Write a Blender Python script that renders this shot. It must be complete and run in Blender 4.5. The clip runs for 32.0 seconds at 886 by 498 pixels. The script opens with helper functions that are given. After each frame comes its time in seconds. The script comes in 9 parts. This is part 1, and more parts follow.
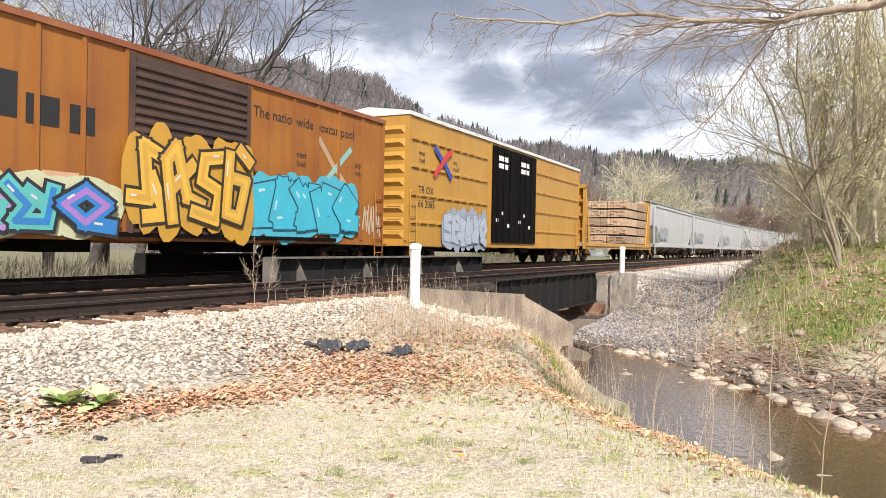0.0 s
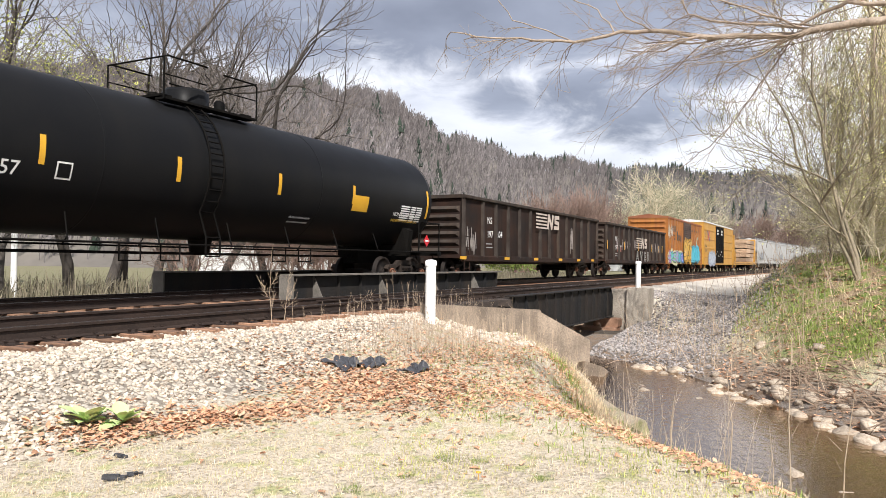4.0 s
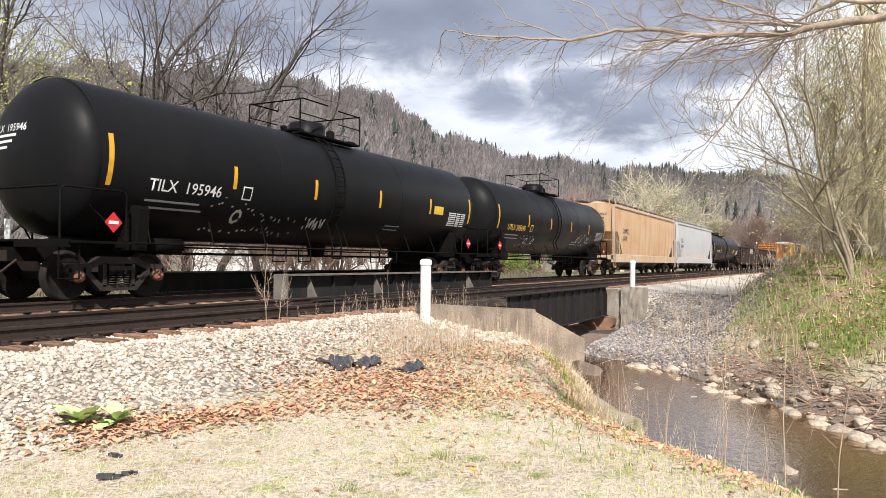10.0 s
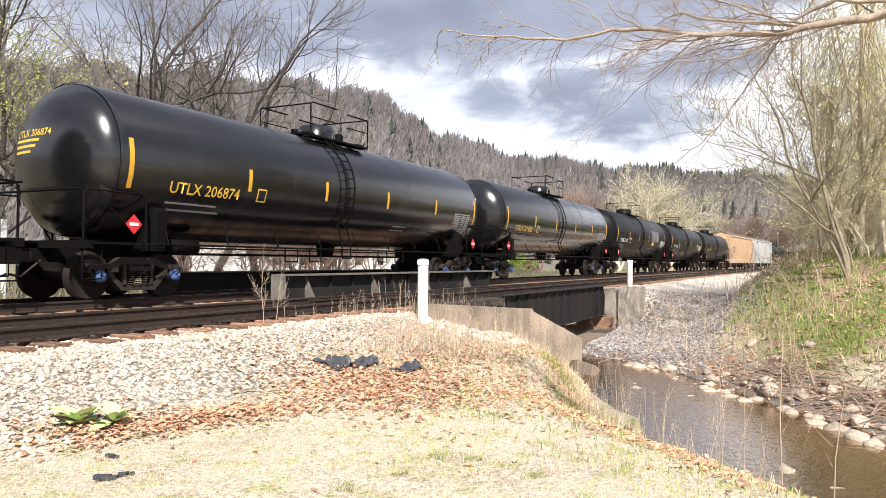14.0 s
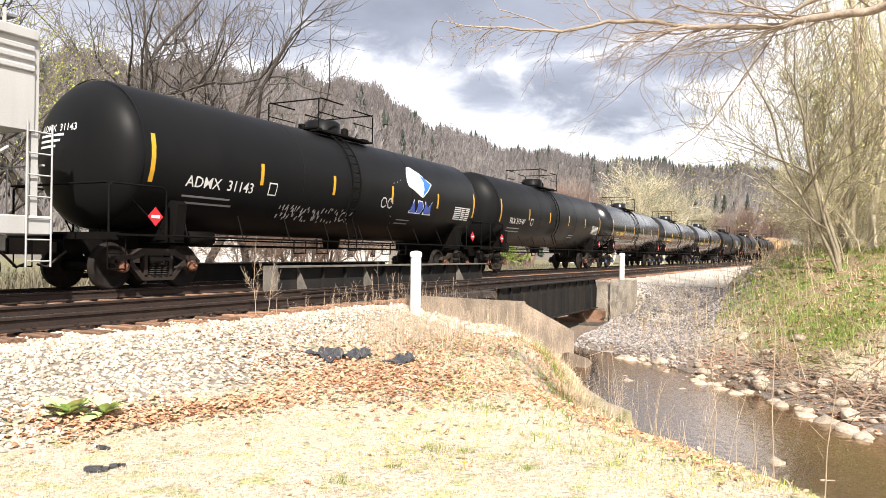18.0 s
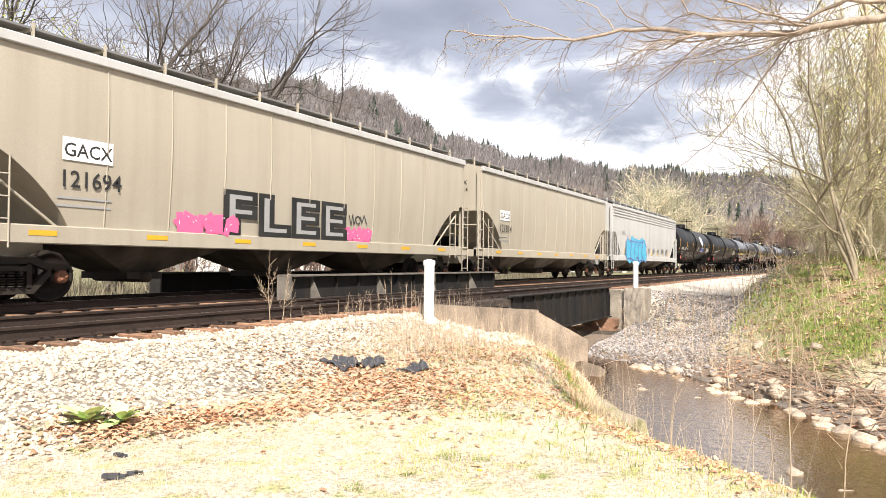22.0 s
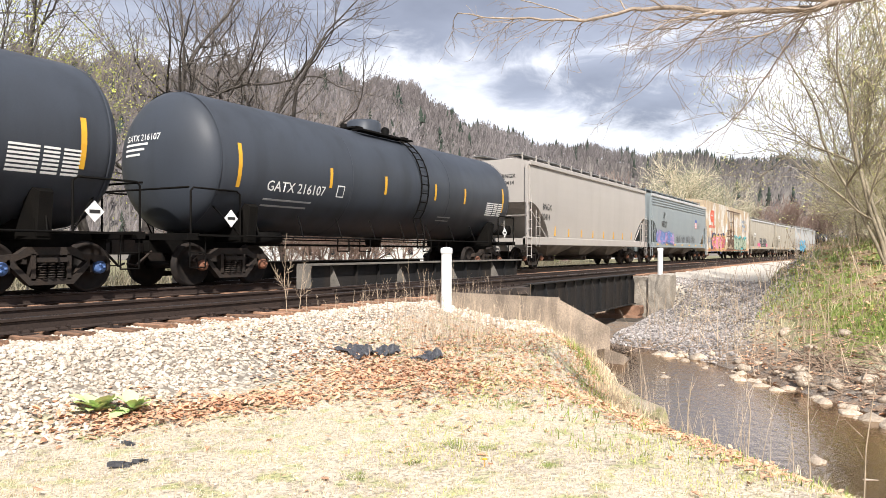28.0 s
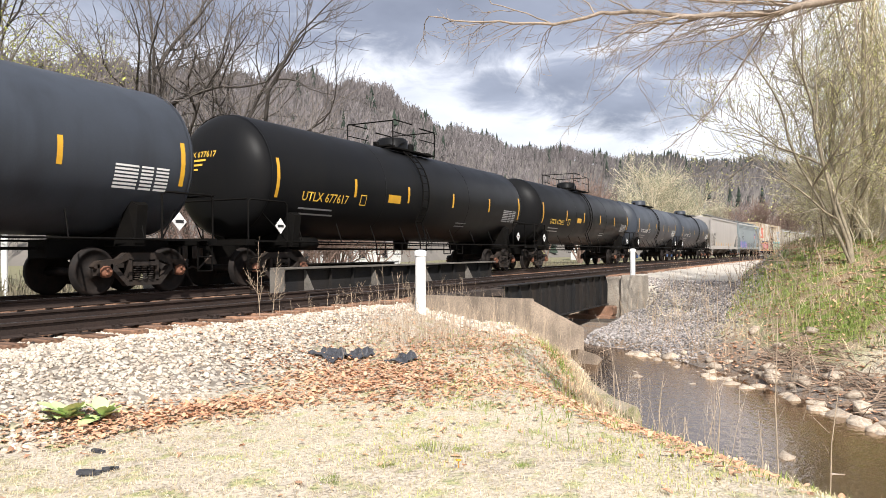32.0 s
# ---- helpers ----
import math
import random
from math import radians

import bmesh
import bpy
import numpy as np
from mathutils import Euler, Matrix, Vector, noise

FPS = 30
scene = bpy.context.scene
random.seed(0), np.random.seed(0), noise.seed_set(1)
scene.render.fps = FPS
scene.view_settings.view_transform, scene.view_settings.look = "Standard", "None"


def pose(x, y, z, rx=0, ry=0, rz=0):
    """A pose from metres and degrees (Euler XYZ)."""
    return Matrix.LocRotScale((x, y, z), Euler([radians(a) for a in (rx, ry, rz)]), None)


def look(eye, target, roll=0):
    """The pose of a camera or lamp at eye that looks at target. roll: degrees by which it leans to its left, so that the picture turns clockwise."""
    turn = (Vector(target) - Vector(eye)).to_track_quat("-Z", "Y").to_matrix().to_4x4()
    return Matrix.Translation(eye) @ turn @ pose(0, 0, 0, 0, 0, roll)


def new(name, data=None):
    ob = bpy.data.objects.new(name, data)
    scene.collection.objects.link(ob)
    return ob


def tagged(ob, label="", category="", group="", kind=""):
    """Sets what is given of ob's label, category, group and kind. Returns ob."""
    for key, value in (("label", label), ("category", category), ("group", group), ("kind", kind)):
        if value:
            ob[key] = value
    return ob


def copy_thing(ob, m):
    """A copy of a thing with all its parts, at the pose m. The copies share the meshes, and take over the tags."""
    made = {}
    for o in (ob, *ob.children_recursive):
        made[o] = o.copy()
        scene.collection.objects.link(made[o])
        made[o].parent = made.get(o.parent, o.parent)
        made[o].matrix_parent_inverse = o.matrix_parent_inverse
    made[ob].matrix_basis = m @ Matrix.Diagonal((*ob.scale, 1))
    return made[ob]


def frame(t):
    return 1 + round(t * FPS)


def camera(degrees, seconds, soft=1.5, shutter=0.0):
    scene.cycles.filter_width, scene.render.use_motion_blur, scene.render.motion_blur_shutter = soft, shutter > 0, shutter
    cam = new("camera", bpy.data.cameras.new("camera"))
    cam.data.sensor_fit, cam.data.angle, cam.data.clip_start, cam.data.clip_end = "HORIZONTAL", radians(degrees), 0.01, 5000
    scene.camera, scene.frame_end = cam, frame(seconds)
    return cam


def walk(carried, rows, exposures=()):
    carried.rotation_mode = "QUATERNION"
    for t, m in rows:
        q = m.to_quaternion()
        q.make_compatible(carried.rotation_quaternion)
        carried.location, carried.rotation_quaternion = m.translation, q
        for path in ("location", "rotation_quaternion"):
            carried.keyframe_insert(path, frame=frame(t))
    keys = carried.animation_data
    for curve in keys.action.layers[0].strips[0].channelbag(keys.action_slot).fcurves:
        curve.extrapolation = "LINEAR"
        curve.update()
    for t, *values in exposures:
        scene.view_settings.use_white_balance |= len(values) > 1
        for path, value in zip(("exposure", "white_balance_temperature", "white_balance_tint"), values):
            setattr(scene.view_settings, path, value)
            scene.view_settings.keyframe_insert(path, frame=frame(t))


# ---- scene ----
FOV = 62.2
cam = camera(FOV, 32.0, soft=0.8)
EXPOSURES = [(0, 0.47, 6500, 10), (10.5, 0.47, 6500, 10), (14.0, 0.69, 6550, 10), (17.0, 0.84, 6850, 10), (22.0, 0.90, 6900, 10), (25.5, 0.82, 6800, 10), (28.0, 0.70, 6550, 10), (32, 0.56, 6500, 10)]
walk(cam, [
    (0, pose(0.012, 0.006, 0.797, 89.736, -1.092, -62.936)),
    (0.5, pose(0.000, -0.000, 0.800, 89.810, -0.860, -62.597)),
    (1, pose(-0.007, -0.008, 0.806, 90.291, -0.792, -62.780)),
    (1.5, pose(-0.016, -0.010, 0.803, 90.440, -0.751, -62.677)),
    (2, pose(-0.010, -0.013, 0.807, 90.662, -0.607, -62.500)),
    (2.5, pose(-0.010, -0.005, 0.807, 90.778, -0.557, -62.218)),
    (3, pose(-0.022, -0.017, 0.811, 90.904, -0.487, -61.908)),
    (3.5, pose(-0.028, -0.011, 0.812, 90.942, -0.630, -61.733)),
    (5.5, pose(-0.025, -0.006, 0.803, 90.857, -0.963, -62.047)),
    (6, pose(-0.021, 0.001, 0.804, 90.734, -0.936, -62.090)),
    (6.5, pose(-0.036, -0.017, 0.803, 90.882, -0.694, -61.731)),
    (7, pose(-0.023, 0.011, 0.804, 90.997, -0.708, -61.641)),
    (7.5, pose(-0.033, 0.003, 0.804, 91.024, -0.489, -61.203)),
    (8, pose(-0.039, -0.018, 0.805, 91.350, -0.200, -61.431)),
    (8.5, pose(-0.026, -0.004, 0.797, 91.321, -0.556, -61.893)),
    (9, pose(-0.015, 0.001, 0.794, 91.232, -0.577, -62.078)),
    (9.5, pose(-0.026, -0.001, 0.797, 91.076, -0.563, -62.214)),
    (10, pose(-0.029, -0.001, 0.791, 90.966, -0.549, -62.202)),
    (10.5, pose(-0.024, 0.004, 0.794, 90.873, -0.419, -62.237)),
    (11, pose(-0.019, 0.007, 0.797, 90.861, -0.299, -62.243)),
    (11.5, pose(-0.029, -0.009, 0.799, 90.903, -0.192, -62.249)),
    (12, pose(-0.026, -0.011, 0.793, 90.879, -0.154, -62.209)),
    (12.5, pose(-0.019, 0.002, 0.795, 90.781, -0.246, -62.255)),
    (13, pose(-0.023, 0.004, 0.791, 90.921, -0.376, -62.009)),
    (13.5, pose(-0.019, -0.006, 0.790, 91.023, -0.435, -62.009)),
    (14, pose(-0.026, -0.008, 0.792, 90.946, -0.428, -62.378)),
    (14.5, pose(-0.024, -0.004, 0.799, 90.934, -0.466, -62.660)),
    (16.5, pose(-0.023, -0.005, 0.792, 90.761, -0.375, -62.869)),
    (17, pose(-0.025, 0.001, 0.792, 90.628, -0.617, -62.923)),
    (17.5, pose(-0.014, 0.016, 0.787, 90.415, -0.667, -62.991)),
    (18, pose(-0.010, 0.020, 0.786, 90.371, -0.691, -63.000)),
    (18.5, pose(-0.017, -0.002, 0.786, 90.410, -0.652, -62.920)),
    (19, pose(-0.019, -0.002, 0.784, 90.441, -0.588, -62.737)),
    (19.5, pose(-0.021, -0.008, 0.785, 90.471, -0.500, -62.726)),
    (20, pose(-0.027, 0.000, 0.788, 90.541, -0.513, -62.598)),
    (20.5, pose(-0.034, -0.012, 0.789, 90.681, -0.505, -62.490)),
    (21, pose(-0.038, -0.004, 0.785, 90.823, -0.585, -62.438)),
    (21.5, pose(-0.033, 0.005, 0.790, 90.899, -0.640, -62.314)),
    (22, pose(-0.031, 0.027, 0.782, 91.040, -0.587, -62.033)),
    (22.5, pose(-0.042, 0.010, 0.794, 91.236, -0.328, -61.648)),
    (23, pose(-0.053, -0.003, 0.798, 91.834, 0.295, -61.245)),
    (23.5, pose(-0.043, 0.004, 0.796, 91.728, 0.501, -60.933)),
    (24, pose(-0.033, 0.018, 0.788, 91.188, 0.421, -60.974)),
    (24.5, pose(-0.026, 0.004, 0.787, 90.881, 0.532, -61.133)),
    (25, pose(0.027, -0.020, 0.787, 90.717, 0.585, -60.947)),
    (25.5, pose(0.084, -0.071, 0.786, 90.756, 0.659, -60.706)),
    (27.5, pose(0.120, -0.050, 0.766, 90.194, 0.291, -60.084)),
    (28, pose(0.128, -0.080, 0.766, 90.141, -0.085, -59.972)),
    (28.5, pose(0.144, -0.085, 0.761, 89.816, -0.395, -60.331)),
    (29, pose(0.141, -0.077, 0.761, 89.683, -0.406, -60.798)),
    (29.5, pose(0.137, -0.083, 0.765, 89.718, -0.324, -61.152)),
    (30, pose(0.128, -0.084, 0.768, 89.886, -0.189, -61.404)),
    (30.5, pose(0.124, -0.091, 0.768, 90.155, 0.009, -61.623)),
    (31, pose(0.123, -0.089, 0.765, 90.293, 0.229, -61.893)),
    (31.5, pose(0.132, -0.094, 0.761, 90.280, 0.416, -62.004)),
    (32, pose(0.118, -0.106, 0.764, 90.337, 0.397, -61.936)),
], EXPOSURES)

# ---- light ----
SUN_DIR = Vector((-0.63, -0.51, 0.80)).normalized()
sun_data = bpy.data.lights.new("sun", "SUN")
sun_data.energy, sun_data.angle, sun_data.color = 5.0, radians(0.6), (1.0, 0.965, 0.92)
sun = new("sun", sun_data)
sun.matrix_world = look(SUN_DIR * 50, (0, 0, 0))

world = bpy.data.worlds.new("sky")
scene.world = world
world.use_nodes = True


def build_sky():
    nt = world.node_tree
    nt.nodes.clear()
    N, L = nt.nodes.new, nt.links.new
    out, bg = N("ShaderNodeOutputWorld"), N("ShaderNodeBackground")
    sky = N("ShaderNodeTexSky")
    sky.sky_type, sky.sun_disc = "NISHITA", False
    sky.sun_elevation = math.asin(SUN_DIR.z)
    sky.sun_rotation = math.atan2(SUN_DIR.x, SUN_DIR.y)
    skyv = N("ShaderNodeVectorMath")
    skyv.operation = "SCALE"
    skyv.inputs["Scale"].default_value = 0.12
    L(sky.outputs[0], skyv.inputs[0])
    tc = N("ShaderNodeTexCoord")
    # stretch the directions so that the clouds flatten towards the horizon
    sep = N("ShaderNodeSeparateXYZ")
    L(tc.outputs["Generated"], sep.inputs[0])

    def math_node(op, a, b=None, c=None):
        n = N("ShaderNodeMath")
        n.operation = op
        for k, v in enumerate((a, b, c)):
            if v is None:
                continue
            if isinstance(v, (int, float)):
                n.inputs[k].default_value = v
            else:
                L(v, n.inputs[k])
        return n.outputs[0]

    zz = math_node("ADD", math_node("MAXIMUM", sep.outputs["Z"], 0.0), 0.16)
    u = math_node("DIVIDE", sep.outputs["X"], zz)
    v = math_node("DIVIDE", sep.outputs["Y"], zz)
    comb = N("ShaderNodeCombineXYZ")
    L(u, comb.inputs[0])
    L(v, comb.inputs[1])
    noise_big = N("ShaderNodeTexNoise")
    noise_big.inputs["Scale"].default_value = 0.62
    noise_big.inputs["Detail"].default_value = 7
    noise_big.inputs["Roughness"].default_value = 0.52
    noise_big.inputs["Distortion"].default_value = 0.25
    L(comb.outputs[0], noise_big.inputs["Vector"])
    edge = noise_big.outputs["Fac"]
    rag = N("ShaderNodeTexNoise")
    rag.inputs["Scale"].default_value, rag.inputs["Detail"].default_value, rag.inputs["Roughness"].default_value = 9.0, 8, 0.62
    rag.inputs["Distortion"].default_value = 0.4
    flat = N("ShaderNodeMapping")
    flat.inputs["Scale"].default_value = (1.0, 1.0, 2.2)
    L(tc.outputs["Generated"], flat.inputs[0])
    L(flat.outputs[0], rag.inputs["Vector"])

    def lobe(yaw, up, wide, high, soft=0.30, ragged=1.5):
        """A cloud round a direction (degrees clockwise from +y, degrees up), with a ragged edge."""
        a, e = radians(yaw), radians(up)
        d = Vector((math.sin(a) * math.cos(e), math.cos(a) * math.cos(e), math.sin(e)))
        side = Vector((math.cos(a), -math.sin(a), 0))
        top = side.cross(d)
        outs = []
        for axis, size in ((side, wide), (top, high)):
            n = N("ShaderNodeVectorMath")
            n.operation = "DOT_PRODUCT"
            L(tc.outputs["Generated"], n.inputs[0])
            n.inputs[1].default_value = axis
            outs.append(math_node("POWER", math_node("ABSOLUTE", math_node("DIVIDE", n.outputs["Value"], math.sin(radians(size)))), 2.0))
        front = N("ShaderNodeVectorMath")
        front.operation = "DOT_PRODUCT"
        L(tc.outputs["Generated"], front.inputs[0])
        front.inputs[1].default_value = d
        r = math_node("ADD", outs[0], outs[1])
        r = math_node("ADD", r, math_node("MULTIPLY", math_node("SUBTRACT", edge, 0.5), 1.9))
        r = math_node("ADD", r, math_node("MULTIPLY", math_node("SUBTRACT", rag.outputs["Fac"], 0.5), ragged))
        m = N("ShaderNodeMapRange")
        m.interpolation_type = "SMOOTHSTEP"
        L(r, m.inputs["Value"])
        m.inputs["From Min"].default_value, m.inputs["From Max"].default_value = 1.0 + soft, 1.0 - soft
        m.inputs["To Min"].default_value, m.inputs["To Max"].default_value = 0.0, 1.0
        return math_node("MULTIPLY", m.outputs[0], math_node("GREATER_THAN", front.outputs["Value"], 0.0))

    dark = lobe(61, 23.0, 28, 8.8, 0.35)
    # the last five lie out of view, added to cut the ambient light
    for args in ((75.5, 11.6, 6.8, 2.6, 0.55, 2.9), (72.6, 13.2, 4.4, 2.2, 0.6, 2.9), (80.0, 14.2, 7.0, 2.0, 0.6, 2.9), (66.5, 12.6, 3.0, 1.6, 0.9, 3.6), (38, 20, 14, 5, 1.0), (120, 35, 45, 14, 0.6), (-60, 40, 60, 16, 0.6), (200, 38, 60, 15, 0.6), (62, 52, 60, 18, 0.6), (240, 70, 60, 35, 0.6)):
        dark = math_node("MAXIMUM", dark, lobe(*args))
    ramp = N("ShaderNodeValToRGB")
    ramp.color_ramp.elements[0].position, ramp.color_ramp.elements[0].color = 0.30, (0.66, 0.695, 0.80, 1)
    ramp.color_ramp.elements[1].position, ramp.color_ramp.elements[1].color = 0.56, (1.08, 1.10, 1.18, 1)
    L(edge, ramp.inputs[0])
    cloud = N("ShaderNodeMix")
    cloud.data_type = "RGBA"
    L(dark, cloud.inputs["Factor"])
    L(ramp.outputs[0], cloud.inputs["A"])
    shade = N("ShaderNodeValToRGB")
    shade.color_ramp.elements[0].position, shade.color_ramp.elements[0].color = 0.25, (0.215, 0.235, 0.305, 1)
    shade.color_ramp.elements[1].position, shade.color_ramp.elements[1].color = 0.75, (0.49, 0.53, 0.655, 1)
    fine = N("ShaderNodeTexNoise")
    fine.inputs["Scale"].default_value = 1.6
    fine.inputs["Detail"].default_value = 6
    L(comb.outputs[0], fine.inputs["Vector"])
    L(fine.outputs["Fac"], shade.inputs[0])
    L(shade.outputs[0], cloud.inputs["B"])
    both = N("ShaderNodeMix")
    both.data_type = "RGBA"
    both.inputs["Factor"].default_value = 0.90
    L(skyv.outputs[0], both.inputs["A"])
    L(cloud.outputs["Result"], both.inputs["B"])
    L(both.outputs["Result"], bg.inputs["Color"])
    bg.inputs["Strength"].default_value = 0.82
    L(bg.outputs[0], out.inputs["Surface"])


build_sky()

# ---- materials ----


def material(name, color, rough=0.6, metal=0.0, second=None, amount=0.5, scale=3.0, fine=40.0, streak=None, streak_color=(0.08, 0.05, 0.03), streak_amount=0.0, bump=0.0, bump_scale=60.0, rand=0.0, coat=0.0, island=0.0, stretch=(1, 1, 1), spec=0.5, edge=(0.35, 0.7)):
    """Paint, stone or wood: a base colour broken up at two scales, with optional vertical streaks and relief."""
    m = bpy.data.materials.new(name)
    m.use_nodes = True
    nt = m.node_tree
    N, L = nt.nodes.new, nt.links.new
    b = nt.nodes["Principled BSDF"]
    b.inputs["Roughness"].default_value, b.inputs["Metallic"].default_value = rough, metal
    b.inputs["Coat Weight"].default_value = coat
    b.inputs["Specular IOR Level"].default_value = spec
    tc, mp = N("ShaderNodeTexCoord"), N("ShaderNodeMapping")
    mp.inputs["Scale"].default_value = stretch
    L(tc.outputs["Object"], mp.inputs[0])
    big, small = N("ShaderNodeTexNoise"), N("ShaderNodeTexNoise")
    for n, s, d in ((big, scale, 5), (small, fine, 3)):
        n.inputs["Scale"].default_value, n.inputs["Detail"].default_value = s, d
        L(mp.outputs[0], n.inputs["Vector"])
    second = second or tuple(c * 0.6 for c in color)
    mix = N("ShaderNodeMix")
    mix.data_type = "RGBA"
    mix.inputs["A"].default_value, mix.inputs["B"].default_value = (*color, 1), (*second, 1)
    rng = N("ShaderNodeMapRange")
    rng.inputs["From Min"].default_value, rng.inputs["From Max"].default_value = edge
    rng.inputs["To Max"].default_value = amount
    L(big.outputs["Fac"], rng.inputs["Value"])
    L(rng.outputs[0], mix.inputs["Factor"])
    val = N("ShaderNodeHueSaturation")
    r2 = N("ShaderNodeMapRange")
    grain = (0.35 if bump or rand or island else 0.10) * amount
    r2.inputs["To Min"].default_value, r2.inputs["To Max"].default_value = 1 - grain, 1 + grain
    r2.inputs["From Min"].default_value, r2.inputs["From Max"].default_value = 0.3, 0.7
    L(small.outputs["Fac"], r2.inputs["Value"])
    last = mix.outputs["Result"]
    if streak_amount:
        mp2, sn = N("ShaderNodeMapping"), N("ShaderNodeTexNoise")
        mp2.inputs["Scale"].default_value = streak or (2.2, 2.2, 0.14)
        L(tc.outputs["Object"], mp2.inputs[0])
        L(mp2.outputs[0], sn.inputs["Vector"])
        sn.inputs["Scale"].default_value, sn.inputs["Detail"].default_value = 1.0, 6
        r3, mx = N("ShaderNodeMapRange"), N("ShaderNodeMix")
        mx.data_type = "RGBA"
        r3.inputs["From Min"].default_value, r3.inputs["From Max"].default_value, r3.inputs["To Max"].default_value = 0.45, 0.75, streak_amount
        L(sn.outputs["Fac"], r3.inputs["Value"])
        L(r3.outputs[0], mx.inputs["Factor"])
        L(last, mx.inputs["A"])
        mx.inputs["B"].default_value = (*streak_color, 1)
        last = mx.outputs["Result"]
    L(last, val.inputs["Color"])
    if rand or island:
        info = N("ShaderNodeObjectInfo") if rand else N("ShaderNodeNewGeometry")
        r4, mul = N("ShaderNodeMapRange"), N("ShaderNodeMath")
        mul.operation = "MULTIPLY"
        k = rand or island
        r4.inputs["To Min"].default_value, r4.inputs["To Max"].default_value = 1 - k, 1 + k
        L(info.outputs["Random"] if rand else info.outputs["Random Per Island"], r4.inputs["Value"])
        L(r2.outputs[0], mul.inputs[0])
        L(r4.outputs[0], mul.inputs[1])
        L(mul.outputs[0], val.inputs["Value"])
    else:
        L(r2.outputs[0], val.inputs["Value"])
    L(val.outputs[0], b.inputs["Base Color"])
    rr = N("ShaderNodeMapRange")
    rr.inputs["To Min"].default_value, rr.inputs["To Max"].default_value = max(rough - 0.12, 0.02), min(rough + 0.12, 1.0)
    L(big.outputs["Fac"], rr.inputs["Value"])
    L(rr.outputs[0], b.inputs["Roughness"])
    if bump:
        bn, bt = N("ShaderNodeBump"), N("ShaderNodeTexNoise")
        bt.inputs["Scale"].default_value, bt.inputs["Detail"].default_value = bump_scale, 4
        L(mp.outputs[0], bt.inputs["Vector"])
        L(bt.outputs["Fac"], bn.inputs["Height"])
        bn.inputs["Strength"].default_value, bn.inputs["Distance"].default_value = bump, 0.02
        L(bn.outputs[0], b.inputs["Normal"])
    return m


BLACK_TANK = material("black_tank_paint", (0.0085, 0.0088, 0.0098), 0.42, amount=0.5, scale=0.7, second=(0.013, 0.0128, 0.0125), streak_amount=0.2, streak_color=(0.018, 0.016, 0.014), spec=0.07)
BLACK_GLOSS = material("glossy_black_paint", (0.005, 0.005, 0.006), 0.20, amount=0.4, scale=0.7, spec=0.8, second=(0.010, 0.010, 0.010), streak_amount=0.15, streak_color=(0.04, 0.035, 0.03))
GREY_TANK = material("dark_grey_tank_paint", (0.044, 0.051, 0.064), 0.48, spec=0.25, amount=0.5, scale=0.6, second=(0.032, 0.035, 0.041), streak_amount=0.35, streak_color=(0.012, 0.012, 0.012))
BLACK_STEEL = material("black_underframe_steel", (0.004, 0.0037, 0.0035), 0.75, amount=0.6, spec=0.08, second=(0.009, 0.0075, 0.006), scale=2.0, bump=0.1)
TRUCK_STEEL = material("dirty_cast_steel", (0.022, 0.018, 0.016), 0.75, amount=0.7, second=(0.042, 0.027, 0.018), scale=4, bump=0.2, spec=0.3)
WHEEL_STEEL = material("wheel_steel", (0.012, 0.0105, 0.010), 0.7, metal=0.0, spec=0.15, amount=0.6, second=(0.035, 0.025, 0.02), scale=6)
TREAD_STEEL = material("polished_tread_steel", (0.45, 0.44, 0.43), 0.3, metal=1.0, amount=0.3)
RAIL_STEEL = material("rusty_rail_steel", (0.045, 0.030, 0.024), 0.7, metal=0.1, amount=0.6, second=(0.020, 0.015, 0.013), scale=2, spec=0.3, bump=0.15)
GIRDER = material("black_girder_paint", (0.020, 0.020, 0.021), 0.6, spec=0.15, amount=0.6, second=(0.024, 0.021, 0.018), scale=1.3, bump=0.12, streak_amount=0.25, streak_color=(0.09, 0.06, 0.04))
CONCRETE = material("weathered_concrete", (0.36, 0.285, 0.215), 0.9, amount=0.9, second=(0.17, 0.135, 0.105), scale=1.6, fine=30, bump=0.5, bump_scale=35, streak_amount=0.5, streak_color=(0.13, 0.11, 0.09), streak=(3, 3, 0.4))
PIER_CONCRETE = material("pale_stained_concrete", (0.46, 0.405, 0.335), 0.9, amount=0.8, second=(0.27, 0.23, 0.185), scale=1.8, fine=30, bump=0.4, bump_scale=35, streak_amount=0.4, streak_color=(0.15, 0.13, 0.11), streak=(3, 3, 0.4))
WHITE_PVC = material("white_painted_pipe", (0.82, 0.82, 0.80), 0.45, amount=0.25, second=(0.6, 0.58, 0.54), scale=3)
TIE_WOOD = material("creosoted_tie_wood", (0.34, 0.185, 0.11), 0.85, amount=0.9, second=(0.085, 0.055, 0.04), scale=5, bump=0.5, bump_scale=30, stretch=(6, 1, 6), rand=0.45)
DECK_TIE = material("black_creosoted_timber", (0.055, 0.040, 0.032), 0.85, amount=0.8, second=(0.02, 0.016, 0.014), scale=5, bump=0.4, stretch=(6, 1, 6), rand=0.4)
YELLOW_MARK = material("yellow_reflective_tape", (0.66, 0.36, 0.025), 0.4, amount=0.4, second=(0.5, 0.24, 0.03))
WHITE_MARK = material("white_lettering_paint", (0.75, 0.75, 0.73), 0.5, amount=0.3)
YELLOW_LETTER = material("yellow_lettering_paint", (0.80, 0.50, 0.06), 0.5, amount=0.3)
BLACK_LETTER = material("black_lettering_paint", (0.02, 0.02, 0.02), 0.5, amount=0.3)

# ---- mesh helpers ----


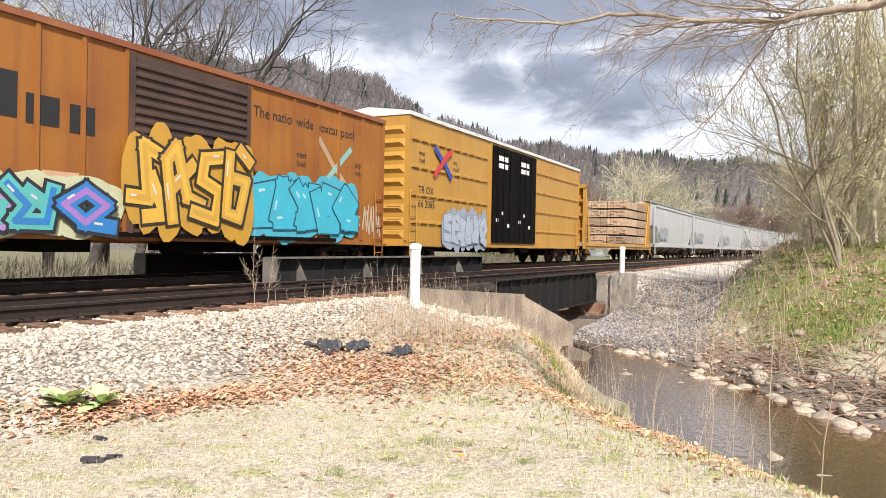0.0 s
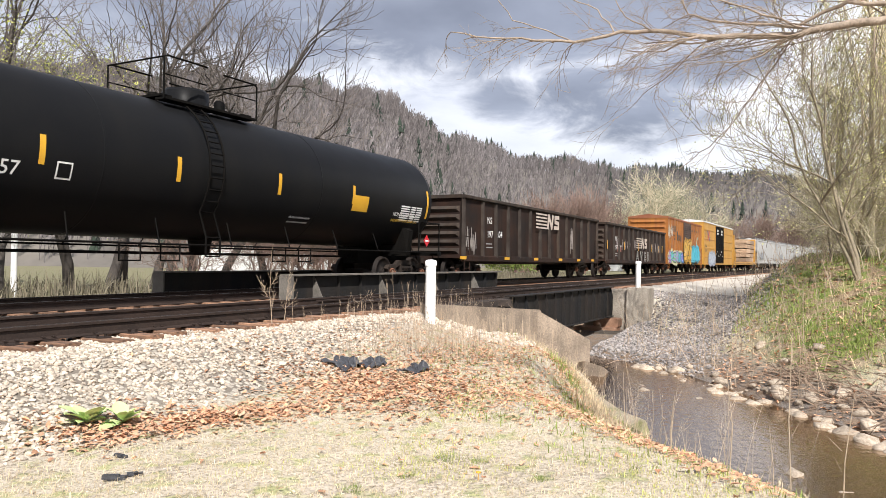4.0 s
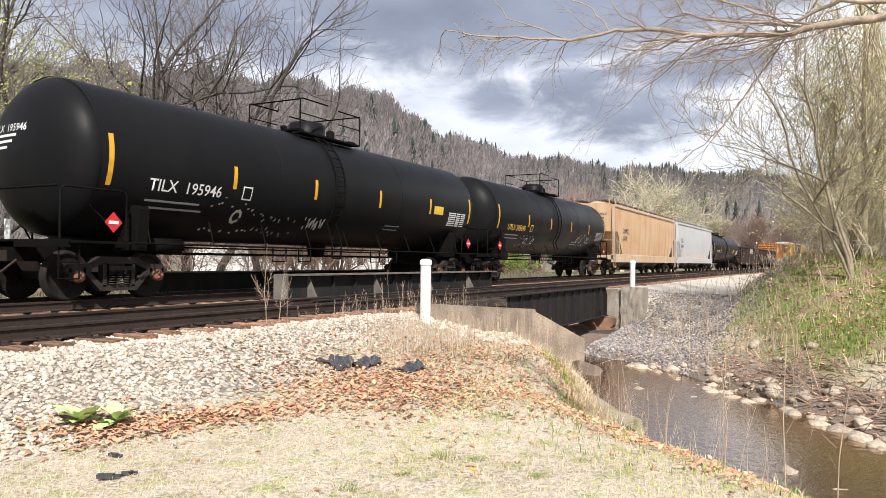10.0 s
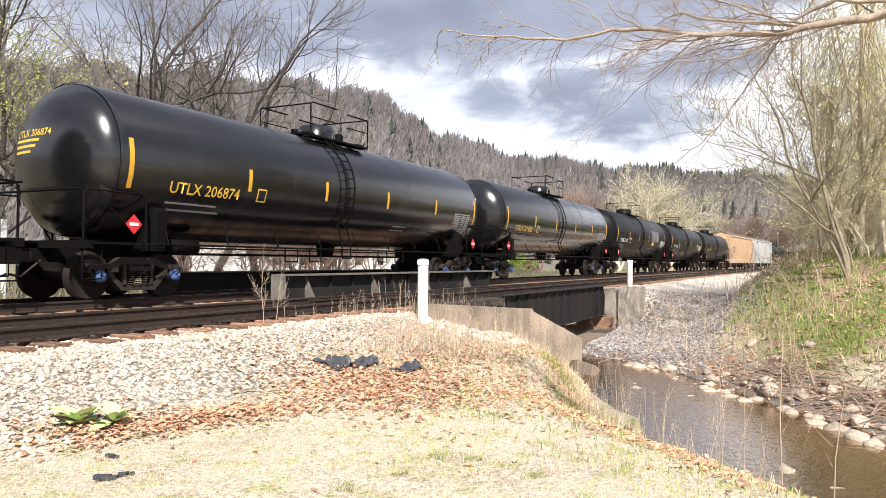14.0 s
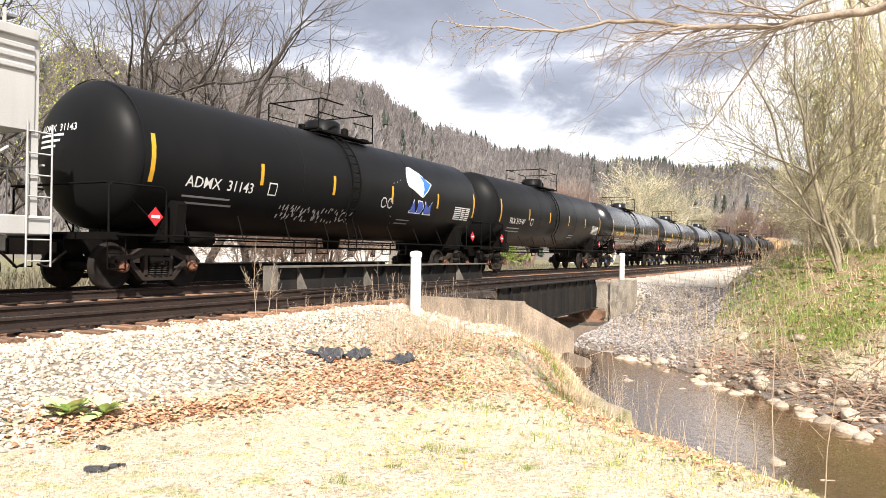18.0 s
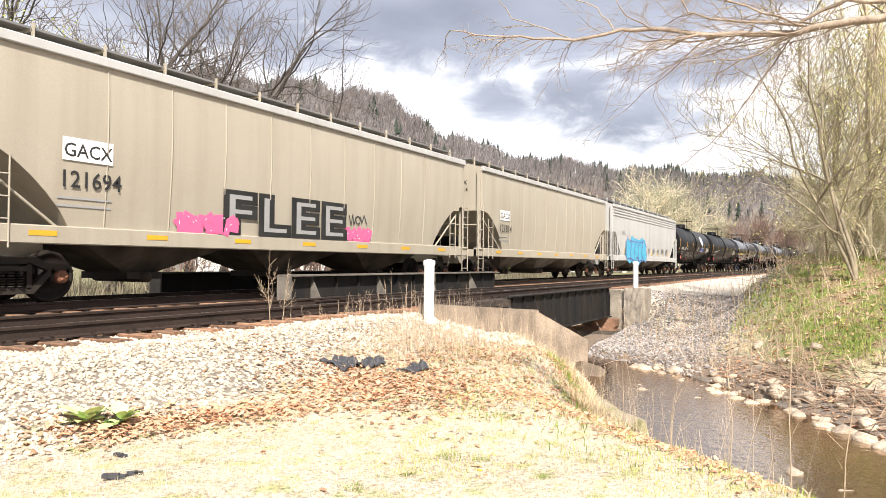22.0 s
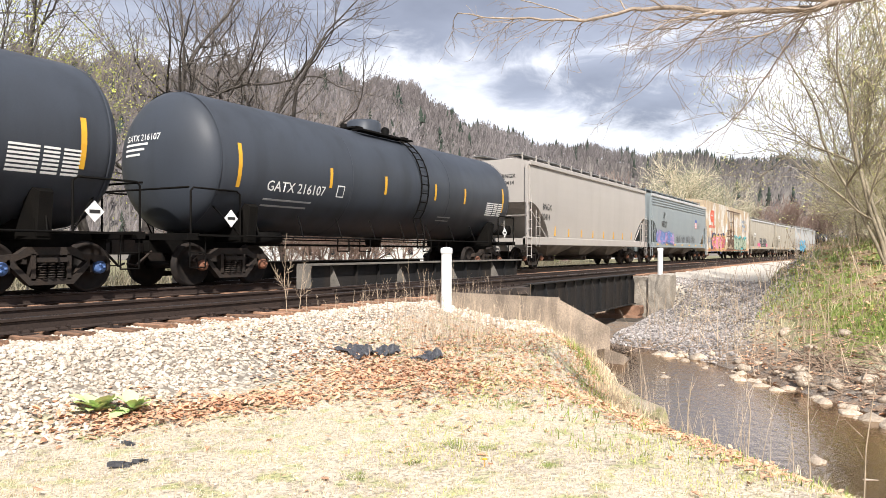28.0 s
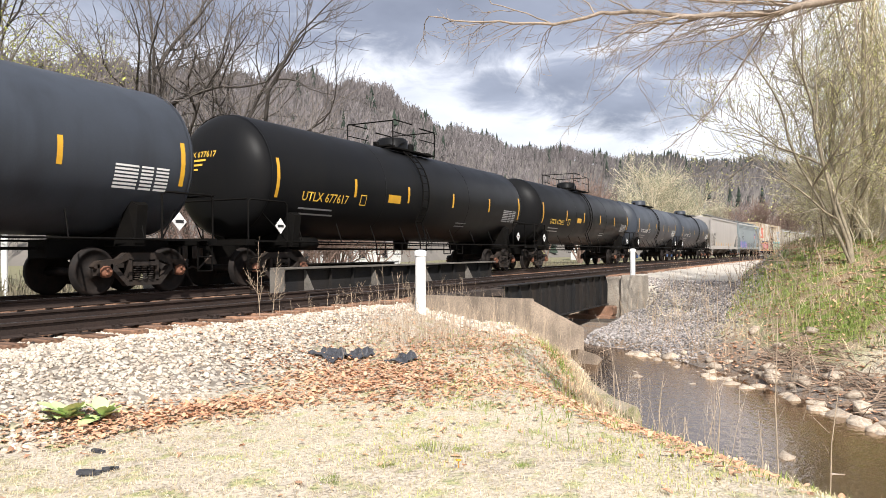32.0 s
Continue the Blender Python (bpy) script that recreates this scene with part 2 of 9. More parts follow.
class Build:
    """Collects boxes, bars, tubes and plates into one mesh."""

    def __init__(self):
        self.v, self.f, self.s = [], [], []

    def add(self, verts, faces, smooth=False):
        k = len(self.v)
        self.v += [tuple(p) for p in verts]
        self.f += [[i + k for i in f] for f in faces]
        self.s += [smooth] * len(faces)
        return self

    def box(self, x0, x1, y0, y1, z0, z1, m=None):
        p = [Vector((x, y, z)) for z in (z0, z1) for y in (y0, y1) for x in (x0, x1)]
        if m is not None:
            p = [m @ q for q in p]
        return self.add(p, [(0, 2, 3, 1), (4, 5, 7, 6), (0, 1, 5, 4), (2, 6, 7, 3), (0, 4, 6, 2), (1, 3, 7, 5)])

    def bevel_box(self, x0, x1, y0, y1, z0, z1, c=0.02):
        """A box whose four long edges along x are cut off."""
        prof = [(y0 + c, z0), (y1 - c, z0), (y1, z0 + c), (y1, z1 - c), (y1 - c, z1), (y0 + c, z1), (y0, z1 - c), (y0, z0 + c)]
        return self.prism_x(prof, x0, x1)

    def prism_x(self, prof, x0, x1, smooth=False, x0b=None):
        n = len(prof)
        v = [(x0, y, z) for y, z in prof] + [(x1, y, z) for y, z in prof]
        f = [(i, (i + 1) % n, n + (i + 1) % n, n + i) for i in range(n)]
        self.add(v, f, smooth)
        self.add(v, [list(range(n))[::-1], list(range(n, 2 * n))])
        return self

    def prism_y(self, prof, y0, y1):
        """A profile in x and z, drawn out along y."""
        n = len(prof)
        v = [(x, y0, z) for x, z in prof] + [(x, y1, z) for x, z in prof]
        self.add(v, [(i, n + i, n + (i + 1) % n, (i + 1) % n) for i in range(n)])
        return self.add(v, [list(range(n)), list(range(n, 2 * n))[::-1]])

    def tube(self, pts, r, n=6, r1=None, caps=True):
        """A round bar along points; r may thin out to r1."""
        pts = [Vector(p) for p in pts]
        rings = []
        ref = None
        for i, p in enumerate(pts):
            d = (pts[min(i + 1, len(pts) - 1)] - pts[max(i - 1, 0)]).normalized()
            if ref is None:
                ref = d.orthogonal().normalized()
            ref = (ref - d * ref.dot(d)).normalized()
            w = d.cross(ref)
            rad = r if r1 is None else r + (r1 - r) * i / max(len(pts) - 1, 1)
            rings.append([p + (ref * math.cos(2 * math.pi * k / n) + w * math.sin(2 * math.pi * k / n)) * rad for k in range(n)])
        v = [q for ring in rings for q in ring]
        f = [(i * n + k, i * n + (k + 1) % n, (i + 1) * n + (k + 1) % n, (i + 1) * n + k) for i in range(len(pts) - 1) for k in range(n)]
        self.add(v, f, True)
        if caps:
            self.add(v, [list(range(n))[::-1], list(range((len(pts) - 1) * n, len(pts) * n))])
        return self

    def lathe(self, prof, n=24, axis="x", at=(0, 0, 0), smooth=True):
        """A profile of (along, radius) turned round an axis."""
        v = []
        for a, r in prof:
            for k in range(n):
                c, s = math.cos(2 * math.pi * k / n) * r, math.sin(2 * math.pi * k / n) * r
                p = (a, c, s) if axis == "x" else (s, a, c) if axis == "y" else (c, s, a)
                v.append((p[0] + at[0], p[1] + at[1], p[2] + at[2]))
        f = [(i * n + k, i * n + (k + 1) % n, (i + 1) * n + (k + 1) % n, (i + 1) * n + k) for i in range(len(prof) - 1) for k in range(n)]
        return self.add(v, f, smooth)

    def mesh(self, name, mat):
        me = bpy.data.meshes.new(name)
        me.from_pydata(self.v, [], self.f)
        me.polygons.foreach_set("use_smooth", self.s)
        me.materials.append(mat)
        me.update()
        bm = bmesh.new()
        bm.from_mesh(me)
        bmesh.ops.recalc_face_normals(bm, faces=bm.faces)
        bm.to_mesh(me)
        bm.free()
        return me


def part(name, b, mat, parent, label="", m=None):
    """Links a mesh as one part under a thing or under a part."""
    ob = new(name, b.mesh(name, mat) if isinstance(b, Build) else b)
    ob.parent = parent
    if m is not None:
        ob.matrix_basis = m
    return tagged(ob, label)


def thing(name, label, category, group="", at=None):
    ob = new(name)
    ob.empty_display_size = 0.2
    if at is not None:
        ob.matrix_basis = at
    return tagged(ob, label, category, group)


def solid(name, b, mat, label, category, group="", kind="", at=None):
    ob = new(name, b.mesh(name, mat) if isinstance(b, Build) else b)
    if at is not None:
        ob.matrix_basis = at
    return tagged(ob, label, category, group, kind)


def smooth01(a, b, x):
    t = np.clip((x - a) / (b - a), 0, 1)
    return t * t * (3 - 2 * t)


# ---- ground ----
NEAR_Y, FAR_Y, GAUGE = 9.0, 13.2, 0.7575
WATER_Z = -1.97
CREEK = [(20.6, 60, 1.2), (20.6, 16, 1.2), (20.7, 9, 1.1), (20.35, 7, 0.8), (19.75, 5.6, 0.7), (18.4, 4.7, 1.1), (16.6, 3.5, 1.25), (14.15, 1.85, 1.4), (11.4, 0.25, 1.65), (9.2, -2.5, 1.7), (7.0, -7, 2.0), (2, -18, 2.2), (-8, -60, 2.6)]


def creek_distance(x, y):
    """Signed side (positive on the camera's bank) and distance to the water's edge."""
    best = np.full(x.shape, 1e9)
    side = np.zeros(x.shape)
    for (x0, y0, w0), (x1, y1, w1) in zip(CREEK, CREEK[1:]):
        dx, dy = x1 - x0, y1 - y0
        t = np.clip(((x - x0) * dx + (y - y0) * dy) / (dx * dx + dy * dy), 0, 1)
        d = np.hypot(x - x0 - t * dx, y - y0 - t * dy) - (w0 + (w1 - w0) * t)
        s = np.sign((x - x0) * -dy + (y - y0) * dx)
        side = np.where(d < best, s, side)
        best = np.minimum(best, d)
    return best, side


def ripple(x, y):
    return np.sin(x * 1.7 + 0.6 * np.sin(y * 2.1)) * 0.5 + np.sin(y * 2.9 + x * 0.8) * 0.3 + np.sin(x * 5.3 - y * 4.1) * 0.2


def ground_height(x, y):
    x, y = np.asarray(x, float), np.asarray(y, float)
    d, side = creek_distance(x, y)
    # camera's bank: a low grassy shelf
    shelf = -0.76 + 0.03 * ripple(x, y) - 0.35 * smooth01(13, 19, x)
    shelf = shelf + 0.16 * np.exp(-((x - 10.5) ** 2 / 9 + (y - 5.6) ** 2 / 2.5))
    # far bank: a gravel bar, then a slope that climbs to the woods
    bar = -1.84 + 0.065 * np.clip(d, 0, 6) + 0.05 * ripple(x * 0.7, y)
    hill = 0.42 * np.clip(d - 1.1, 0, 5.6) + 0.04 * np.clip(d - 6.9, 0, 60) + 0.10 * ripple(x * 0.5, y * 0.6)
    climb = smooth01(4.6, 0.8, y - 0.02 * (x - 20))
    far_bank = bar + hill * climb
    road = -0.42 + 0.02 * ripple(x * 0.6, y)
    road_mask = smooth01(0.6, 4.4, y + 0.03 * (x - 30)) * smooth01(24.5, 31.5, x)
    pit = smooth01(5.4, 6.3, y) * smooth01(29.4, 28.0, x)
    road_mask = road_mask * (1 - pit)
    road_far = smooth01(34, 44, x) * smooth01(-1.0, 1.8, y + 0.01 * (x - 40))
    far_bank = far_bank + (road - far_bank) * np.maximum(road_mask, road_far)
    base = np.where(side < 0, shelf, far_bank)
    # embankment of the two tracks
    ball = -0.24 + 0.015 * ripple(x * 2, y * 2)
    recede = smooth01(11.8, 16.6, x) * smooth01(19.5, 18.4, x)
    bank_near = smooth01(0, 1, (y - 5.55 - 1.2 * recede) / (1.6 + 1.1 * recede))
    bank_near = bank_near * (1 - smooth01(18.2, 18.6, x) * smooth01(29.6, 28.6, x))
    bank_far = smooth01(18.2, 15.4, y)
    base = base + (ball - base) * np.where(y < 11, bank_near, bank_far)
    base = np.where(y > 15.4, np.maximum(base, -0.62 + 0.06 * ripple(x * 0.3, y * 0.3)), base)
    base = np.where(y > 15.4, base * bank_far + (-0.62 + 0.05 * ripple(x * 0.3, y * 0.3)) * (1 - bank_far), base)
    # the bed
    wl = 3.2 - 2.6 * smooth01(3.2, 5.6, y)
    wr = np.where(y > 6.2, 1.2, 0.9)
    k = smooth01(-0.1, 1, d / np.where(side < 0, wl, wr))
    bed = WATER_Z - 0.16 - 0.10 * np.clip(-d, 0, 1.2)
    z = bed + (base - bed) * k
    # rubble slope that falls along the retaining wall to the water
    slope = -0.61 - 0.338 * (x - 13.59) + 0.525 * (y - 5.8) + 0.05 * ripple(x * 1.5, y * 1.5)
    slope = np.maximum(slope, WATER_Z - 0.25)
    z = np.where((side < 0) & (y < 7.0) & (x > 9.5) & (x < 19.5), np.minimum(z, slope), z)
    # cut under the bridge
    span = smooth01(18.2, 18.7, x) * smooth01(28.9, 28.0, x) * smooth01(6.4, 7.2, y) * smooth01(17, 16.2, y)
    under = np.maximum(bed, np.minimum(-1.95 + 0.03 * np.abs(x - 21), -1.6))
    z = z + (np.minimum(z, under) - z) * span
    return z


def grid_axis(parts):
    out = []
    for a, b, step in parts:
        out += list(np.arange(a, b, step))
    return np.array(out + [parts[-1][1]])


def build_ground():
    xs = grid_axis([(-2500, -400, 300), (-400, -60, 40), (-60, -6, 3), (-6, 2, 0.5), (2, 14, 0.13), (14, 31, 0.18), (31, 60, 0.6), (60, 140, 3), (140, 400, 20), (400, 2500, 300)])
    ys = grid_axis([(-2500, -400, 300), (-400, -60, 40), (-60, -12, 4), (-12, -3, 0.6), (-3, 8, 0.13), (8, 18, 0.3), (18, 60, 3), (60, 400, 40), (400, 2500, 300)])
    gx, gy = np.meshgrid(xs, ys)
    gz = ground_height(gx, gy)
    far = smooth01(120, 500, np.hypot(gx, gy))
    gz = gz * (1 - far) - 0.6 * far
    nx, ny = len(xs), len(ys)
    verts = np.stack([gx.ravel(), gy.ravel(), gz.ravel()], 1)
    i = np.arange(nx * ny).reshape(ny, nx)
    faces = np.stack([i[:-1, :-1].ravel(), i[:-1, 1:].ravel(), i[1:, 1:].ravel(), i[1:, :-1].ravel()], 1)
    me = bpy.data.meshes.new("ground")
    me.from_pydata(verts.tolist(), [], faces.tolist())
    me.polygons.foreach_set("use_smooth", [True] * len(me.polygons))
    me.materials.append(ground_material())
    return tagged(new("ground", me), "pale gravel and dry grass ground beside the railway and creek", "ground", kind="structure")


def ground_material():
    """Ballast along the tracks, bleached grass and earth on the shelf, green on the slopes, wet mud at the creek."""
    m = bpy.data.materials.new("ground_cover")
    m.use_nodes = True
    nt = m.node_tree
    N, L = nt.nodes.new, nt.links.new
    b = nt.nodes["Principled BSDF"]
    b.inputs["Roughness"].default_value = 0.95
    tc = N("ShaderNodeTexCoord")
    sep = N("ShaderNodeSeparateXYZ")
    L(tc.outputs["Object"], sep.inputs[0])

    def nz(scale, detail=5, rough=0.6):
        n = N("ShaderNodeTexNoise")
        n.inputs["Scale"].default_value, n.inputs["Detail"].default_value, n.inputs["Roughness"].default_value = scale, detail, rough
        L(tc.outputs["Object"], n.inputs["Vector"])
        return n.outputs["Fac"]

    def op(kind, a, c):
        n = N("ShaderNodeMath")
        n.operation = kind
        for k, v in enumerate((a, c)):
            if isinstance(v, (int, float)):
                n.inputs[k].default_value = v
            else:
                L(v, n.inputs[k])
        return n.outputs[0]

    def step(v, a, c):
        n = N("ShaderNodeMapRange")
        n.interpolation_type = "SMOOTHSTEP"
        L(v, n.inputs["Value"])
        n.inputs["From Min"].default_value, n.inputs["From Max"].default_value = a, c
        return n.outputs[0]

    def mix(f, a, c):
        n = N("ShaderNodeMix")
        n.data_type = "RGBA"
        L(f, n.inputs["Factor"]) if not isinstance(f, float) else None
        for k, v in (("A", a), ("B", c)):
            if isinstance(v, tuple):
                n.inputs[k].default_value = (*v, 1)
            else:
                L(v, n.inputs[k])
        return n.outputs["Result"]

    n1, n2, n3 = nz(0.6), nz(4.0), nz(45.0, 3)
    grain = step(n3, 0.35, 0.65)
    fleck = step(nz(26.0, 4, 0.7), 0.47, 0.62)
    soil = mix(step(n2, 0.35, 0.65), mix(fleck, (0.54, 0.47, 0.38), (0.26, 0.215, 0.16)), mix(fleck, (0.42, 0.355, 0.275), (0.20, 0.165, 0.12)))
    straw = mix(grain, (0.61, 0.53, 0.42), mix(fleck, (0.43, 0.37, 0.275), (0.25, 0.22, 0.145)))
    cover = mix(step(n1, 0.4, 0.6), soil, straw)
    cover = mix(op("MULTIPLY", step(n2, 0.50, 0.66), 0.65), cover, mix(fleck, (0.34, 0.37, 0.11), (0.15, 0.19, 0.05)))
    # rock chips for the ballast
    vor = N("ShaderNodeTexVoronoi")
    vor.inputs["Scale"].default_value = 17
    L(tc.outputs["Object"], vor.inputs["Vector"])
    sepc = N("ShaderNodeSeparateColor")
    L(vor.outputs["Color"], sepc.inputs[0])
    chip = mix(sepc.outputs[0], (0.36, 0.32, 0.265), (0.52, 0.465, 0.39))
    chip = mix(step(vor.outputs["Distance"], 0.40, 0.66), chip, (0.18, 0.152, 0.122))
    y_edge = op("ADD", sep.outputs["Y"], op("MULTIPLY", op("SUBTRACT", n1, 0.5), 1.6))
    x_back = op("MULTIPLY", op("MAXIMUM", op("SUBTRACT", sep.outputs["X"], 6.5), 0.0), 0.16)
    ballast = op("MULTIPLY", step(op("SUBTRACT", y_edge, op("MINIMUM", x_back, 1.0)), 5.6, 6.1), step(sep.outputs["Y"], 17.6, 16.4))
    col = mix(ballast, cover, chip)
    # shade along both tracks, painted into the bed as a near-black strip
    track_shade = op("MULTIPLY", step(sep.outputs["Y"], 8.05, 8.3), step(sep.outputs["Y"], 15.2, 14.6))
    track_shade = op("MULTIPLY", track_shade, step(sep.outputs["X"], 60.0, 20.0))
    col = mix(op("MULTIPLY", track_shade, 0.92), col, (0.018, 0.015, 0.013))
    # beyond the bridge: pale gravel road
    road = op("MULTIPLY", step(sep.outputs["X"], 27, 30), op("MULTIPLY", step(y_edge, 2.6, 4.4), step(sep.outputs["Y"], 17.6, 16.4)))
    col = mix(road, col, mix(grain, (0.60, 0.54, 0.46), (0.46, 0.41, 0.35)))
    # green slope on the far bank and the meadow behind the train
    slope = op("MULTIPLY", step(sep.outputs["Y"], 3.2, 0.4), step(op("ADD", sep.outputs["X"], op("MULTIPLY", sep.outputs["Y"], 0.9)), 15.0, 17.5))
    slope = op("MULTIPLY", slope, step(sep.outputs["Z"], -1.62, -1.35))
    grass = mix(step(n2, 0.38, 0.62), mix(fleck, (0.17, 0.23, 0.045), (0.07, 0.10, 0.02)), mix(fleck, (0.30, 0.28, 0.10), (0.14, 0.12, 0.05)))
    grass = mix(op("MULTIPLY", step(nz(2.0), 0.47, 0.58), 0.9), grass, mix(fleck, (0.33, 0.235, 0.15), (0.15, 0.10, 0.065)))
    col = mix(slope, col, grass)
    meadow = step(sep.outputs["Y"], 17.4, 18.6)
    col = mix(meadow, col, mix(step(n2, 0.4, 0.6), (0.17, 0.17, 0.075), (0.20, 0.17, 0.11)))
    # creek bed and wet stones
    wet = step(sep.outputs["Z"], -1.62, -1.9)
    col = mix(wet, col, mix(step(nz(7.0), 0.4, 0.6), (0.032, 0.021, 0.013), (0.065, 0.046, 0.03)))
    mud = op("MULTIPLY", step(sep.outputs["Z"], -1.42, -1.66), step(sep.outputs["X"], 10, 14))
    col = mix(op("MULTIPLY", mud, 0.9), col, mix(step(n2, 0.4, 0.6), mix(grain, (0.13, 0.085, 0.055), (0.33, 0.23, 0.155)), mix(grain, (0.11, 0.09, 0.078), (0.27, 0.235, 0.20))))
    L(col, b.inputs["Base Color"])
    bump = N("ShaderNodeBump")
    bump.inputs["Strength"].default_value, bump.inputs["Distance"].default_value = 0.7, 0.03
    h = op("ADD", op("MULTIPLY", n3, 0.6), op("MULTIPLY", op("SUBTRACT", 1.0, vor.outputs["Distance"]), 0.7))
    L(h, bump.inputs["Height"])
    L(bump.outputs[0], b.inputs["Normal"])
    return m


def build_water():
    b = Build()
    pts = []
    for (x, y, w), nxt in zip(CREEK, CREEK[1:] + [CREEK[-1]]):
        pts.append((x, y, w + 0.55))
    left, right = [], []
    for i, (x, y, w) in enumerate(pts):
        a, c = pts[max(i - 1, 0)], pts[min(i + 1, len(pts) - 1)]
        d = Vector((c[0] - a[0], c[1] - a[1], 0)).normalized()
        n = Vector((-d.y, d.x, 0))
        left.append(Vector((x, y, WATER_Z)) + n * w)
        right.append(Vector((x, y, WATER_Z)) - n * w)
    v = left + right
    k = len(pts)
    b.add(v, [(i, i + 1, k + i + 1, k + i) for i in range(k - 1)], True)
    m = bpy.data.materials.new("creek_water")
    m.use_nodes = True
    nt = m.node_tree
    nt.nodes.remove(nt.nodes["Principled BSDF"])
    murk, clear, gloss, body, skin, fres, weaken = (nt.nodes.new("ShaderNode" + k) for k in ("BsdfDiffuse", "BsdfTransparent", "BsdfGlossy", "MixShader", "MixShader", "Fresnel", "Math"))
    murk.inputs["Color"].default_value = (0.050, 0.031, 0.018, 1)
    clear.inputs["Color"].default_value = (0.52, 0.36, 0.22, 1)
    gloss.inputs["Color"].default_value, gloss.inputs["Roughness"].default_value = (0.66, 0.57, 0.49, 1), 0.05
    fres.inputs["IOR"].default_value = 1.33
    weaken.operation, weaken.inputs[1].default_value = "MULTIPLY", 0.85
    body.inputs[0].default_value = 0.45
    for src, dst in ((murk.outputs[0], body.inputs[1]), (clear.outputs[0], body.inputs[2]), (fres.outputs[0], weaken.inputs[0]), (weaken.outputs[0], skin.inputs[0]), (body.outputs[0], skin.inputs[1]), (gloss.outputs[0], skin.inputs[2]), (skin.outputs[0], nt.nodes["Material Output"].inputs[0])):
        nt.links.new(src, dst)
    tc, mp, nz, bp = (nt.nodes.new(s) for s in ("ShaderNodeTexCoord", "ShaderNodeMapping", "ShaderNodeTexNoise", "ShaderNodeBump"))
    mp.inputs["Scale"].default_value = (1.0, 1.8, 1.0)
    mp.inputs["Rotation"].default_value = (0, 0, radians(40))
    nz.inputs["Scale"].default_value, nz.inputs["Detail"].default_value = 5.0, 4
    bp.inputs["Strength"].default_value, bp.inputs["Distance"].default_value = 0.30, 0.04
    nt.links.new(tc.outputs["Object"], mp.inputs[0])
    nt.links.new(mp.outputs[0], nz.inputs["Vector"])
    nt.links.new(nz.outputs["Fac"], bp.inputs["Height"])
    for n in (gloss, fres):
        nt.links.new(bp.outputs[0], n.inputs["Normal"])
    ob = solid("water", b, m, "shallow brown creek water with stones on its bed", "water", kind="structure")
    ob.visible_shadow = False


ground = build_ground()
build_water()

# ---- track line: straight, then a wide curve to the right beyond the bridge ----
BEND_X, BEND_K = 60.0, 0.0005


def on_track(s, y):
    """Place and heading (radians) at the distance s along a track whose straight part lies at y."""
    if s <= BEND_X:
        return s, y, 0.0
    r = 1 / (2 * BEND_K)
    a = (s - BEND_X) / r
    return BEND_X + r * math.sin(a), y - r * (1 - math.cos(a)), -a


def rail_profile():
    h, w = 0.172, 0.070
    return [(-w, -h), (w, -h), (w, -h + 0.012), (0.012, -h + 0.032), (0.010, -0.048), (0.036, -0.036), (0.037, -0.006), (0.030, 0), (-0.030, 0), (-0.037, -0.006), (-0.036, -0.036), (-0.010, -0.048), (-0.012, -h + 0.032), (-w, -h + 0.012)]


def build_rail(y, label, group):
    prof = rail_profile()
    n = len(prof)
    stations = [-60, 0, 15, 30, 45, 60] + list(range(70, 330, 10))
    v, f = [], []
    for s in stations:
        px, py, a = on_track(s, y)
        for q, z in prof:
            v.append((px - math.sin(a) * q, py + math.cos(a) * q, z))
    for i in range(len(stations) - 1):
        for k in range(n):
            f.append((i * n + k, i * n + (k + 1) % n, (i + 1) * n + (k + 1) % n, (i + 1) * n + k))
    rail = thing("rail", label, "rail", group)
    b = Build().add(v, f)
    part("rail_bar", b, RAIL_STEEL, rail)
    t = Build()
    for i in range(len(stations) - 1):
        quad = []
        for s in (stations[i], stations[i + 1]):
            px, py, a = on_track(s, y)
            for q in (-0.024, 0.024):
                quad.append((px - math.sin(a) * q, py + math.cos(a) * q, 0.001))
        t.add(quad, [(0, 1, 3, 2)])
    part("running_surface", t, TREAD_STEEL, rail, "bright worn running surface")
    return rail


def build_tracks():
    for y, g in ((NEAR_Y, "rails of the empty track"), (FAR_Y, "rails under the train")):
        for e in (-GAUGE, GAUGE):
            build_rail(y + e, "brown rusty steel rail with a worn bright top", g)


build_tracks()


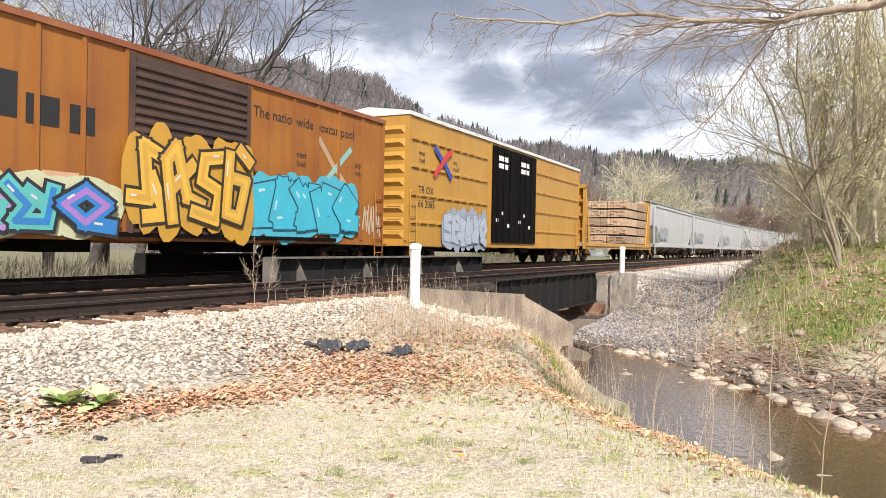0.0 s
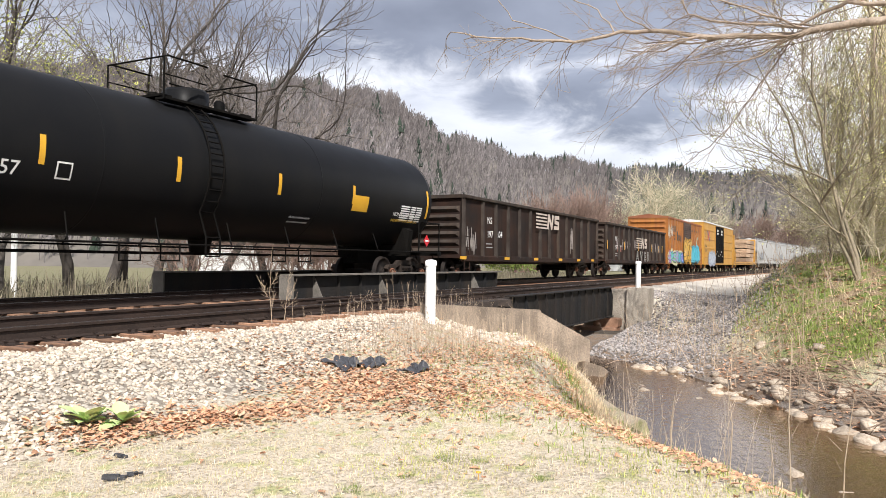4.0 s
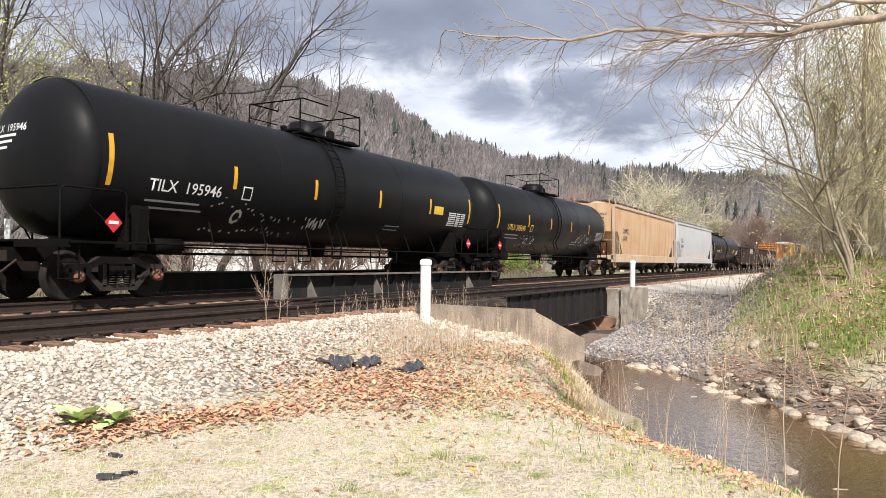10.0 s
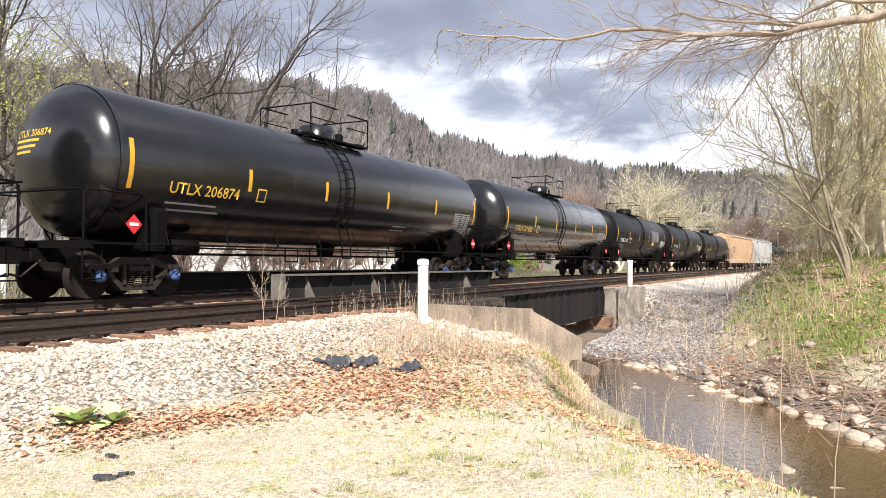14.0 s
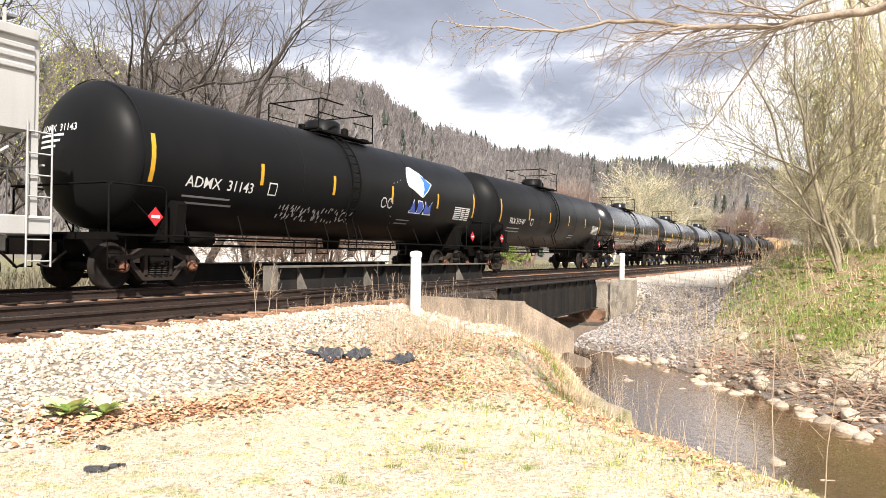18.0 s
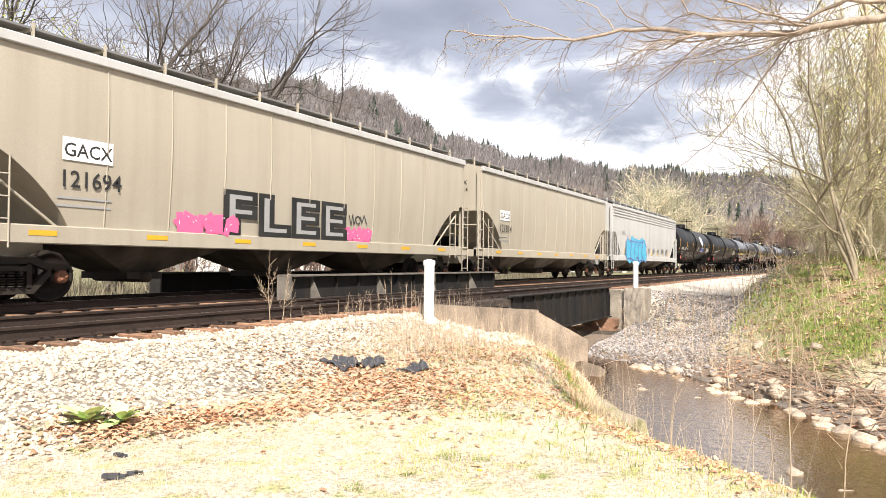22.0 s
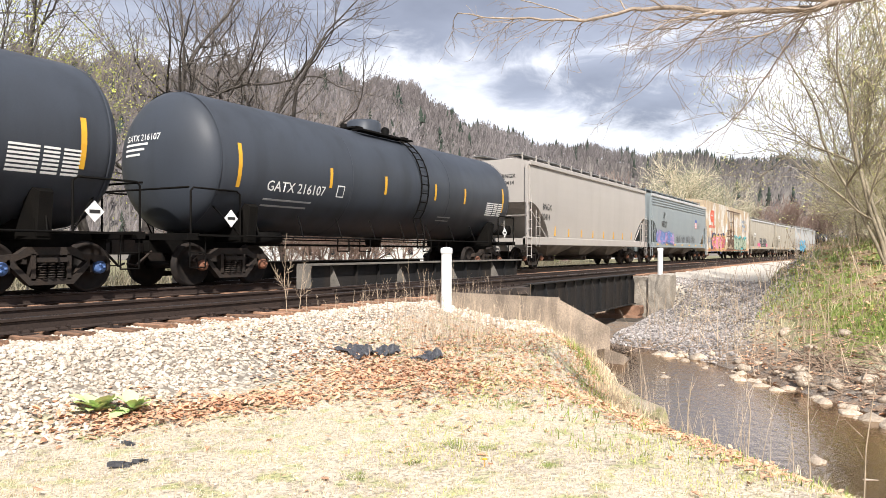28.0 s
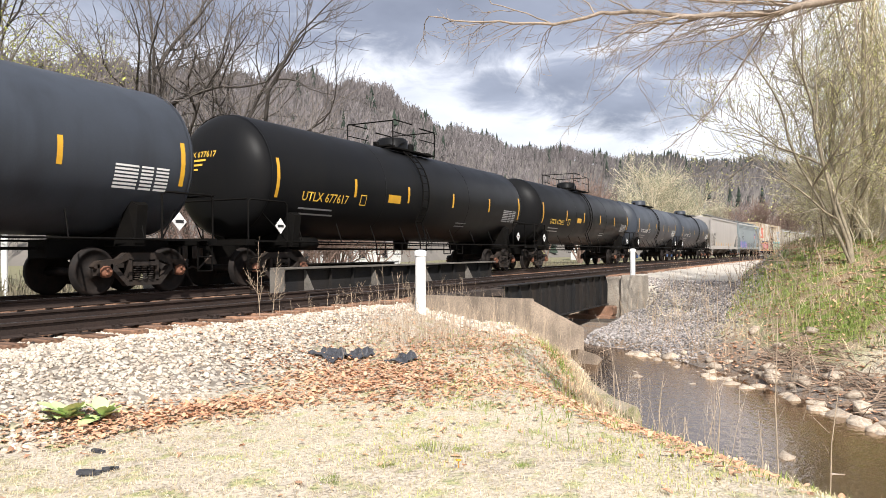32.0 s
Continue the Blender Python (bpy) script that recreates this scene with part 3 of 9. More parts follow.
def build_ties():
    rnd = random.Random(11)
    b = Build()
    prof = [(-0.115, -0.355), (0.115, -0.355), (0.115, -0.19), (0.10, -0.178), (-0.10, -0.178), (-0.115, -0.19)]
    b.prism_y(prof, -1.3, 1.3)
    me = b.mesh("tie", TIE_WOOD)
    deck_me = b.mesh("tie", DECK_TIE)
    plate = Build().box(-0.09, 0.09, -0.17, 0.17, -0.178, -0.166)
    plate_me = plate.mesh("tie_plate", RAIL_STEEL)
    spike_me = Build().box(-0.014, 0.014, -0.014, 0.014, -0.178, -0.125).box(-0.02, 0.02, -0.022, 0.03, -0.135, -0.12).mesh("spike", RAIL_STEEL)
    x = -3.0
    k = 0
    while x < 46:
        s = x
        for yy in (NEAR_Y, FAR_Y):
            if yy == FAR_Y and s > 30:
                continue
            tie = new("tie", deck_me if yy == NEAR_Y and 14.3 < s < 28.2 else me)
            tie.matrix_basis = pose(s + rnd.uniform(-0.04, 0.04), yy + rnd.uniform(-0.2, 0.1), rnd.uniform(-0.012, 0.006), 0, 0, rnd.uniform(-2, 2))
            if yy == NEAR_Y and 18 < s < 28.2:
                tie.scale = (1, 0.95, 1)
                tie.location.y = yy
            tagged(tie, "weathered brown wooden railway tie in ballast", "railway tie", "ties of the empty track" if yy == NEAR_Y else "ties under the train")
            if yy == NEAR_Y and s < 22:
                e = -GAUGE
                pl = new("tie_plate", plate_me)
                pl.parent = tie
                pl.location = (0, e, 0)
                for dx, dy in ((-0.06, -0.10), (0.06, -0.10), (0.05, 0.1)):
                    sp = new("spike", spike_me)
                    sp.parent = tie
                    sp.location = (dx + rnd.uniform(-0.01, 0.01), e + dy, 0)
        x += 0.53 + rnd.uniform(-0.02, 0.02)
        k += 1
    far = Build()
    for yy in (NEAR_Y, FAR_Y):
        s = 46.0 if yy == NEAR_Y else 30.0
        while s < 200:
            px, py, a = on_track(s, yy)
            far.box(-0.115, 0.115, -1.3, 1.3, -0.355, -0.178, Matrix.Translation((px, py, 0)) @ Matrix.Rotation(a, 4, "Z"))
            s += 0.53
    solid("distant_ties", far, TIE_WOOD, "far row of brown wooden ties in gravel", "railway ties", kind="stuff")


# ---- bridge ----


RUST_STONE = material("rust_stained_stone", (0.34, 0.19, 0.12), 0.9, amount=0.7, second=(0.20, 0.13, 0.09), scale=4, bump=0.4)
DUSTY_STEEL = material("dust_covered_girder_steel", (0.17, 0.152, 0.13), 0.85, amount=0.8, second=(0.08, 0.07, 0.06), scale=2.5, bump=0.2)
DARK_STONE = material("dark_wet_stone", (0.09, 0.075, 0.06), 0.7, amount=0.7, second=(0.05, 0.042, 0.035), scale=4, bump=0.4)


def build_bridge():
    # abutment on the camera's side of the creek and its sloping wing
    b = Build()
    b.bevel_box(17.45, 17.95, 6.75, 10.3, -2.5, -0.42, 0.03)
    b.box(17.95, 18.5, 7.2, 16.3, -2.5, -1.55)
    abut = thing("bridge_abutment", "weathered tan concrete abutment with a sloping wing wall", "abutment")
    part("seat_wall", b, CONCRETE, abut)
    part("retaining_wall", Build().prism_y([(12.3, -0.02), (12.3, -2.6), (17.94, -2.6), (17.94, -0.425)], 6.76, 7.1), CONCRETE, abut, "low concrete wall that holds the ballast")
    w = Build()
    a, c = Vector((17.7, 6.76, 0)), Vector((19.45, 5.90, 0))
    d = (c - a).normalized()
    n = Vector((d.y, -d.x, 0))
    prof = [(a, -0.42), (c, -1.28), (c, -2.6), (a, -2.6)]
    front = [Vector((p.x, p.y, z)) for p, z in prof]
    back = [q - n * 0.5 for q in front]
    w.add(front + back, [(0, 1, 2, 3), (7, 6, 5, 4), (0, 4, 5, 1), (1, 5, 6, 2), (3, 2, 6, 7), (0, 3, 7, 4)])
    part("wing_wall", w, CONCRETE, abut, "sloping concrete wing wall")
    s = Build()
    toe = [(18.5, 5.95, -1.78), (19.2, 5.65, -1.95), (18.7, 5.15, -2.0), (17.6, 5.0, -1.72), (17.7, 5.5, -1.62)]
    s.add(toe + [(p[0], p[1], p[2] - 0.6) for p in toe], [(0, 1, 2, 3, 4)] + [(i, 5 + i, 5 + (i + 1) % 5, (i + 1) % 5) for i in range(5)])
    part("apron", s, CONCRETE, abut, "broken concrete apron")
    # far pier and backwall
    p = thing("bridge_pier", "weathered concrete pier with dark stains at the end of the bridge", "pier")
    b = Build()
    b.bevel_box(27.9, 28.9, 6.25, 7.05, -2.6, -0.12, 0.03)
    b.bevel_box(28.05, 28.95, 7.05, 8.6, -2.6, -0.20, 0.03)
    part("pier_block", b, PIER_CONCRETE, p)
    b = Build().box(28.0, 29.6, 8.3, 16.2, -2.6, -0.9)
    part("seat_wall", b, CONCRETE, p)
    for x0, x1, y0, y1, z0, z1 in ((27.2, 28.0, 7.3, 8.9, -2.4, -1.62), (27.45, 28.02, 7.25, 8.2, -1.62, -1.28)):
        part("footing_block", Build().bevel_box(x0, x1, y0, y1, z0, z1, 0.05), RUST_STONE, p, "reddish stained footing block")
    part("mud_sill", Build().bevel_box(26.4, 27.3, 6.3, 7.9, -2.3, -1.72, 0.06), DARK_STONE, p, "dark wet stone sill")
    # girders under the near track
    g = thing("deck_girder_bridge", "black steel deck girder bridge under the empty track", "bridge")
    for y in (7.66, 10.34):
        gb = Build()
        gb.box(18.0, 27.9, y - 0.012, y + 0.012, -1.20, -0.13)
        gb.box(18.0, 27.9, y - 0.13, y + 0.13, -0.13, -0.10)
        gb.box(18.0, 27.9, y - 0.15, y + 0.15, -1.23, -1.20)
        part("girder", gb, GIRDER, g)
        for i in range(13):
            x = 18.3 + i * 0.79
            sb = Build().add([(x + e, y - 0.012 - q, z) for e in (-0.012, 0.012) for q, z in ((0, -0.13), (0.03, -0.13), (0.11, -0.45), (0.09, -1.2), (0, -1.2))], [(0, 1, 2, 3, 4), (9, 8, 7, 6, 5), (0, 5, 6, 1), (1, 6, 7, 2), (2, 7, 8, 3)])
            part("stiffener", sb, GIRDER, g)
    for i in range(4):
        x = 19.0 + i * 2.6
        part("cross_brace", Build().tube([(x, 7.67, -0.5), (x, 10.33, -1.15)], 0.04).tube([(x, 7.67, -1.15), (x, 10.33, -0.5)], 0.04), GIRDER, g)
    # through girders either side of the far track
    g = thing("through_girder_bridge", "black steel plate girders either side of the train's track", "bridge")
    for y, x0, x1 in ((11.1, 13.1, 24.9), (15.3, 13.1, 24.9)):
        gb = Build()
        gb.box(x0, x1, y - 0.015, y + 0.015, -1.3, 0.42)
        gb.box(x0, x1, y - 0.2, y + 0.2, -1.34, -1.3)
        part("girder", gb, GIRDER, g)
        part("top_flange", Build().box(x0, x1, y - 0.2, y + 0.2, 0.42, 0.46), DUSTY_STEEL, g, "dusty top flange")
        part("end_plate", Build().box(x0 - 0.02, x0 + 0.02, y - 0.2, y + 0.2, -1.3, 0.415), DUSTY_STEEL, g, "dusty end plate")
        near = -1 if y < 13 else 1
        for i in range(12):
            x = x0 + 0.95 + i * (x1 - x0 - 1.2) / 11
            if i % 3 == 0:
                sb = Build().add([(x - 0.01, y, 0.40), (x - 0.01, y + near * 0.05, 0.40), (x - 0.01, y + near * 0.38, -0.22), (x - 0.01, y, -0.22), (x + 0.01, y, 0.40), (x + 0.01, y + near * 0.05, 0.40), (x + 0.01, y + near * 0.38, -0.22), (x + 0.01, y, -0.22)], [(0, 1, 2, 3), (7, 6, 5, 4), (0, 4, 5, 1), (1, 5, 6, 2), (2, 6, 7, 3)])
                part("knee_gusset", sb, DUSTY_STEEL, g, "dusty triangular gusset")
            else:
                part("stiffener", Build().box(x - 0.01, x + 0.01, min(y, y + near * 0.1), max(y, y + near * 0.1), -0.25, 0.41), GIRDER, g)


build_bridge()


def build_post(x, y, z0, h, r):
    p = thing("marker_post", "white painted pipe post with a rounded cap", "post", "white posts at the bridge", pose(x, y, z0))
    part("pipe", Build().lathe([(-0.4, r), (h - 0.1, r)], 20, "z"), WHITE_PVC, p)
    part("cap", Build().lathe([(h - 0.1, r * 1.13), (h - 0.02, r * 1.13), (h, r * 0.9), (h + 0.012, r * 0.45), (h + 0.015, 0.0)], 20, "z"), WHITE_PVC, p)


build_post(11.9, 6.65, -0.52, 1.34, 0.098)
build_post(28.35, 6.72, -0.12, 1.0, 0.10)

# ---- rolling stock ----
SPEED, WHEEL_R = 13.88, 0.457
TRAIN = []
wheel_mesh = {}


def wheel_meshes():
    b = Build()
    for sgn in (-1, 1):
        y = sgn * 0.715
        o = sgn
        b.lathe([(y - o * 0.07, 0.10), (y - o * 0.07, 0.40), (y - o * 0.068, 0.475), (y - o * 0.042, 0.482), (y - o * 0.035, WHEEL_R), (y + o * 0.065, WHEEL_R - 0.004), (y + o * 0.066, 0.40), (y + o * 0.03, 0.385), (y + o * 0.0, 0.16), (y + o * 0.07, 0.14), (y + o * 0.07, 0.09)], 28, "y")
    b.lathe([(-1.06, 0.0), (-1.06, 0.08), (1.06, 0.08), (1.06, 0.0)], 12, "y")
    wheel_mesh["wheelset"] = b.mesh("wheelset", WHEEL_STEEL)
    c = Build()
    for sgn in (-1,):
        y = sgn * 1.02
        c.lathe([(y, 0.0), (y, 0.115), (y + sgn * 0.11, 0.115), (y + sgn * 0.13, 0.09), (y + sgn * 0.135, 0.0)], 14, "y")
        for k in range(3):
            a = k * 2.094
            c.lathe([(y + sgn * 0.13, 0.026), (y + sgn * 0.16, 0.026), (y + sgn * 0.16, 0.0)], 6, "y", (0.055 * math.cos(a), 0, 0.055 * math.sin(a)))
    wheel_mesh["cap_brown"] = c.mesh("bearing_cap", material("rusty_bearing_cap", (0.22, 0.09, 0.05), 0.7, amount=0.5))
    c2 = wheel_mesh["cap_brown"].copy()
    c2.materials.clear()
    c2.materials.append(material("blue_bearing_cap", (0.06, 0.12, 0.28), 0.6, amount=0.5))
    wheel_mesh["cap_blue"] = c2
    # side frames, bolster and springs of the truck
    f = Build()
    for sgn in (-1, 1):
        y0, y1 = sorted((sgn * 0.93, sgn * 1.07))
        # top chord, bottom chord and columns, each a solid bar
        f.prism_y([(-1.15, 0.56), (-1.02, 0.67), (-0.6, 0.70), (-0.42, 0.82), (0.42, 0.82), (0.6, 0.70), (1.02, 0.67), (1.15, 0.56), (1.1, 0.52), (0.66, 0.57), (0.38, 0.68), (-0.38, 0.68), (-0.66, 0.57), (-1.1, 0.52)], y0, y1)
        f.prism_y([(-0.80, 0.57), (-0.40, 0.17), (0.40, 0.17), (0.80, 0.57), (0.66, 0.57), (0.36, 0.28), (-0.36, 0.28), (-0.66, 0.57)], y0, y1)
        for cx in (-0.34, 0.30):
            f.box(cx - 0.02, cx + 0.06, y0, y1, 0.25, 0.70)
        for cx in (-0.889, 0.889):
            f.box(cx - 0.17, cx - 0.12, y0, y1, 0.38, 0.6)
            f.box(cx + 0.12, cx + 0.17, y0, y1, 0.38, 0.6)
        f.box(-0.26, 0.26, min(y0, sgn * 1.12), max(y1, sgn * 1.12), 0.56, 0.64)
    f.box(-0.18, 0.18, -1.0, 1.0, 0.52, 0.80)
    wheel_mesh["frame"] = f.mesh("truck", TRUCK_STEEL)
    s = Build()
    for sgn in (-1,):
        for cx in (-0.16, 0.0, 0.16):
            for i in range(6):
                z = 0.29 + i * 0.045
                s.lathe([(z, 0.055), (z + 0.012, 0.075), (z + 0.024, 0.055)], 10, "z", (cx, sgn * 1.05, 0))
    wheel_mesh["springs"] = s.mesh("springs", TRUCK_STEEL)


wheel_meshes()


def add_truck(car, x, cap="cap_brown"):
    t = new("truck", wheel_mesh["frame"])
    t.parent, t.location = car, (x, 0, 0)
    tagged(t, "dark cast steel truck with coil springs")
    for turn in (0, 180):
        s = new("spring_nest", wheel_mesh["springs"])
        s.parent = t
        s.matrix_basis = pose(0, 0, 0, 0, 0, turn)
    for k, dx in enumerate((-0.889, 0.889)):
        w = new("wheelset", wheel_mesh["wheelset"])
        w.parent, w.location = t, (dx, 0, WHEEL_R)
        w["axle"] = k
        for turn in (0, 180):
            c = new("bearing_cap", wheel_mesh[cap])
            c.parent = t
            c.matrix_basis = pose(dx, 0, WHEEL_R, 0, 0, turn)


def add_couplers(car, half):
    for sgn in (-1, 1):
        b = Build().box(*sorted((sgn * (half - 0.9), sgn * (half - 0.05))), -0.09, 0.09, 0.72, 0.92).box(*sorted((sgn * (half - 0.22), sgn * (half + 0.06))), -0.14, 0.14, 0.68, 0.98)
        b.tube([(sgn * (half - 0.5), -0.3, 0.75), (sgn * (half - 0.15), -0.25, 0.45), (sgn * (half + 0.02), -0.2, 0.5)], 0.025, 6)
        part("coupler", b, TRUCK_STEEL, car)


def ladder(b, x, y, z0, z1, width=0.42, step=0.38, r=0.014):
    """An upright ladder on the side at y, its rungs along x."""
    for e in (-width / 2, width / 2):
        b.tube([(x + e, y, z0), (x + e, y, z1)], r * 1.3, 5)
    z = z0 + 0.1
    while z < z1:
        b.tube([(x - width / 2, y, z), (x + width / 2, y, z)], r, 5)
        z += step
    return b


def text_mesh(body, size, mat, extrude=0.0):
    cu = bpy.data.curves.new("lettering", "FONT")
    cu.body, cu.size, cu.extrude, cu.resolution_u, cu.offset = body, size, extrude, 2, 0.008 * size
    ob = bpy.data.objects.new("lettering", cu)
    scene.collection.objects.link(ob)
    dg = bpy.context.evaluated_depsgraph_get()
    me = bpy.data.meshes.new_from_object(ob.evaluated_get(dg))
    bpy.data.objects.remove(ob)
    bpy.data.curves.remove(cu)
    me.materials.clear()
    me.materials.append(mat)
    return me


def side_text(car, body, x, z, size, mat, y, squeeze=1.0):
    """Lettering on the near side: reads from left to right along +x."""
    me = text_mesh(body, size, mat)
    ob = new("lettering", me)
    ob.parent = car
    ob.matrix_basis = pose(x, y, z, 90, 0, 0) @ Matrix.Diagonal((squeeze, 1, 1, 1))
    return ob


def wrapped_text(car, body, x, z, size, mat, radius, zc):
    """Lettering bent round a tank's near side."""
    me = text_mesh(body, size, mat)
    base = math.asin(max(-1, min(1, (z - zc) / radius)))
    for v in me.vertices:
        a = base + v.co.y / radius
        v.co = (x + v.co.x, -math.cos(a) * (radius + 0.006), zc + math.sin(a) * (radius + 0.006))
    ob = new("lettering", me)
    ob.parent = car
    return ob


def tank_plate(car, name, x0, x1, z0, z1, mat, radius, zc, label="", lift=0.005):
    """A thin plate bent round a tank's near side."""
    b = Build()
    a0, a1 = (math.asin(max(-1, min(1, (z - zc) / radius))) for z in (z0, z1))
    n = 4
    v = []
    for r in (radius + lift, radius + 0.001):
        for i in range(n + 1):
            a = a0 + (a1 - a0) * i / n
            for x in (x0, x1):
                v.append((x, -math.cos(a) * r, zc + math.sin(a) * r))
    k = 2 * (n + 1)
    b.add(v, [(2 * i, 2 * i + 1, 2 * i + 3, 2 * i + 2) for i in range(n)])
    b.add(v, [(0, k, k + 1, 1), (2 * n, 2 * n + 1, k + 2 * n + 1, k + 2 * n)])
    return part(name, b, mat, car, label)


def flat_plate(car, name, x0, x1, z0, z1, mat, y, label="", thick=0.004):
    return part(name, Build().box(x0, x1, y - thick, y, z0, z1), mat, car, label)


RED_MARK = material("red_placard", (0.55, 0.02, 0.03), 0.5, amount=0.2)
GREY_MARK = material("faded_grey_lettering", (0.30, 0.30, 0.30), 0.6, amount=0.3)


def placard(car, x, y, z, mat, size=0.19):
    b = Build()
    s = size
    b.add([(x - s, y, z), (x, y, z - s), (x + s, y, z), (x, y, z + s), (x - s, y + 0.01, z), (x, y + 0.01, z - s), (x + s, y + 0.01, z), (x, y + 0.01, z + s)], [(0, 1, 2, 3), (0, 4, 5, 1), (1, 5, 6, 2), (2, 6, 7, 3), (3, 7, 4, 0)])
    p = part("placard", b, mat, car, "diamond hazard placard")
    q = Build().box(x - s * 0.55, x + s * 0.55, y - 0.006, y - 0.002, z - s * 0.16, z + s * 0.16)
    part("placard_panel", q, WHITE_MARK if mat is RED_MARK else BLACK_LETTER, p)


def small_print(car, x, z, w, rows, mat, y=None, radius=None, zc=None, h=0.075):
    """Rows of small writing that cannot be read, as plain bars."""
    rnd = random.Random(int(x * 100 + z * 7) & 0xffff)
    for i in range(rows):
        xx = x
        ww = w * rnd.uniform(0.7, 1.0)
        zz = z - i * h * 1.8
        if radius:
            tank_plate(car, "print_bar", xx, xx + ww, zz - h * 0.5, zz, mat, radius, zc)
        else:
            flat_plate(car, "print_bar", xx, xx + ww, zz - h * 0.5, zz, mat, y)


def data_table(car, x0, x1, z0, z1, mat, radius=None, zc=None, y=None, rows=7):
    """A framed block of unreadable test data, as bars."""
    for i in range(rows):
        za = z0 + (z1 - z0) * i / rows
        zb = za + (z1 - z0) / rows * 0.55
        for xa, xb in ((x0, x0 + (x1 - x0) * 0.42), (x0 + (x1 - x0) * 0.47, x0 + (x1 - x0) * 0.70), (x0 + (x1 - x0) * 0.75, x1)):
            if radius:
                tank_plate(car, "print_bar", xa, xb, za, zb, mat, radius, zc)
            else:
                flat_plate(car, "print_bar", xa, xb, za, zb, mat, y)


TANK_ZC = 2.72


def head_print(car, mark, mat, L2, head, radius, zc):
    """The number and two lines of small print, bent onto the domed end."""
    def dome(y, z, lift):
        q = min((y * y + z * z) / radius ** 2, 0.98)
        return (-L2 + head * (1 - math.sqrt(1 - q)) - lift, y, zc + z)

    me = text_mesh(mark, 0.20, mat)
    for v in me.vertices:
        v.co = dome(0.85 - v.co.x, 0.40 + v.co.y, 0.006)
    new("lettering", me).parent = car
    for k, w in enumerate((0.85, 0.75, 0.6)):
        z = 0.30 - k * 0.11
        b = Build()
        n = 6
        b.add([dome(0.85 - w * i / n, z + e, 0.006) for i in range(n + 1) for e in (0, 0.05)], [(2 * i, 2 * i + 1, 2 * i + 3, 2 * i + 2) for i in range(n)])
        part("print_bar", b, mat, car)


def tank_car(name, length, radius, paint, mark, mark_mat, label, zc=TANK_ZC, hatch="box", stripe_mat=None, table=True, cap="cap_brown", placard_mat=RED_MARK, extras=None, end_text=True):
    """A tank car: shell with domed heads, walkway and rail, hatch platform, ladder, saddles, trucks."""
    car = thing(name, label, "tank car", "cars of the freight train")
    half = length / 2
    L2 = half - 0.62
    head = 0.75
    prof = [(-L2 + head * (1 - math.cos(a)), radius * math.sin(a)) for a in [math.pi / 2 * i / 8 for i in range(9)]]
    # the shell in rings, with slightly raised weld bands
    full = prof + [(L2 - head * (1 - math.cos(a)), radius * math.sin(a)) for a in [math.pi / 2 * (8 - i) / 8 for i in range(9)]]
    part("tank_shell", Build().lathe(full, 48, "x", (0, 0, zc)), paint, car)
    for xw in (-L2 + head - 0.12, -L2 / 3, L2 / 3, L2 - head + 0.12):
        part("weld_band", Build().lathe([(xw - 0.02, radius + 0.001), (xw - 0.01, radius + 0.006), (xw + 0.01, radius + 0.006), (xw + 0.02, radius + 0.001)], 48, "x", (0, 0, zc)), paint, car)
    # stub sills, saddles and side walk
    for sgn in (-1, 1):
        b = Build().box(*sorted((sgn * (half - 3.6), sgn * (half - 0.45))), -0.28, 0.28, 0.72, 1.08)
        b.box(*sorted((sgn * (half - 0.75), sgn * (half - 0.45))), -1.45, 1.45, 0.98, 1.12)
        part("stub_sill", b, BLACK_STEEL, car)
        xs = sgn * (half - 2.35)
        sd = Build()
        for yy in (-1, 1):
            sd.add([(xs - 0.12, yy * 1.32, 1.0), (xs + 0.12, yy * 1.32, 1.0), (xs + 0.12, yy * 1.40, 1.75), (xs - 0.12, yy * 1.40, 1.75), (xs - 0.20, yy * 0.8, 1.0), (xs + 0.20, yy * 0.8, 1.0), (xs + 0.20, yy * 1.20, 1.85), (xs - 0.20, yy * 1.20, 1.85)], [(0, 1, 2, 3), (4, 7, 6, 5), (0, 3, 7, 4), (1, 5, 6, 2), (3, 2, 6, 7), (0, 4, 5, 1)])
        sd.box(xs - 0.15, xs + 0.15, -1.3, 1.3, 0.95, 1.3)
        part("saddle", sd, BLACK_STEEL, car)
        # end platform rail
        r = Build()
        for yy in (-1.42, 1.42):
            r.tube([(sgn * (half - 1.9), yy, 1.08), (sgn * (half - 1.9), yy, 1.98), (sgn * (half - 1.8), yy, 2.05), (sgn * (half - 0.62), yy, 2.05), (sgn * (half - 0.55), yy, 1.98), (sgn * (half - 0.55), yy, 1.08)], 0.022, 6)
            r.tube([(sgn * (half - 1.9), yy, 1.1), (sgn * (half - 1.1), yy * 0.75, 2.0)], 0.018, 5)
        r.tube([(sgn * (half - 0.5), -1.42, 2.05), (sgn * (half - 0.5), 1.42, 2.05)], 0.022, 6)
        part("end_rail", r, BLACK_STEEL, car)
        for yy in (-1.4, 1.4):
            e = Build()
            for zz in (0.42, 0.72):
                e.tube([(sgn * (half - 0.95), yy, zz), (sgn * (half - 0.55), yy, zz)], 0.015, 5)
            for xx in (0.95, 0.55):
                e.tube([(sgn * (half - xx), yy, 0.42), (sgn * (half - xx), yy, 1.05)], 0.015, 5)
            part("step", e, BLACK_STEEL, car)
        ws = Build().box(*sorted((sgn * (half - 0.7), sgn * (half - 2.0))), -1.5, -1.25, 1.06, 1.1)
        part("end_walkway", ws, BLACK_STEEL, car)
    w = Build()
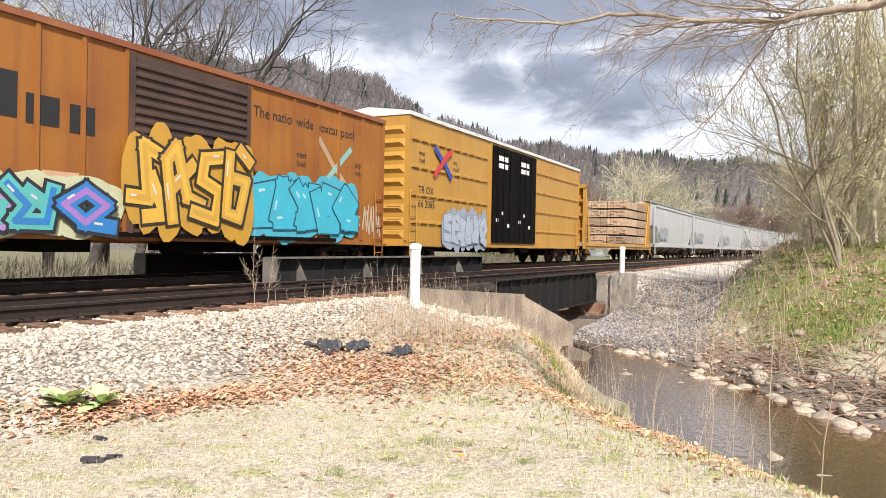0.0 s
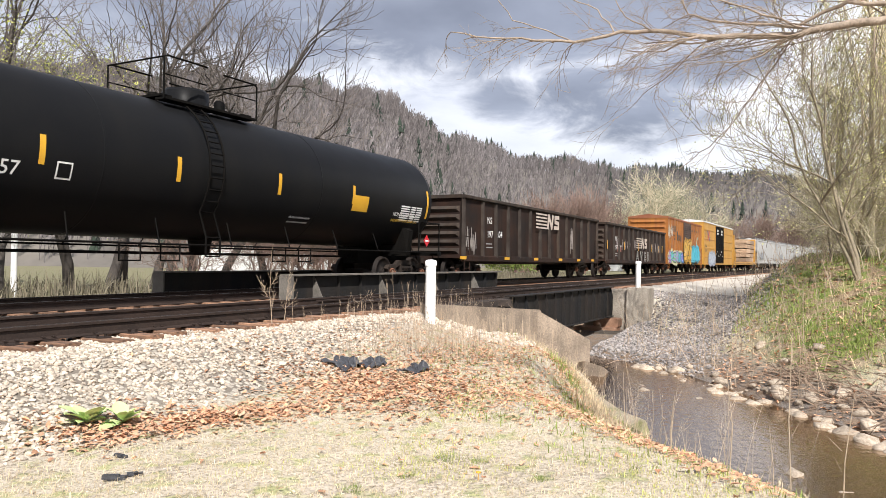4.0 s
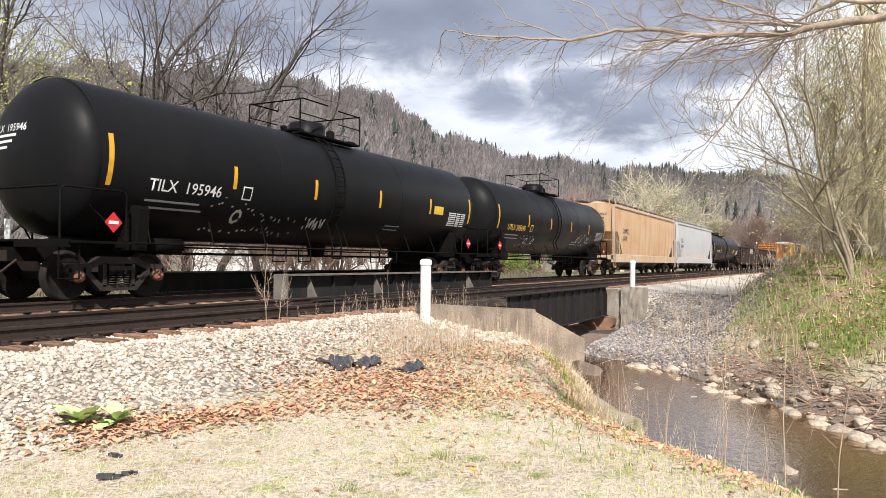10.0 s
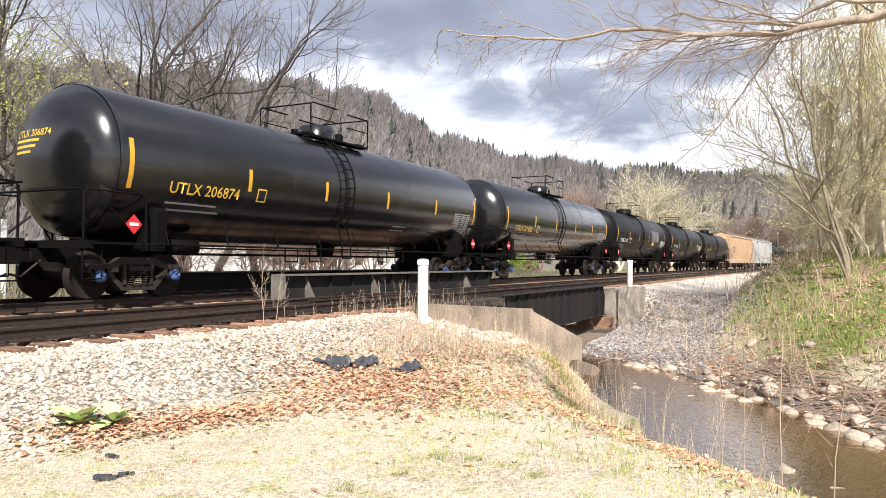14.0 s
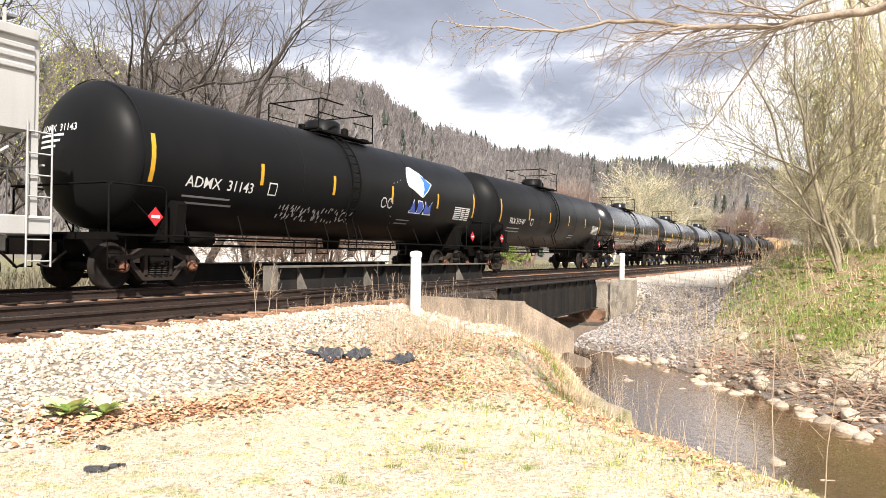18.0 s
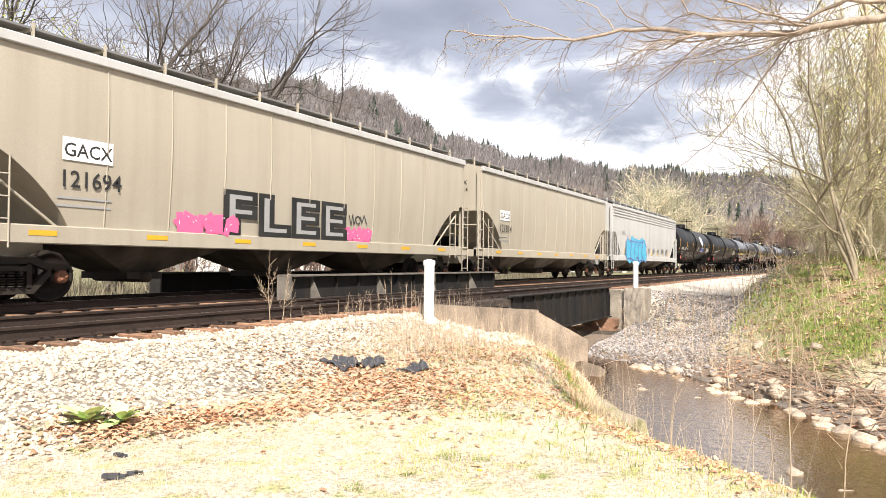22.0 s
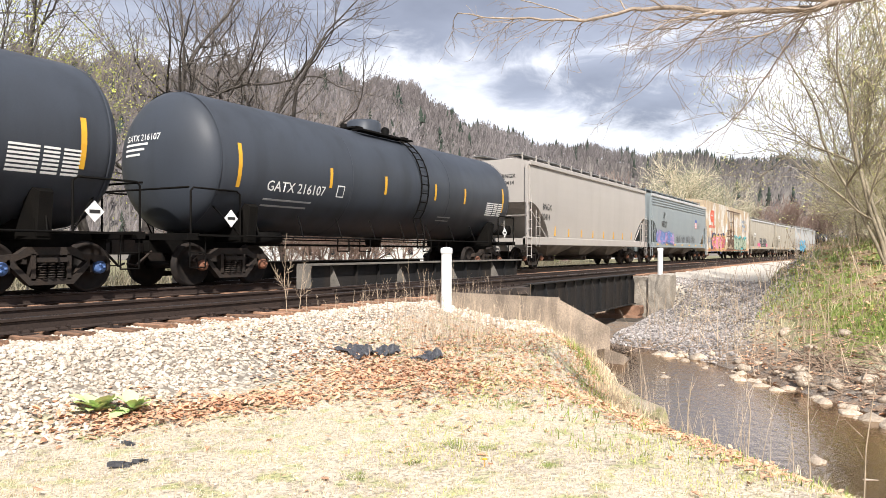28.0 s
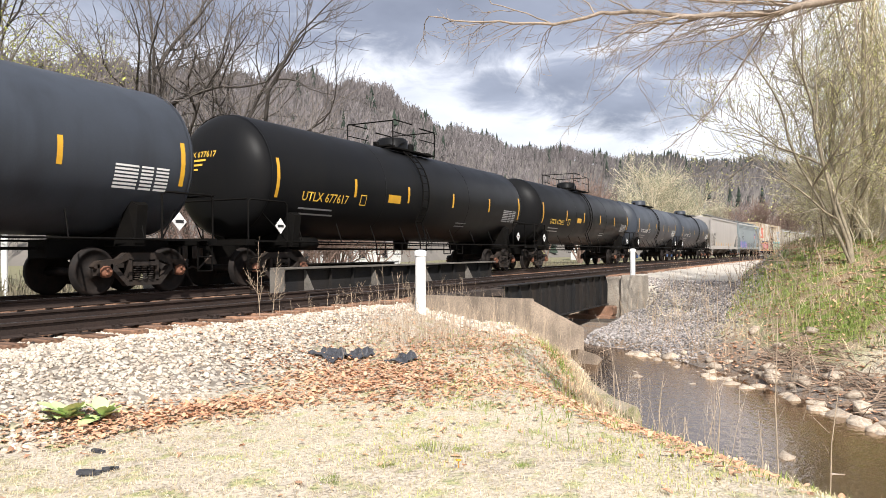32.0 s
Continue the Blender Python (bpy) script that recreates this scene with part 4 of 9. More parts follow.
    for yy in (-1.5, 1.5):
        w.tube([(-half + 2.0, yy, 1.08), (half - 2.0, yy, 1.08)], 0.022, 6)
        for i in range(9):
            x = -half + 2.4 + i * (length - 4.8) / 8
            w.tube([(x, yy, 1.08), (x + 0.14, yy * 0.80, 1.60)], 0.016, 5)
    part("side_handrail", w, BLACK_STEEL, car)
    # belly fittings
    f = Build().lathe([(0.88, 0.0), (0.88, 0.22), (zc - radius + 0.1, 0.3)], 12, "z", (0.5, 0, 0))
    f.box(-half + 3.4, half - 3.4, -0.03, 0.03, 0.88, 0.94)
    f.lathe([(-0.45, 0.0), (-0.45, 0.17), (0.45, 0.17), (0.45, 0.0)], 12, "x", (-half + 3.3, -0.8, 1.06))
    for x in (-2.4, -1.4, 2.0, 3.0):
        f.tube([(x, -0.9, 1.08), (x, -0.9, 0.75), (x + 0.5, -0.9, 0.75), (x + 0.5, -0.9, 1.08)], 0.02, 5)
    part("belly_fitting", f, BLACK_STEEL, car)
    # hatch and platform on top
    top = zc + radius
    pl = Build()
    for yy in (-0.75, 0.75):
        pl.box(-1.35, 1.35, yy - 0.16, yy + 0.16, top - 0.10, top - 0.05)
    pl.box(-1.35, -1.05, -0.75, 0.75, top - 0.02, top + 0.03)
    pl.box(1.05, 1.35, -0.75, 0.75, top - 0.02, top + 0.03)
    part("platform", pl, BLACK_STEEL, car)
    h = Build().lathe([(top - 0.05, 0.52), (top + 0.36, 0.52), (top + 0.38, 0.48), (top + 0.42, 0.46), (top + 0.44, 0.0)], 18, "z")
    part("hatch", h, paint, car, "round manway housing")
    v = Build().lathe([(top - 0.05, 0.13), (top + 0.28, 0.13), (top + 0.33, 0.09), (top + 0.36, 0.0)], 10, "z", (0.85, -0.2, 0))
    v.lathe([(top - 0.05, 0.10), (top + 0.24, 0.10), (top + 0.26, 0.0)], 10, "z", (-0.8, 0.15, 0))
    part("valve", v, BLACK_STEEL, car)
    if hatch == "box":
        hr = Build()
        for yy in (-0.88, 0.88):
            hr.tube([(-1.38, yy, top - 0.1), (-1.38, yy, top + 0.78), (-1.3, yy, top + 0.82), (-0.2, yy, top + 0.82)], 0.022, 5)
            hr.tube([(1.38, yy, top - 0.1), (1.38, yy, top + 0.72), (1.30, yy, top + 0.76), (0.3, yy, top + 0.76)], 0.022, 5)
            hr.tube([(-1.38, yy, top + 0.42), (-0.2, yy, top + 0.42)], 0.016, 5)
            hr.tube([(1.38, yy, top + 0.38), (0.3, yy, top + 0.38)], 0.016, 5)
        for xx in (-1.38, 1.38):
            hr.tube([(xx, -0.88, top + 0.78), (xx, 0.88, top + 0.78)], 0.02, 5)
        part("platform_rail", hr, BLACK_STEEL, car)
    # side ladder that follows the shell
    ld = Build()
    lx = -0.5 if length < 16.5 else 0.9 if length < 17 else -0.55
    pts = []
    for i in range(13):
        a = -0.62 + i * (1.95 / 12)
        pts.append((math.cos(a) * (radius + 0.10), zc + math.sin(a) * (radius + 0.10)))
    pts = [(1.50, 0.85), (1.50, 1.25)] + pts
    for e in (-0.2, 0.2):
        ld.tube([(lx + e, -y, z) for y, z in pts], 0.024, 5)
    for y, z in pts[::1]:
        ld.tube([(lx - 0.2, -y, z), (lx + 0.2, -y, z)], 0.017, 5)
    part("ladder", ld, BLACK_STEEL, car)
    # tape, numbers and data
    st = stripe_mat or YELLOW_MARK
    spots = (-3.48, -1.05, 1.70, 3.64) if length < 17 else (-4.38, -1.48, 1.57, 4.61)
    end_tape = L2 - (1.16 if length < 17 else 0.86)
    for x, hh in [(-end_tape, 0.95)] + [(x, 0.50) for x in spots] + [(end_tape, 0.88)]:
        tank_plate(car, "reflective_tape", x - 0.055, x + 0.055, zc - 0.14 - hh * 0.46, zc - 0.14 + hh * 0.54, st, radius, zc, "yellow reflective tape")
    wrapped_text(car, mark, -6.66 if length > 17 else -5.72, zc - 0.58, 0.345, mark_mat, radius, zc)
    small_print(car, -6.66 if length > 17 else -5.72, zc - 0.76, 1.9, 2, GREY_MARK, radius=radius, zc=zc)
    tank_plate(car, "inspection_mark", spots[0] + 0.28, spots[0] + 0.58, zc - 0.58, zc - 0.28, mark_mat, radius, zc)
    tank_plate(car, "inspection_panel", spots[0] + 0.31, spots[0] + 0.55, zc - 0.55, zc - 0.31, paint, radius, zc, lift=0.008)
    if table:
        data_table(car, L2 - 2.45, L2 - 1.2, zc - 0.68, zc - 0.2, WHITE_MARK if mark_mat is not YELLOW_LETTER else GREY_MARK, radius, zc)
    small_print(car, 2.2, zc - 0.85, 0.9, 2, GREY_MARK, radius=radius, zc=zc, h=0.06)
    for sgn in (-1, 1):
        placard(car, sgn * (half - 1.55), -1.52, 1.45, placard_mat)
    # number on the end that faces back along the train
    if end_text:
        head_print(car, mark, mark_mat, L2, head, radius, zc)
    if extras:
        before = set(car.children)
        extras(car, L2, radius, zc)
        for o in car.children:
            if o not in before:
                o.location.x -= 0.55
    add_truck(car, -half + 2.05, cap)
    add_truck(car, half - 2.05, cap)
    add_couplers(car, half)
    return car


def blob(cx, cz, w, h, rnd, n=26, power=2.6, lean=0.0):
    """A lumpy closed outline, like one painted bubble letter."""
    ph = [rnd.uniform(0, 6.28) for _ in range(3)]
    pts = []
    for i in range(n):
        a = 2 * math.pi * i / n
        r = 1 + 0.10 * math.sin(2 * a + ph[0]) + 0.08 * math.sin(3 * a + ph[1]) + 0.05 * math.sin(5 * a + ph[2])
        c, s = math.cos(a), math.sin(a)
        x = math.copysign(abs(c) ** (2 / power), c) * w / 2 * r
        z = math.copysign(abs(s) ** (2 / power), s) * h / 2 * r
        pts.append((cx + x + lean * z, cz + z))
    return pts


def fan(b, pts, y, dz=None):
    cx, cz = sum(p[0] for p in pts) / len(pts), sum(p[1] for p in pts) / len(pts)
    n = len(pts)
    b.add([(cx, y, cz)] + [(x, y, z) for x, z in pts], [(0, 1 + i, 1 + (i + 1) % n) for i in range(n)])


def stroke(b, pts, w, y):
    """A flat painted line of width w through points (x, z)."""
    for k, ((x0, z0), (x1, z1)) in enumerate(zip(pts, pts[1:])):
        y = y - 0.0003 * (k > 0)
        d = math.hypot(x1 - x0, z1 - z0) or 1
        nx, nz = -(z1 - z0) / d * w / 2, (x1 - x0) / d * w / 2
        ex, ez = (x1 - x0) / d * w * 0.4, (z1 - z0) / d * w * 0.4
        b.add([(x0 - nx - ex, y, z0 - nz - ez), (x1 - nx + ex, y, z1 - nz + ez), (x1 + nx + ex, y, z1 + nz + ez), (x0 + nx - ex, y, z0 + nz - ez)], [(0, 1, 2, 3)])


paint_cache = {}


def spray(color):
    key = tuple(round(c, 3) for c in color)
    if key not in paint_cache:
        paint_cache[key] = material("spray_paint", color, 0.55, amount=0.45, scale=2.0, fine=18, second=tuple(min(1, c * 0.7 + 0.03) for c in color))
    return paint_cache[key]


# letter-like frames of bars in a unit square, from which sprayed pieces are drawn
GLYPHS = [
    [[(0, 0.1), (0.25, 1), (0.5, 0.35), (0.85, 0.95), (1.1, 0.7)], [(0.1, 0.0), (0.9, 0.12), (0.75, 0.4)]],
    [[(0.05, 0.95), (0.2, 0.1), (0.8, 0.05), (0.95, 0.6), (0.45, 0.62)], [(0.5, 1.05), (1.0, 0.9)]],
    [[(-0.1, 0.3), (0.4, 0.25), (0.3, 1.0), (0.95, 0.8)], [(0.5, 0.55), (0.9, 0.0), (0.35, 0.0)]],
    [[(1, 0.95), (0.2, 0.85), (0.15, 0.55), (0.9, 0.45), (0.8, 0.05), (-0.05, 0.1)]],
    [[(0.0, 0.0), (0.1, 0.8), (0.5, 1.0), (0.6, 0.3), (1.05, 0.2)], [(0.2, 0.45), (0.95, 0.75)]],
    [[(0.1, 0.6), (0.5, 1.0), (0.95, 0.6), (0.55, 0.1), (0.1, 0.6)], [(0.5, 0.1), (1.1, -0.02)]],
    [[(0.0, 1.0), (0.35, 0.5), (0.05, 0.05), (0.7, 0.1), (0.95, 1.0)], [(0.4, 0.85), (0.75, 0.55)]],
]


def glyph_bars(b, lines, place, w, y):
    for line in lines:
        stroke(b, [place(p) for p in line], w, y)
        y -= 0.0003 * len(line)


def graffiti(car, x0, x1, z0, z1, y, fills, outline=(0.01, 0.01, 0.015), halo=None, letters=6, seed=1, marks=None, fat=0.36, label="painted graffiti lettering"):
    """A sprayed piece: a cloud behind, then interlocked angular letters in outline, fill and shine."""
    rnd = random.Random(seed)
    w, h = (x1 - x0) / letters, z1 - z0
    cloud = Build()
    for i in range(letters * 2 if halo else 1):
        fan(cloud, blob(x0 + w * (i * 0.5 + 0.25), (z0 + z1) / 2 + rnd.uniform(-0.06, 0.08) * h, w * 1.25, h * rnd.uniform(0.95, 1.18) if halo else h * 0.4, rnd), y - 0.003 - 0.0002 * i)
    root = part("graffiti", cloud, spray(halo or fills[0]), car, label)
    bar = fat * min(w, h * 0.75)
    rim = 0.085 * min(w, h * 0.75) if fat < 0.5 else 0.05 * min(w, h)
    order = list(range(len(GLYPHS)))
    rnd.shuffle(order)
    for i in range(letters):
        lines = GLYPHS[order[i % len(order)]]
        cx, cz = x0 + w * (i + 0.5), z0 + bar * 0.6 + rnd.uniform(0, 0.08) * h
        lw, lh = w * rnd.uniform(0.85, 1.1), (h - bar * 1.2) * rnd.uniform(0.82, 1.0)
        lean, tilt = rnd.uniform(-0.25, 0.25), rnd.uniform(-0.18, 0.18)

        def place(p):
            u, t = (p[0] - 0.5) * lw, p[1] * lh
            return cx + u + lean * (t - lh / 2), cz + t + tilt * u

        yy = y - 0.009 - 0.011 * i
        ob, fb, sb = Build(), Build(), Build()
        glyph_bars(ob, lines, place, bar + 2 * rim, yy)
        glyph_bars(fb, lines, place, bar, yy - 0.0026)
        part("letter_outline", ob, spray(outline), root)
        part("letter_fill", fb, spray(fills[i % len(fills)]), root)
        if len(fills) > 1:
            glyph_bars(sb, lines[:1], place, bar * 0.42, yy - 0.0054)
            part("letter_shading", sb, spray(fills[(i + 1) % len(fills)]), root)
        shine = Build()
        for line in lines:
            (ax, az), (bx, bz) = place(line[0]), place(line[1])
            t0 = rnd.uniform(0.1, 0.5)
            stroke(shine, [(ax + (bx - ax) * t0 - bar * 0.22, az + (bz - az) * t0 + bar * 0.1), (ax + (bx - ax) * (t0 + 0.25) - bar * 0.22, az + (bz - az) * (t0 + 0.25) + bar * 0.1)], bar * 0.16, yy - 0.0078)
        part("letter_shine", shine, spray(marks or (0.62, 0.62, 0.62)), root)
    return root


def block_letters(car, word, x, z, size, y, fill, outline, squeeze=1.0, heavy=0.05, spacing=1.18):
    """Sprayed block letters: a heavy outline with the fill on it."""
    root = None
    for k, (color, off) in enumerate(((outline, heavy), (fill, -0.005))):
        cu = bpy.data.curves.new("letters", "FONT")
        cu.body, cu.size, cu.offset, cu.resolution_u, cu.space_character = word, size, off, 2, spacing
        tmp = bpy.data.objects.new("letters", cu)
        scene.collection.objects.link(tmp)
        me = bpy.data.meshes.new_from_object(tmp.evaluated_get(bpy.context.evaluated_depsgraph_get()))
        bpy.data.objects.remove(tmp)
        me.materials.clear()
        me.materials.append(spray(color))
        ob = new("graffiti" if k == 0 else "graffiti_fill", me)
        ob.parent = root or car
        if k == 0:
            ob.matrix_basis = pose(x, y, z, 90, 0, 0) @ Matrix.Diagonal((squeeze, 1, 1, 1))
            tagged(ob, "sprayed block letters with a heavy outline")
            root = ob
        else:
            ob.matrix_basis = pose(0, 0, 0.006)
    return root


def scrawl(car, x0, x1, z0, z1, y, color, seed=1, width=0.035):
    """A thin sprayed tag."""
    rnd = random.Random(seed)
    b = Build()
    n = max(3, int((x1 - x0) / 0.28))
    for i in range(n):
        cx = x0 + (x1 - x0) * (i + 0.5) / n
        w = (x1 - x0) / n
        steps = rnd.randint(3, 5)
        pts = [(cx + (k / steps - 0.5) * w * 1.15 + rnd.gauss(0, 0.06) * w, z0 + (z1 - z0) * ((0.1 if k % 2 else 0.85) + rnd.uniform(-0.15, 0.2))) for k in range(steps + 1)]
        if rnd.random() < 0.15:
            r = min(w, z1 - z0) * 0.4
            pts = [(cx + r * math.cos(a), (z0 + z1) / 2 + r * math.sin(a)) for a in [k * 0.7 for k in range(9)]]
        stroke(b, pts, width, y - 0.005 - 0.003 * (i % 2))
    part("scrawl", b, spray(color), car, "thin sprayed scrawl")


def wrapped(ob_list, radius, zc):
    """Bends flat paint on y = 0 round a tank's near side."""
    for ob in ob_list:
        for v in ob.data.vertices:
            a = math.asin(max(-0.999, min(0.999, (v.co.z - zc) / radius)))
            r = radius + 0.004 - v.co.y * 0.5
            v.co = (v.co.x, -math.cos(a) * r, zc + math.sin(a) * r)


def tank_scrawl(car, x0, x1, z0, z1, radius, zc, color, seed, width=0.04):
    scrawl(car, x0, x1, z0, z1, 0.0, color, seed, width)
    ob = [c for c in car.children if c.name.startswith("scrawl")][-1]
    wrapped([ob], radius, zc)


BARE_PARTS = {}


def hopper_car(name, length, paint, label, trim=None, eave=4.30, width=1.55, bays=3, sill_paint=None, arch=True, sill_h=0.32, roof=None, ribs=0, tape="sill", deep=1.0, top_band=None, corr=False, cap="cap_brown", inset=0.55):
    """A covered hopper: bulged sides, sloping end sheets, sill, outlet bays, end cages, roof walk."""
    car = thing(name, label, "hopper car", "cars of the freight train")
    half = length / 2
    xe, xb, z_sill = half - 0.72, half - 0.90 - 2.15 * deep, 1.18
    z_end = 2.75
    trim = trim or paint

    def half_width(z):
        t = (z - z_sill) / (eave - z_sill)
        w = width - 0.10 + 0.10 * math.sin(min(max(t, 0), 1) * math.pi * 0.75)
        return w

    def bottom(x):
        a = abs(x)
        if a <= xb:
            return z_sill
        t = (a - xb) / (xe - xb)
        if arch:
            return z_sill + (z_end - z_sill) * min(1.0, math.sin(t * math.pi / 2) ** 0.8)
        return z_sill + (z_end - z_sill) * min(1.0, t * 1.35)

    xs = sorted({-xe, xe, -xb, xb, 0.0, *[s * (xb + (xe - xb) * k / 8) for k in range(1, 8) for s in (-1, 1)]})
    levels = 9
    rings = []
    for x in xs:
        z0 = bottom(x)
        ring = []
        for i in range(levels):
            z = z0 + (eave - z0) * i / (levels - 1)
            ring.append((x, -half_width(z), z))
        ring += [(x, -width + 0.10, eave + 0.10), (x, -0.95, eave + 0.22), (x, 0.95, eave + 0.22), (x, width - 0.10, eave + 0.10)]
        for i in range(levels - 1, -1, -1):
            z = z0 + (eave - z0) * i / (levels - 1)
            ring.append((x, half_width(z), z))
        rings.append(ring)
    n = len(rings[0])
    v = [p for r in rings for p in r]
    b = Build()
    b.add(v, [(i * n + k, i * n + (k + 1) % n, (i + 1) * n + (k + 1) % n, (i + 1) * n + k) for i in range(len(xs) - 1) for k in range(n)], False)
    b.add(v, [list(range(n))[::-1], list(range((len(xs) - 1) * n, len(xs) * n))])
    part("hopper_body", b, paint, car)
    # vertical seams
    for i in range(ribs):
        x = -xb + 0.6 + i * (2 * xb - 1.2) / max(ribs - 1, 1)
        for sgn in (-1, 1):
            rb = Build()
            pts = [(x, sgn * (half_width(z_sill + (eave - z_sill) * k / 8) + 0.002), z_sill + (eave - z_sill) * k / 8) for k in range(9)]
            rb.tube(pts, 0.019, 4)
            part("side_seam", rb, paint, car)
    # top chord
    for sgn in (-1, 1):
        t = Build()
        y0, y1 = sorted((sgn * (width - 0.03), sgn * (width + 0.05)))
        t.bevel_box(-xe - 0.02, xe + 0.02, y0, y1, eave - 0.06, eave + 0.12, 0.02)
        part("top_chord", t, top_band or trim, car)
        if corr:
            for k in range(3):
                z = eave - 0.20 - k * 0.17
                part("side_ridge", Build().bevel_box(-xe + 0.03, xe - 0.03, *sorted((sgn * (half_width(z) - 0.01), sgn * (half_width(z) + 0.045))), z - 0.05, z + 0.05, 0.02), trim, car)
    # side sills
    sp = sill_paint or trim
    for sgn in (-1, 1):
        y0, y1 = sorted((sgn * 1.40, sgn * 1.53))
        s = Build().bevel_box(-half + 0.35, half - 0.35, y0, y1, z_sill - sill_h + 0.16, z_sill + 0.16, 0.02)
        part("side_sill", s, sp, car)
    # end sheets' framing: corner posts, ladders, platform
    for sgn in (-1, 1):
        fr = Build()
        for yy in (-1.44, 1.44):
            fr.box(*sorted((sgn * (xe - 0.02), sgn * (xe + 0.10))), yy - 0.07, yy + 0.07, z_sill - 0.1, eave - 0.05)
            fr.tube([(sgn * (xb + 0.25), yy, z_sill + 0.1), (sgn * (xe - 0.35), yy * 0.98, z_end - 0.3)], 0.03, 5)
        fr.box(*sorted((sgn * (half - 0.95), sgn * (half - 0.35))), -1.5, 1.5, z_sill - 0.16, z_sill + 0.1)
        fr.box(*sorted((sgn * (xb - 0.2), sgn * (half - 0.4))), -0.32, 0.32, 0.75, 1.2)
        part("end_frame", fr, trim, car)
        ld = Build()
        for yy in (-1.56, 1.56):
            ladder(ld, sgn * (half - 0.62), yy, 0.48, 2.9 if sgn > 0 else 3.0, 0.44, 0.36)
            ladder(ld, sgn * (half - 1.55), yy * 0.99, 0.95, 2.45, 0.40, 0.36)
        ld.tube([(sgn * (half - 0.5), -1.5, 2.2), (sgn * (half - 0.5), 1.5, 2.2)], 0.02, 5)
        for yy in (-0.5, 0.5):
            ld.tube([(sgn * (half - 0.5), yy, 1.2), (sgn * (half - 0.5), yy, 2.2)], 0.016, 5)
        part("end_ladder", ld, trim, car)
        bc = Build().lathe([(-0.55, 0.0), (-0.55, 0.2), (0.55, 0.2), (0.55, 0.0)], 12, "y", (sgn * (half - 1.3), 0.2, 1.62))
        bc.lathe([(-0.03, 0.24), (0.0, 0.28), (0.03, 0.24)], 14, "x", (sgn * (half - 0.55), 0.7, 2.2))
        part("brake_gear", bc, BLACK_STEEL, car)
    # outlet bays, in a grimy colour with their shade painted in
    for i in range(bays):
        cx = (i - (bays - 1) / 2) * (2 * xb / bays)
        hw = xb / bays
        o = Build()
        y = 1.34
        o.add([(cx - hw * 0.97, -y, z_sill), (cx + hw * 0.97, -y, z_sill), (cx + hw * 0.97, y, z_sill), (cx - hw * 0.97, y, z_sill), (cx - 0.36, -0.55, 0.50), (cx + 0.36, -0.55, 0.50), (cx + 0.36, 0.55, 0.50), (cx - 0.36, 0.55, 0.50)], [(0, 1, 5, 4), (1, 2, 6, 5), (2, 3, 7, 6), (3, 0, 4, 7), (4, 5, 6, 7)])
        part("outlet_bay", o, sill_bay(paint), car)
        g = Build().box(cx - 0.42, cx + 0.42, -0.7, 0.7, 0.38, 0.52).lathe([(-0.8, 0.0), (-0.8, 0.11), (0.8, 0.11), (0.8, 0.0)], 10, "y", (cx, 0, 0.42))
        part("outlet_gate", g, TRUCK_STEEL, car)
    # roof walk and hatches
    w = Build()
    for sgn in (-1, 1):
        w.box(-xe, xe, sgn * 0.78 - 0.28, sgn * 0.78 + 0.28, eave + 0.40, eave + 0.44)
    part("roof_walk", w, roof or WALK_STEEL, car, "grey steel roof walk")
    for i in range(13):
        x = -xe + 0.25 + i * (2 * xe - 0.5) / 12
        for sgn in (-1, 1):
            p = Build().box(x - 0.02, x + 0.02, sgn * 1.10 - 0.025, sgn * 1.10 + 0.025, eave + 0.10, eave + 0.50)
            p.box(x - 0.02, x + 0.02, *sorted((sgn * 0.5, sgn * 1.1)), eave + 0.36, eave + 0.40)
            part("walk_bracket", p, trim, car)
    for i in range(6):
        x = -xe + 1.4 + i * (2 * xe - 2.8) / 5
        part("roof_hatch", Build().lathe([(eave + 0.2, 0.42), (eave + 0.36, 0.42), (eave + 0.40, 0.3), (eave + 0.41, 0.0)], 12, "z", (x, 0, 0)), trim, car)
    if tape == "sill":
        for i in range(7):
            x = -xb - 0.6 + i * (2 * xb + 1.2) / 6
            flat_plate(car, "reflective_tape", x - 0.25, x + 0.25, z_sill - 0.02, z_sill + 0.07, YELLOW_MARK, -1.534, "yellow reflective tape")
    elif tape == "upright":
        for i in range(8):
            x = -xb + 0.55 + i * (2 * xb - 1.1) / 7
            k = 1.0 if i % 7 == 0 else 0.5
            yy = -half_width(1.6) - 0.004
            part("reflective_tape", Build().box(x - 0.05, x + 0.05, yy - 0.012, yy + 0.05, 1.42, 1.42 + 0.7 * k), YELLOW_MARK, car, "yellow reflective tape")
    add_truck(car, -half + 2.1, cap)
    add_truck(car, half - 2.1, cap)
    add_couplers(car, half)
    car["side"] = -(width + 0.02)
    BARE_PARTS[car.name] = {c.name for c in car.children}
    return car


# road grime, darkened further to paint in the shade below the sills
SHADED_GRIME = material("shaded_grimy_hopper_steel", (0.10, 0.086, 0.072), 0.85, spec=0.2, amount=0.9, scale=1.2, second=(0.035, 0.03, 0.026), streak_amount=0.5, streak_color=(0.02, 0.018, 0.016))
WALK_STEEL = material("galvanised_roof_walk", (0.17, 0.17, 0.172), 0.7, amount=0.5, scale=2.0, second=(0.11, 0.11, 0.11))


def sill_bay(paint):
    return SHADED_GRIME


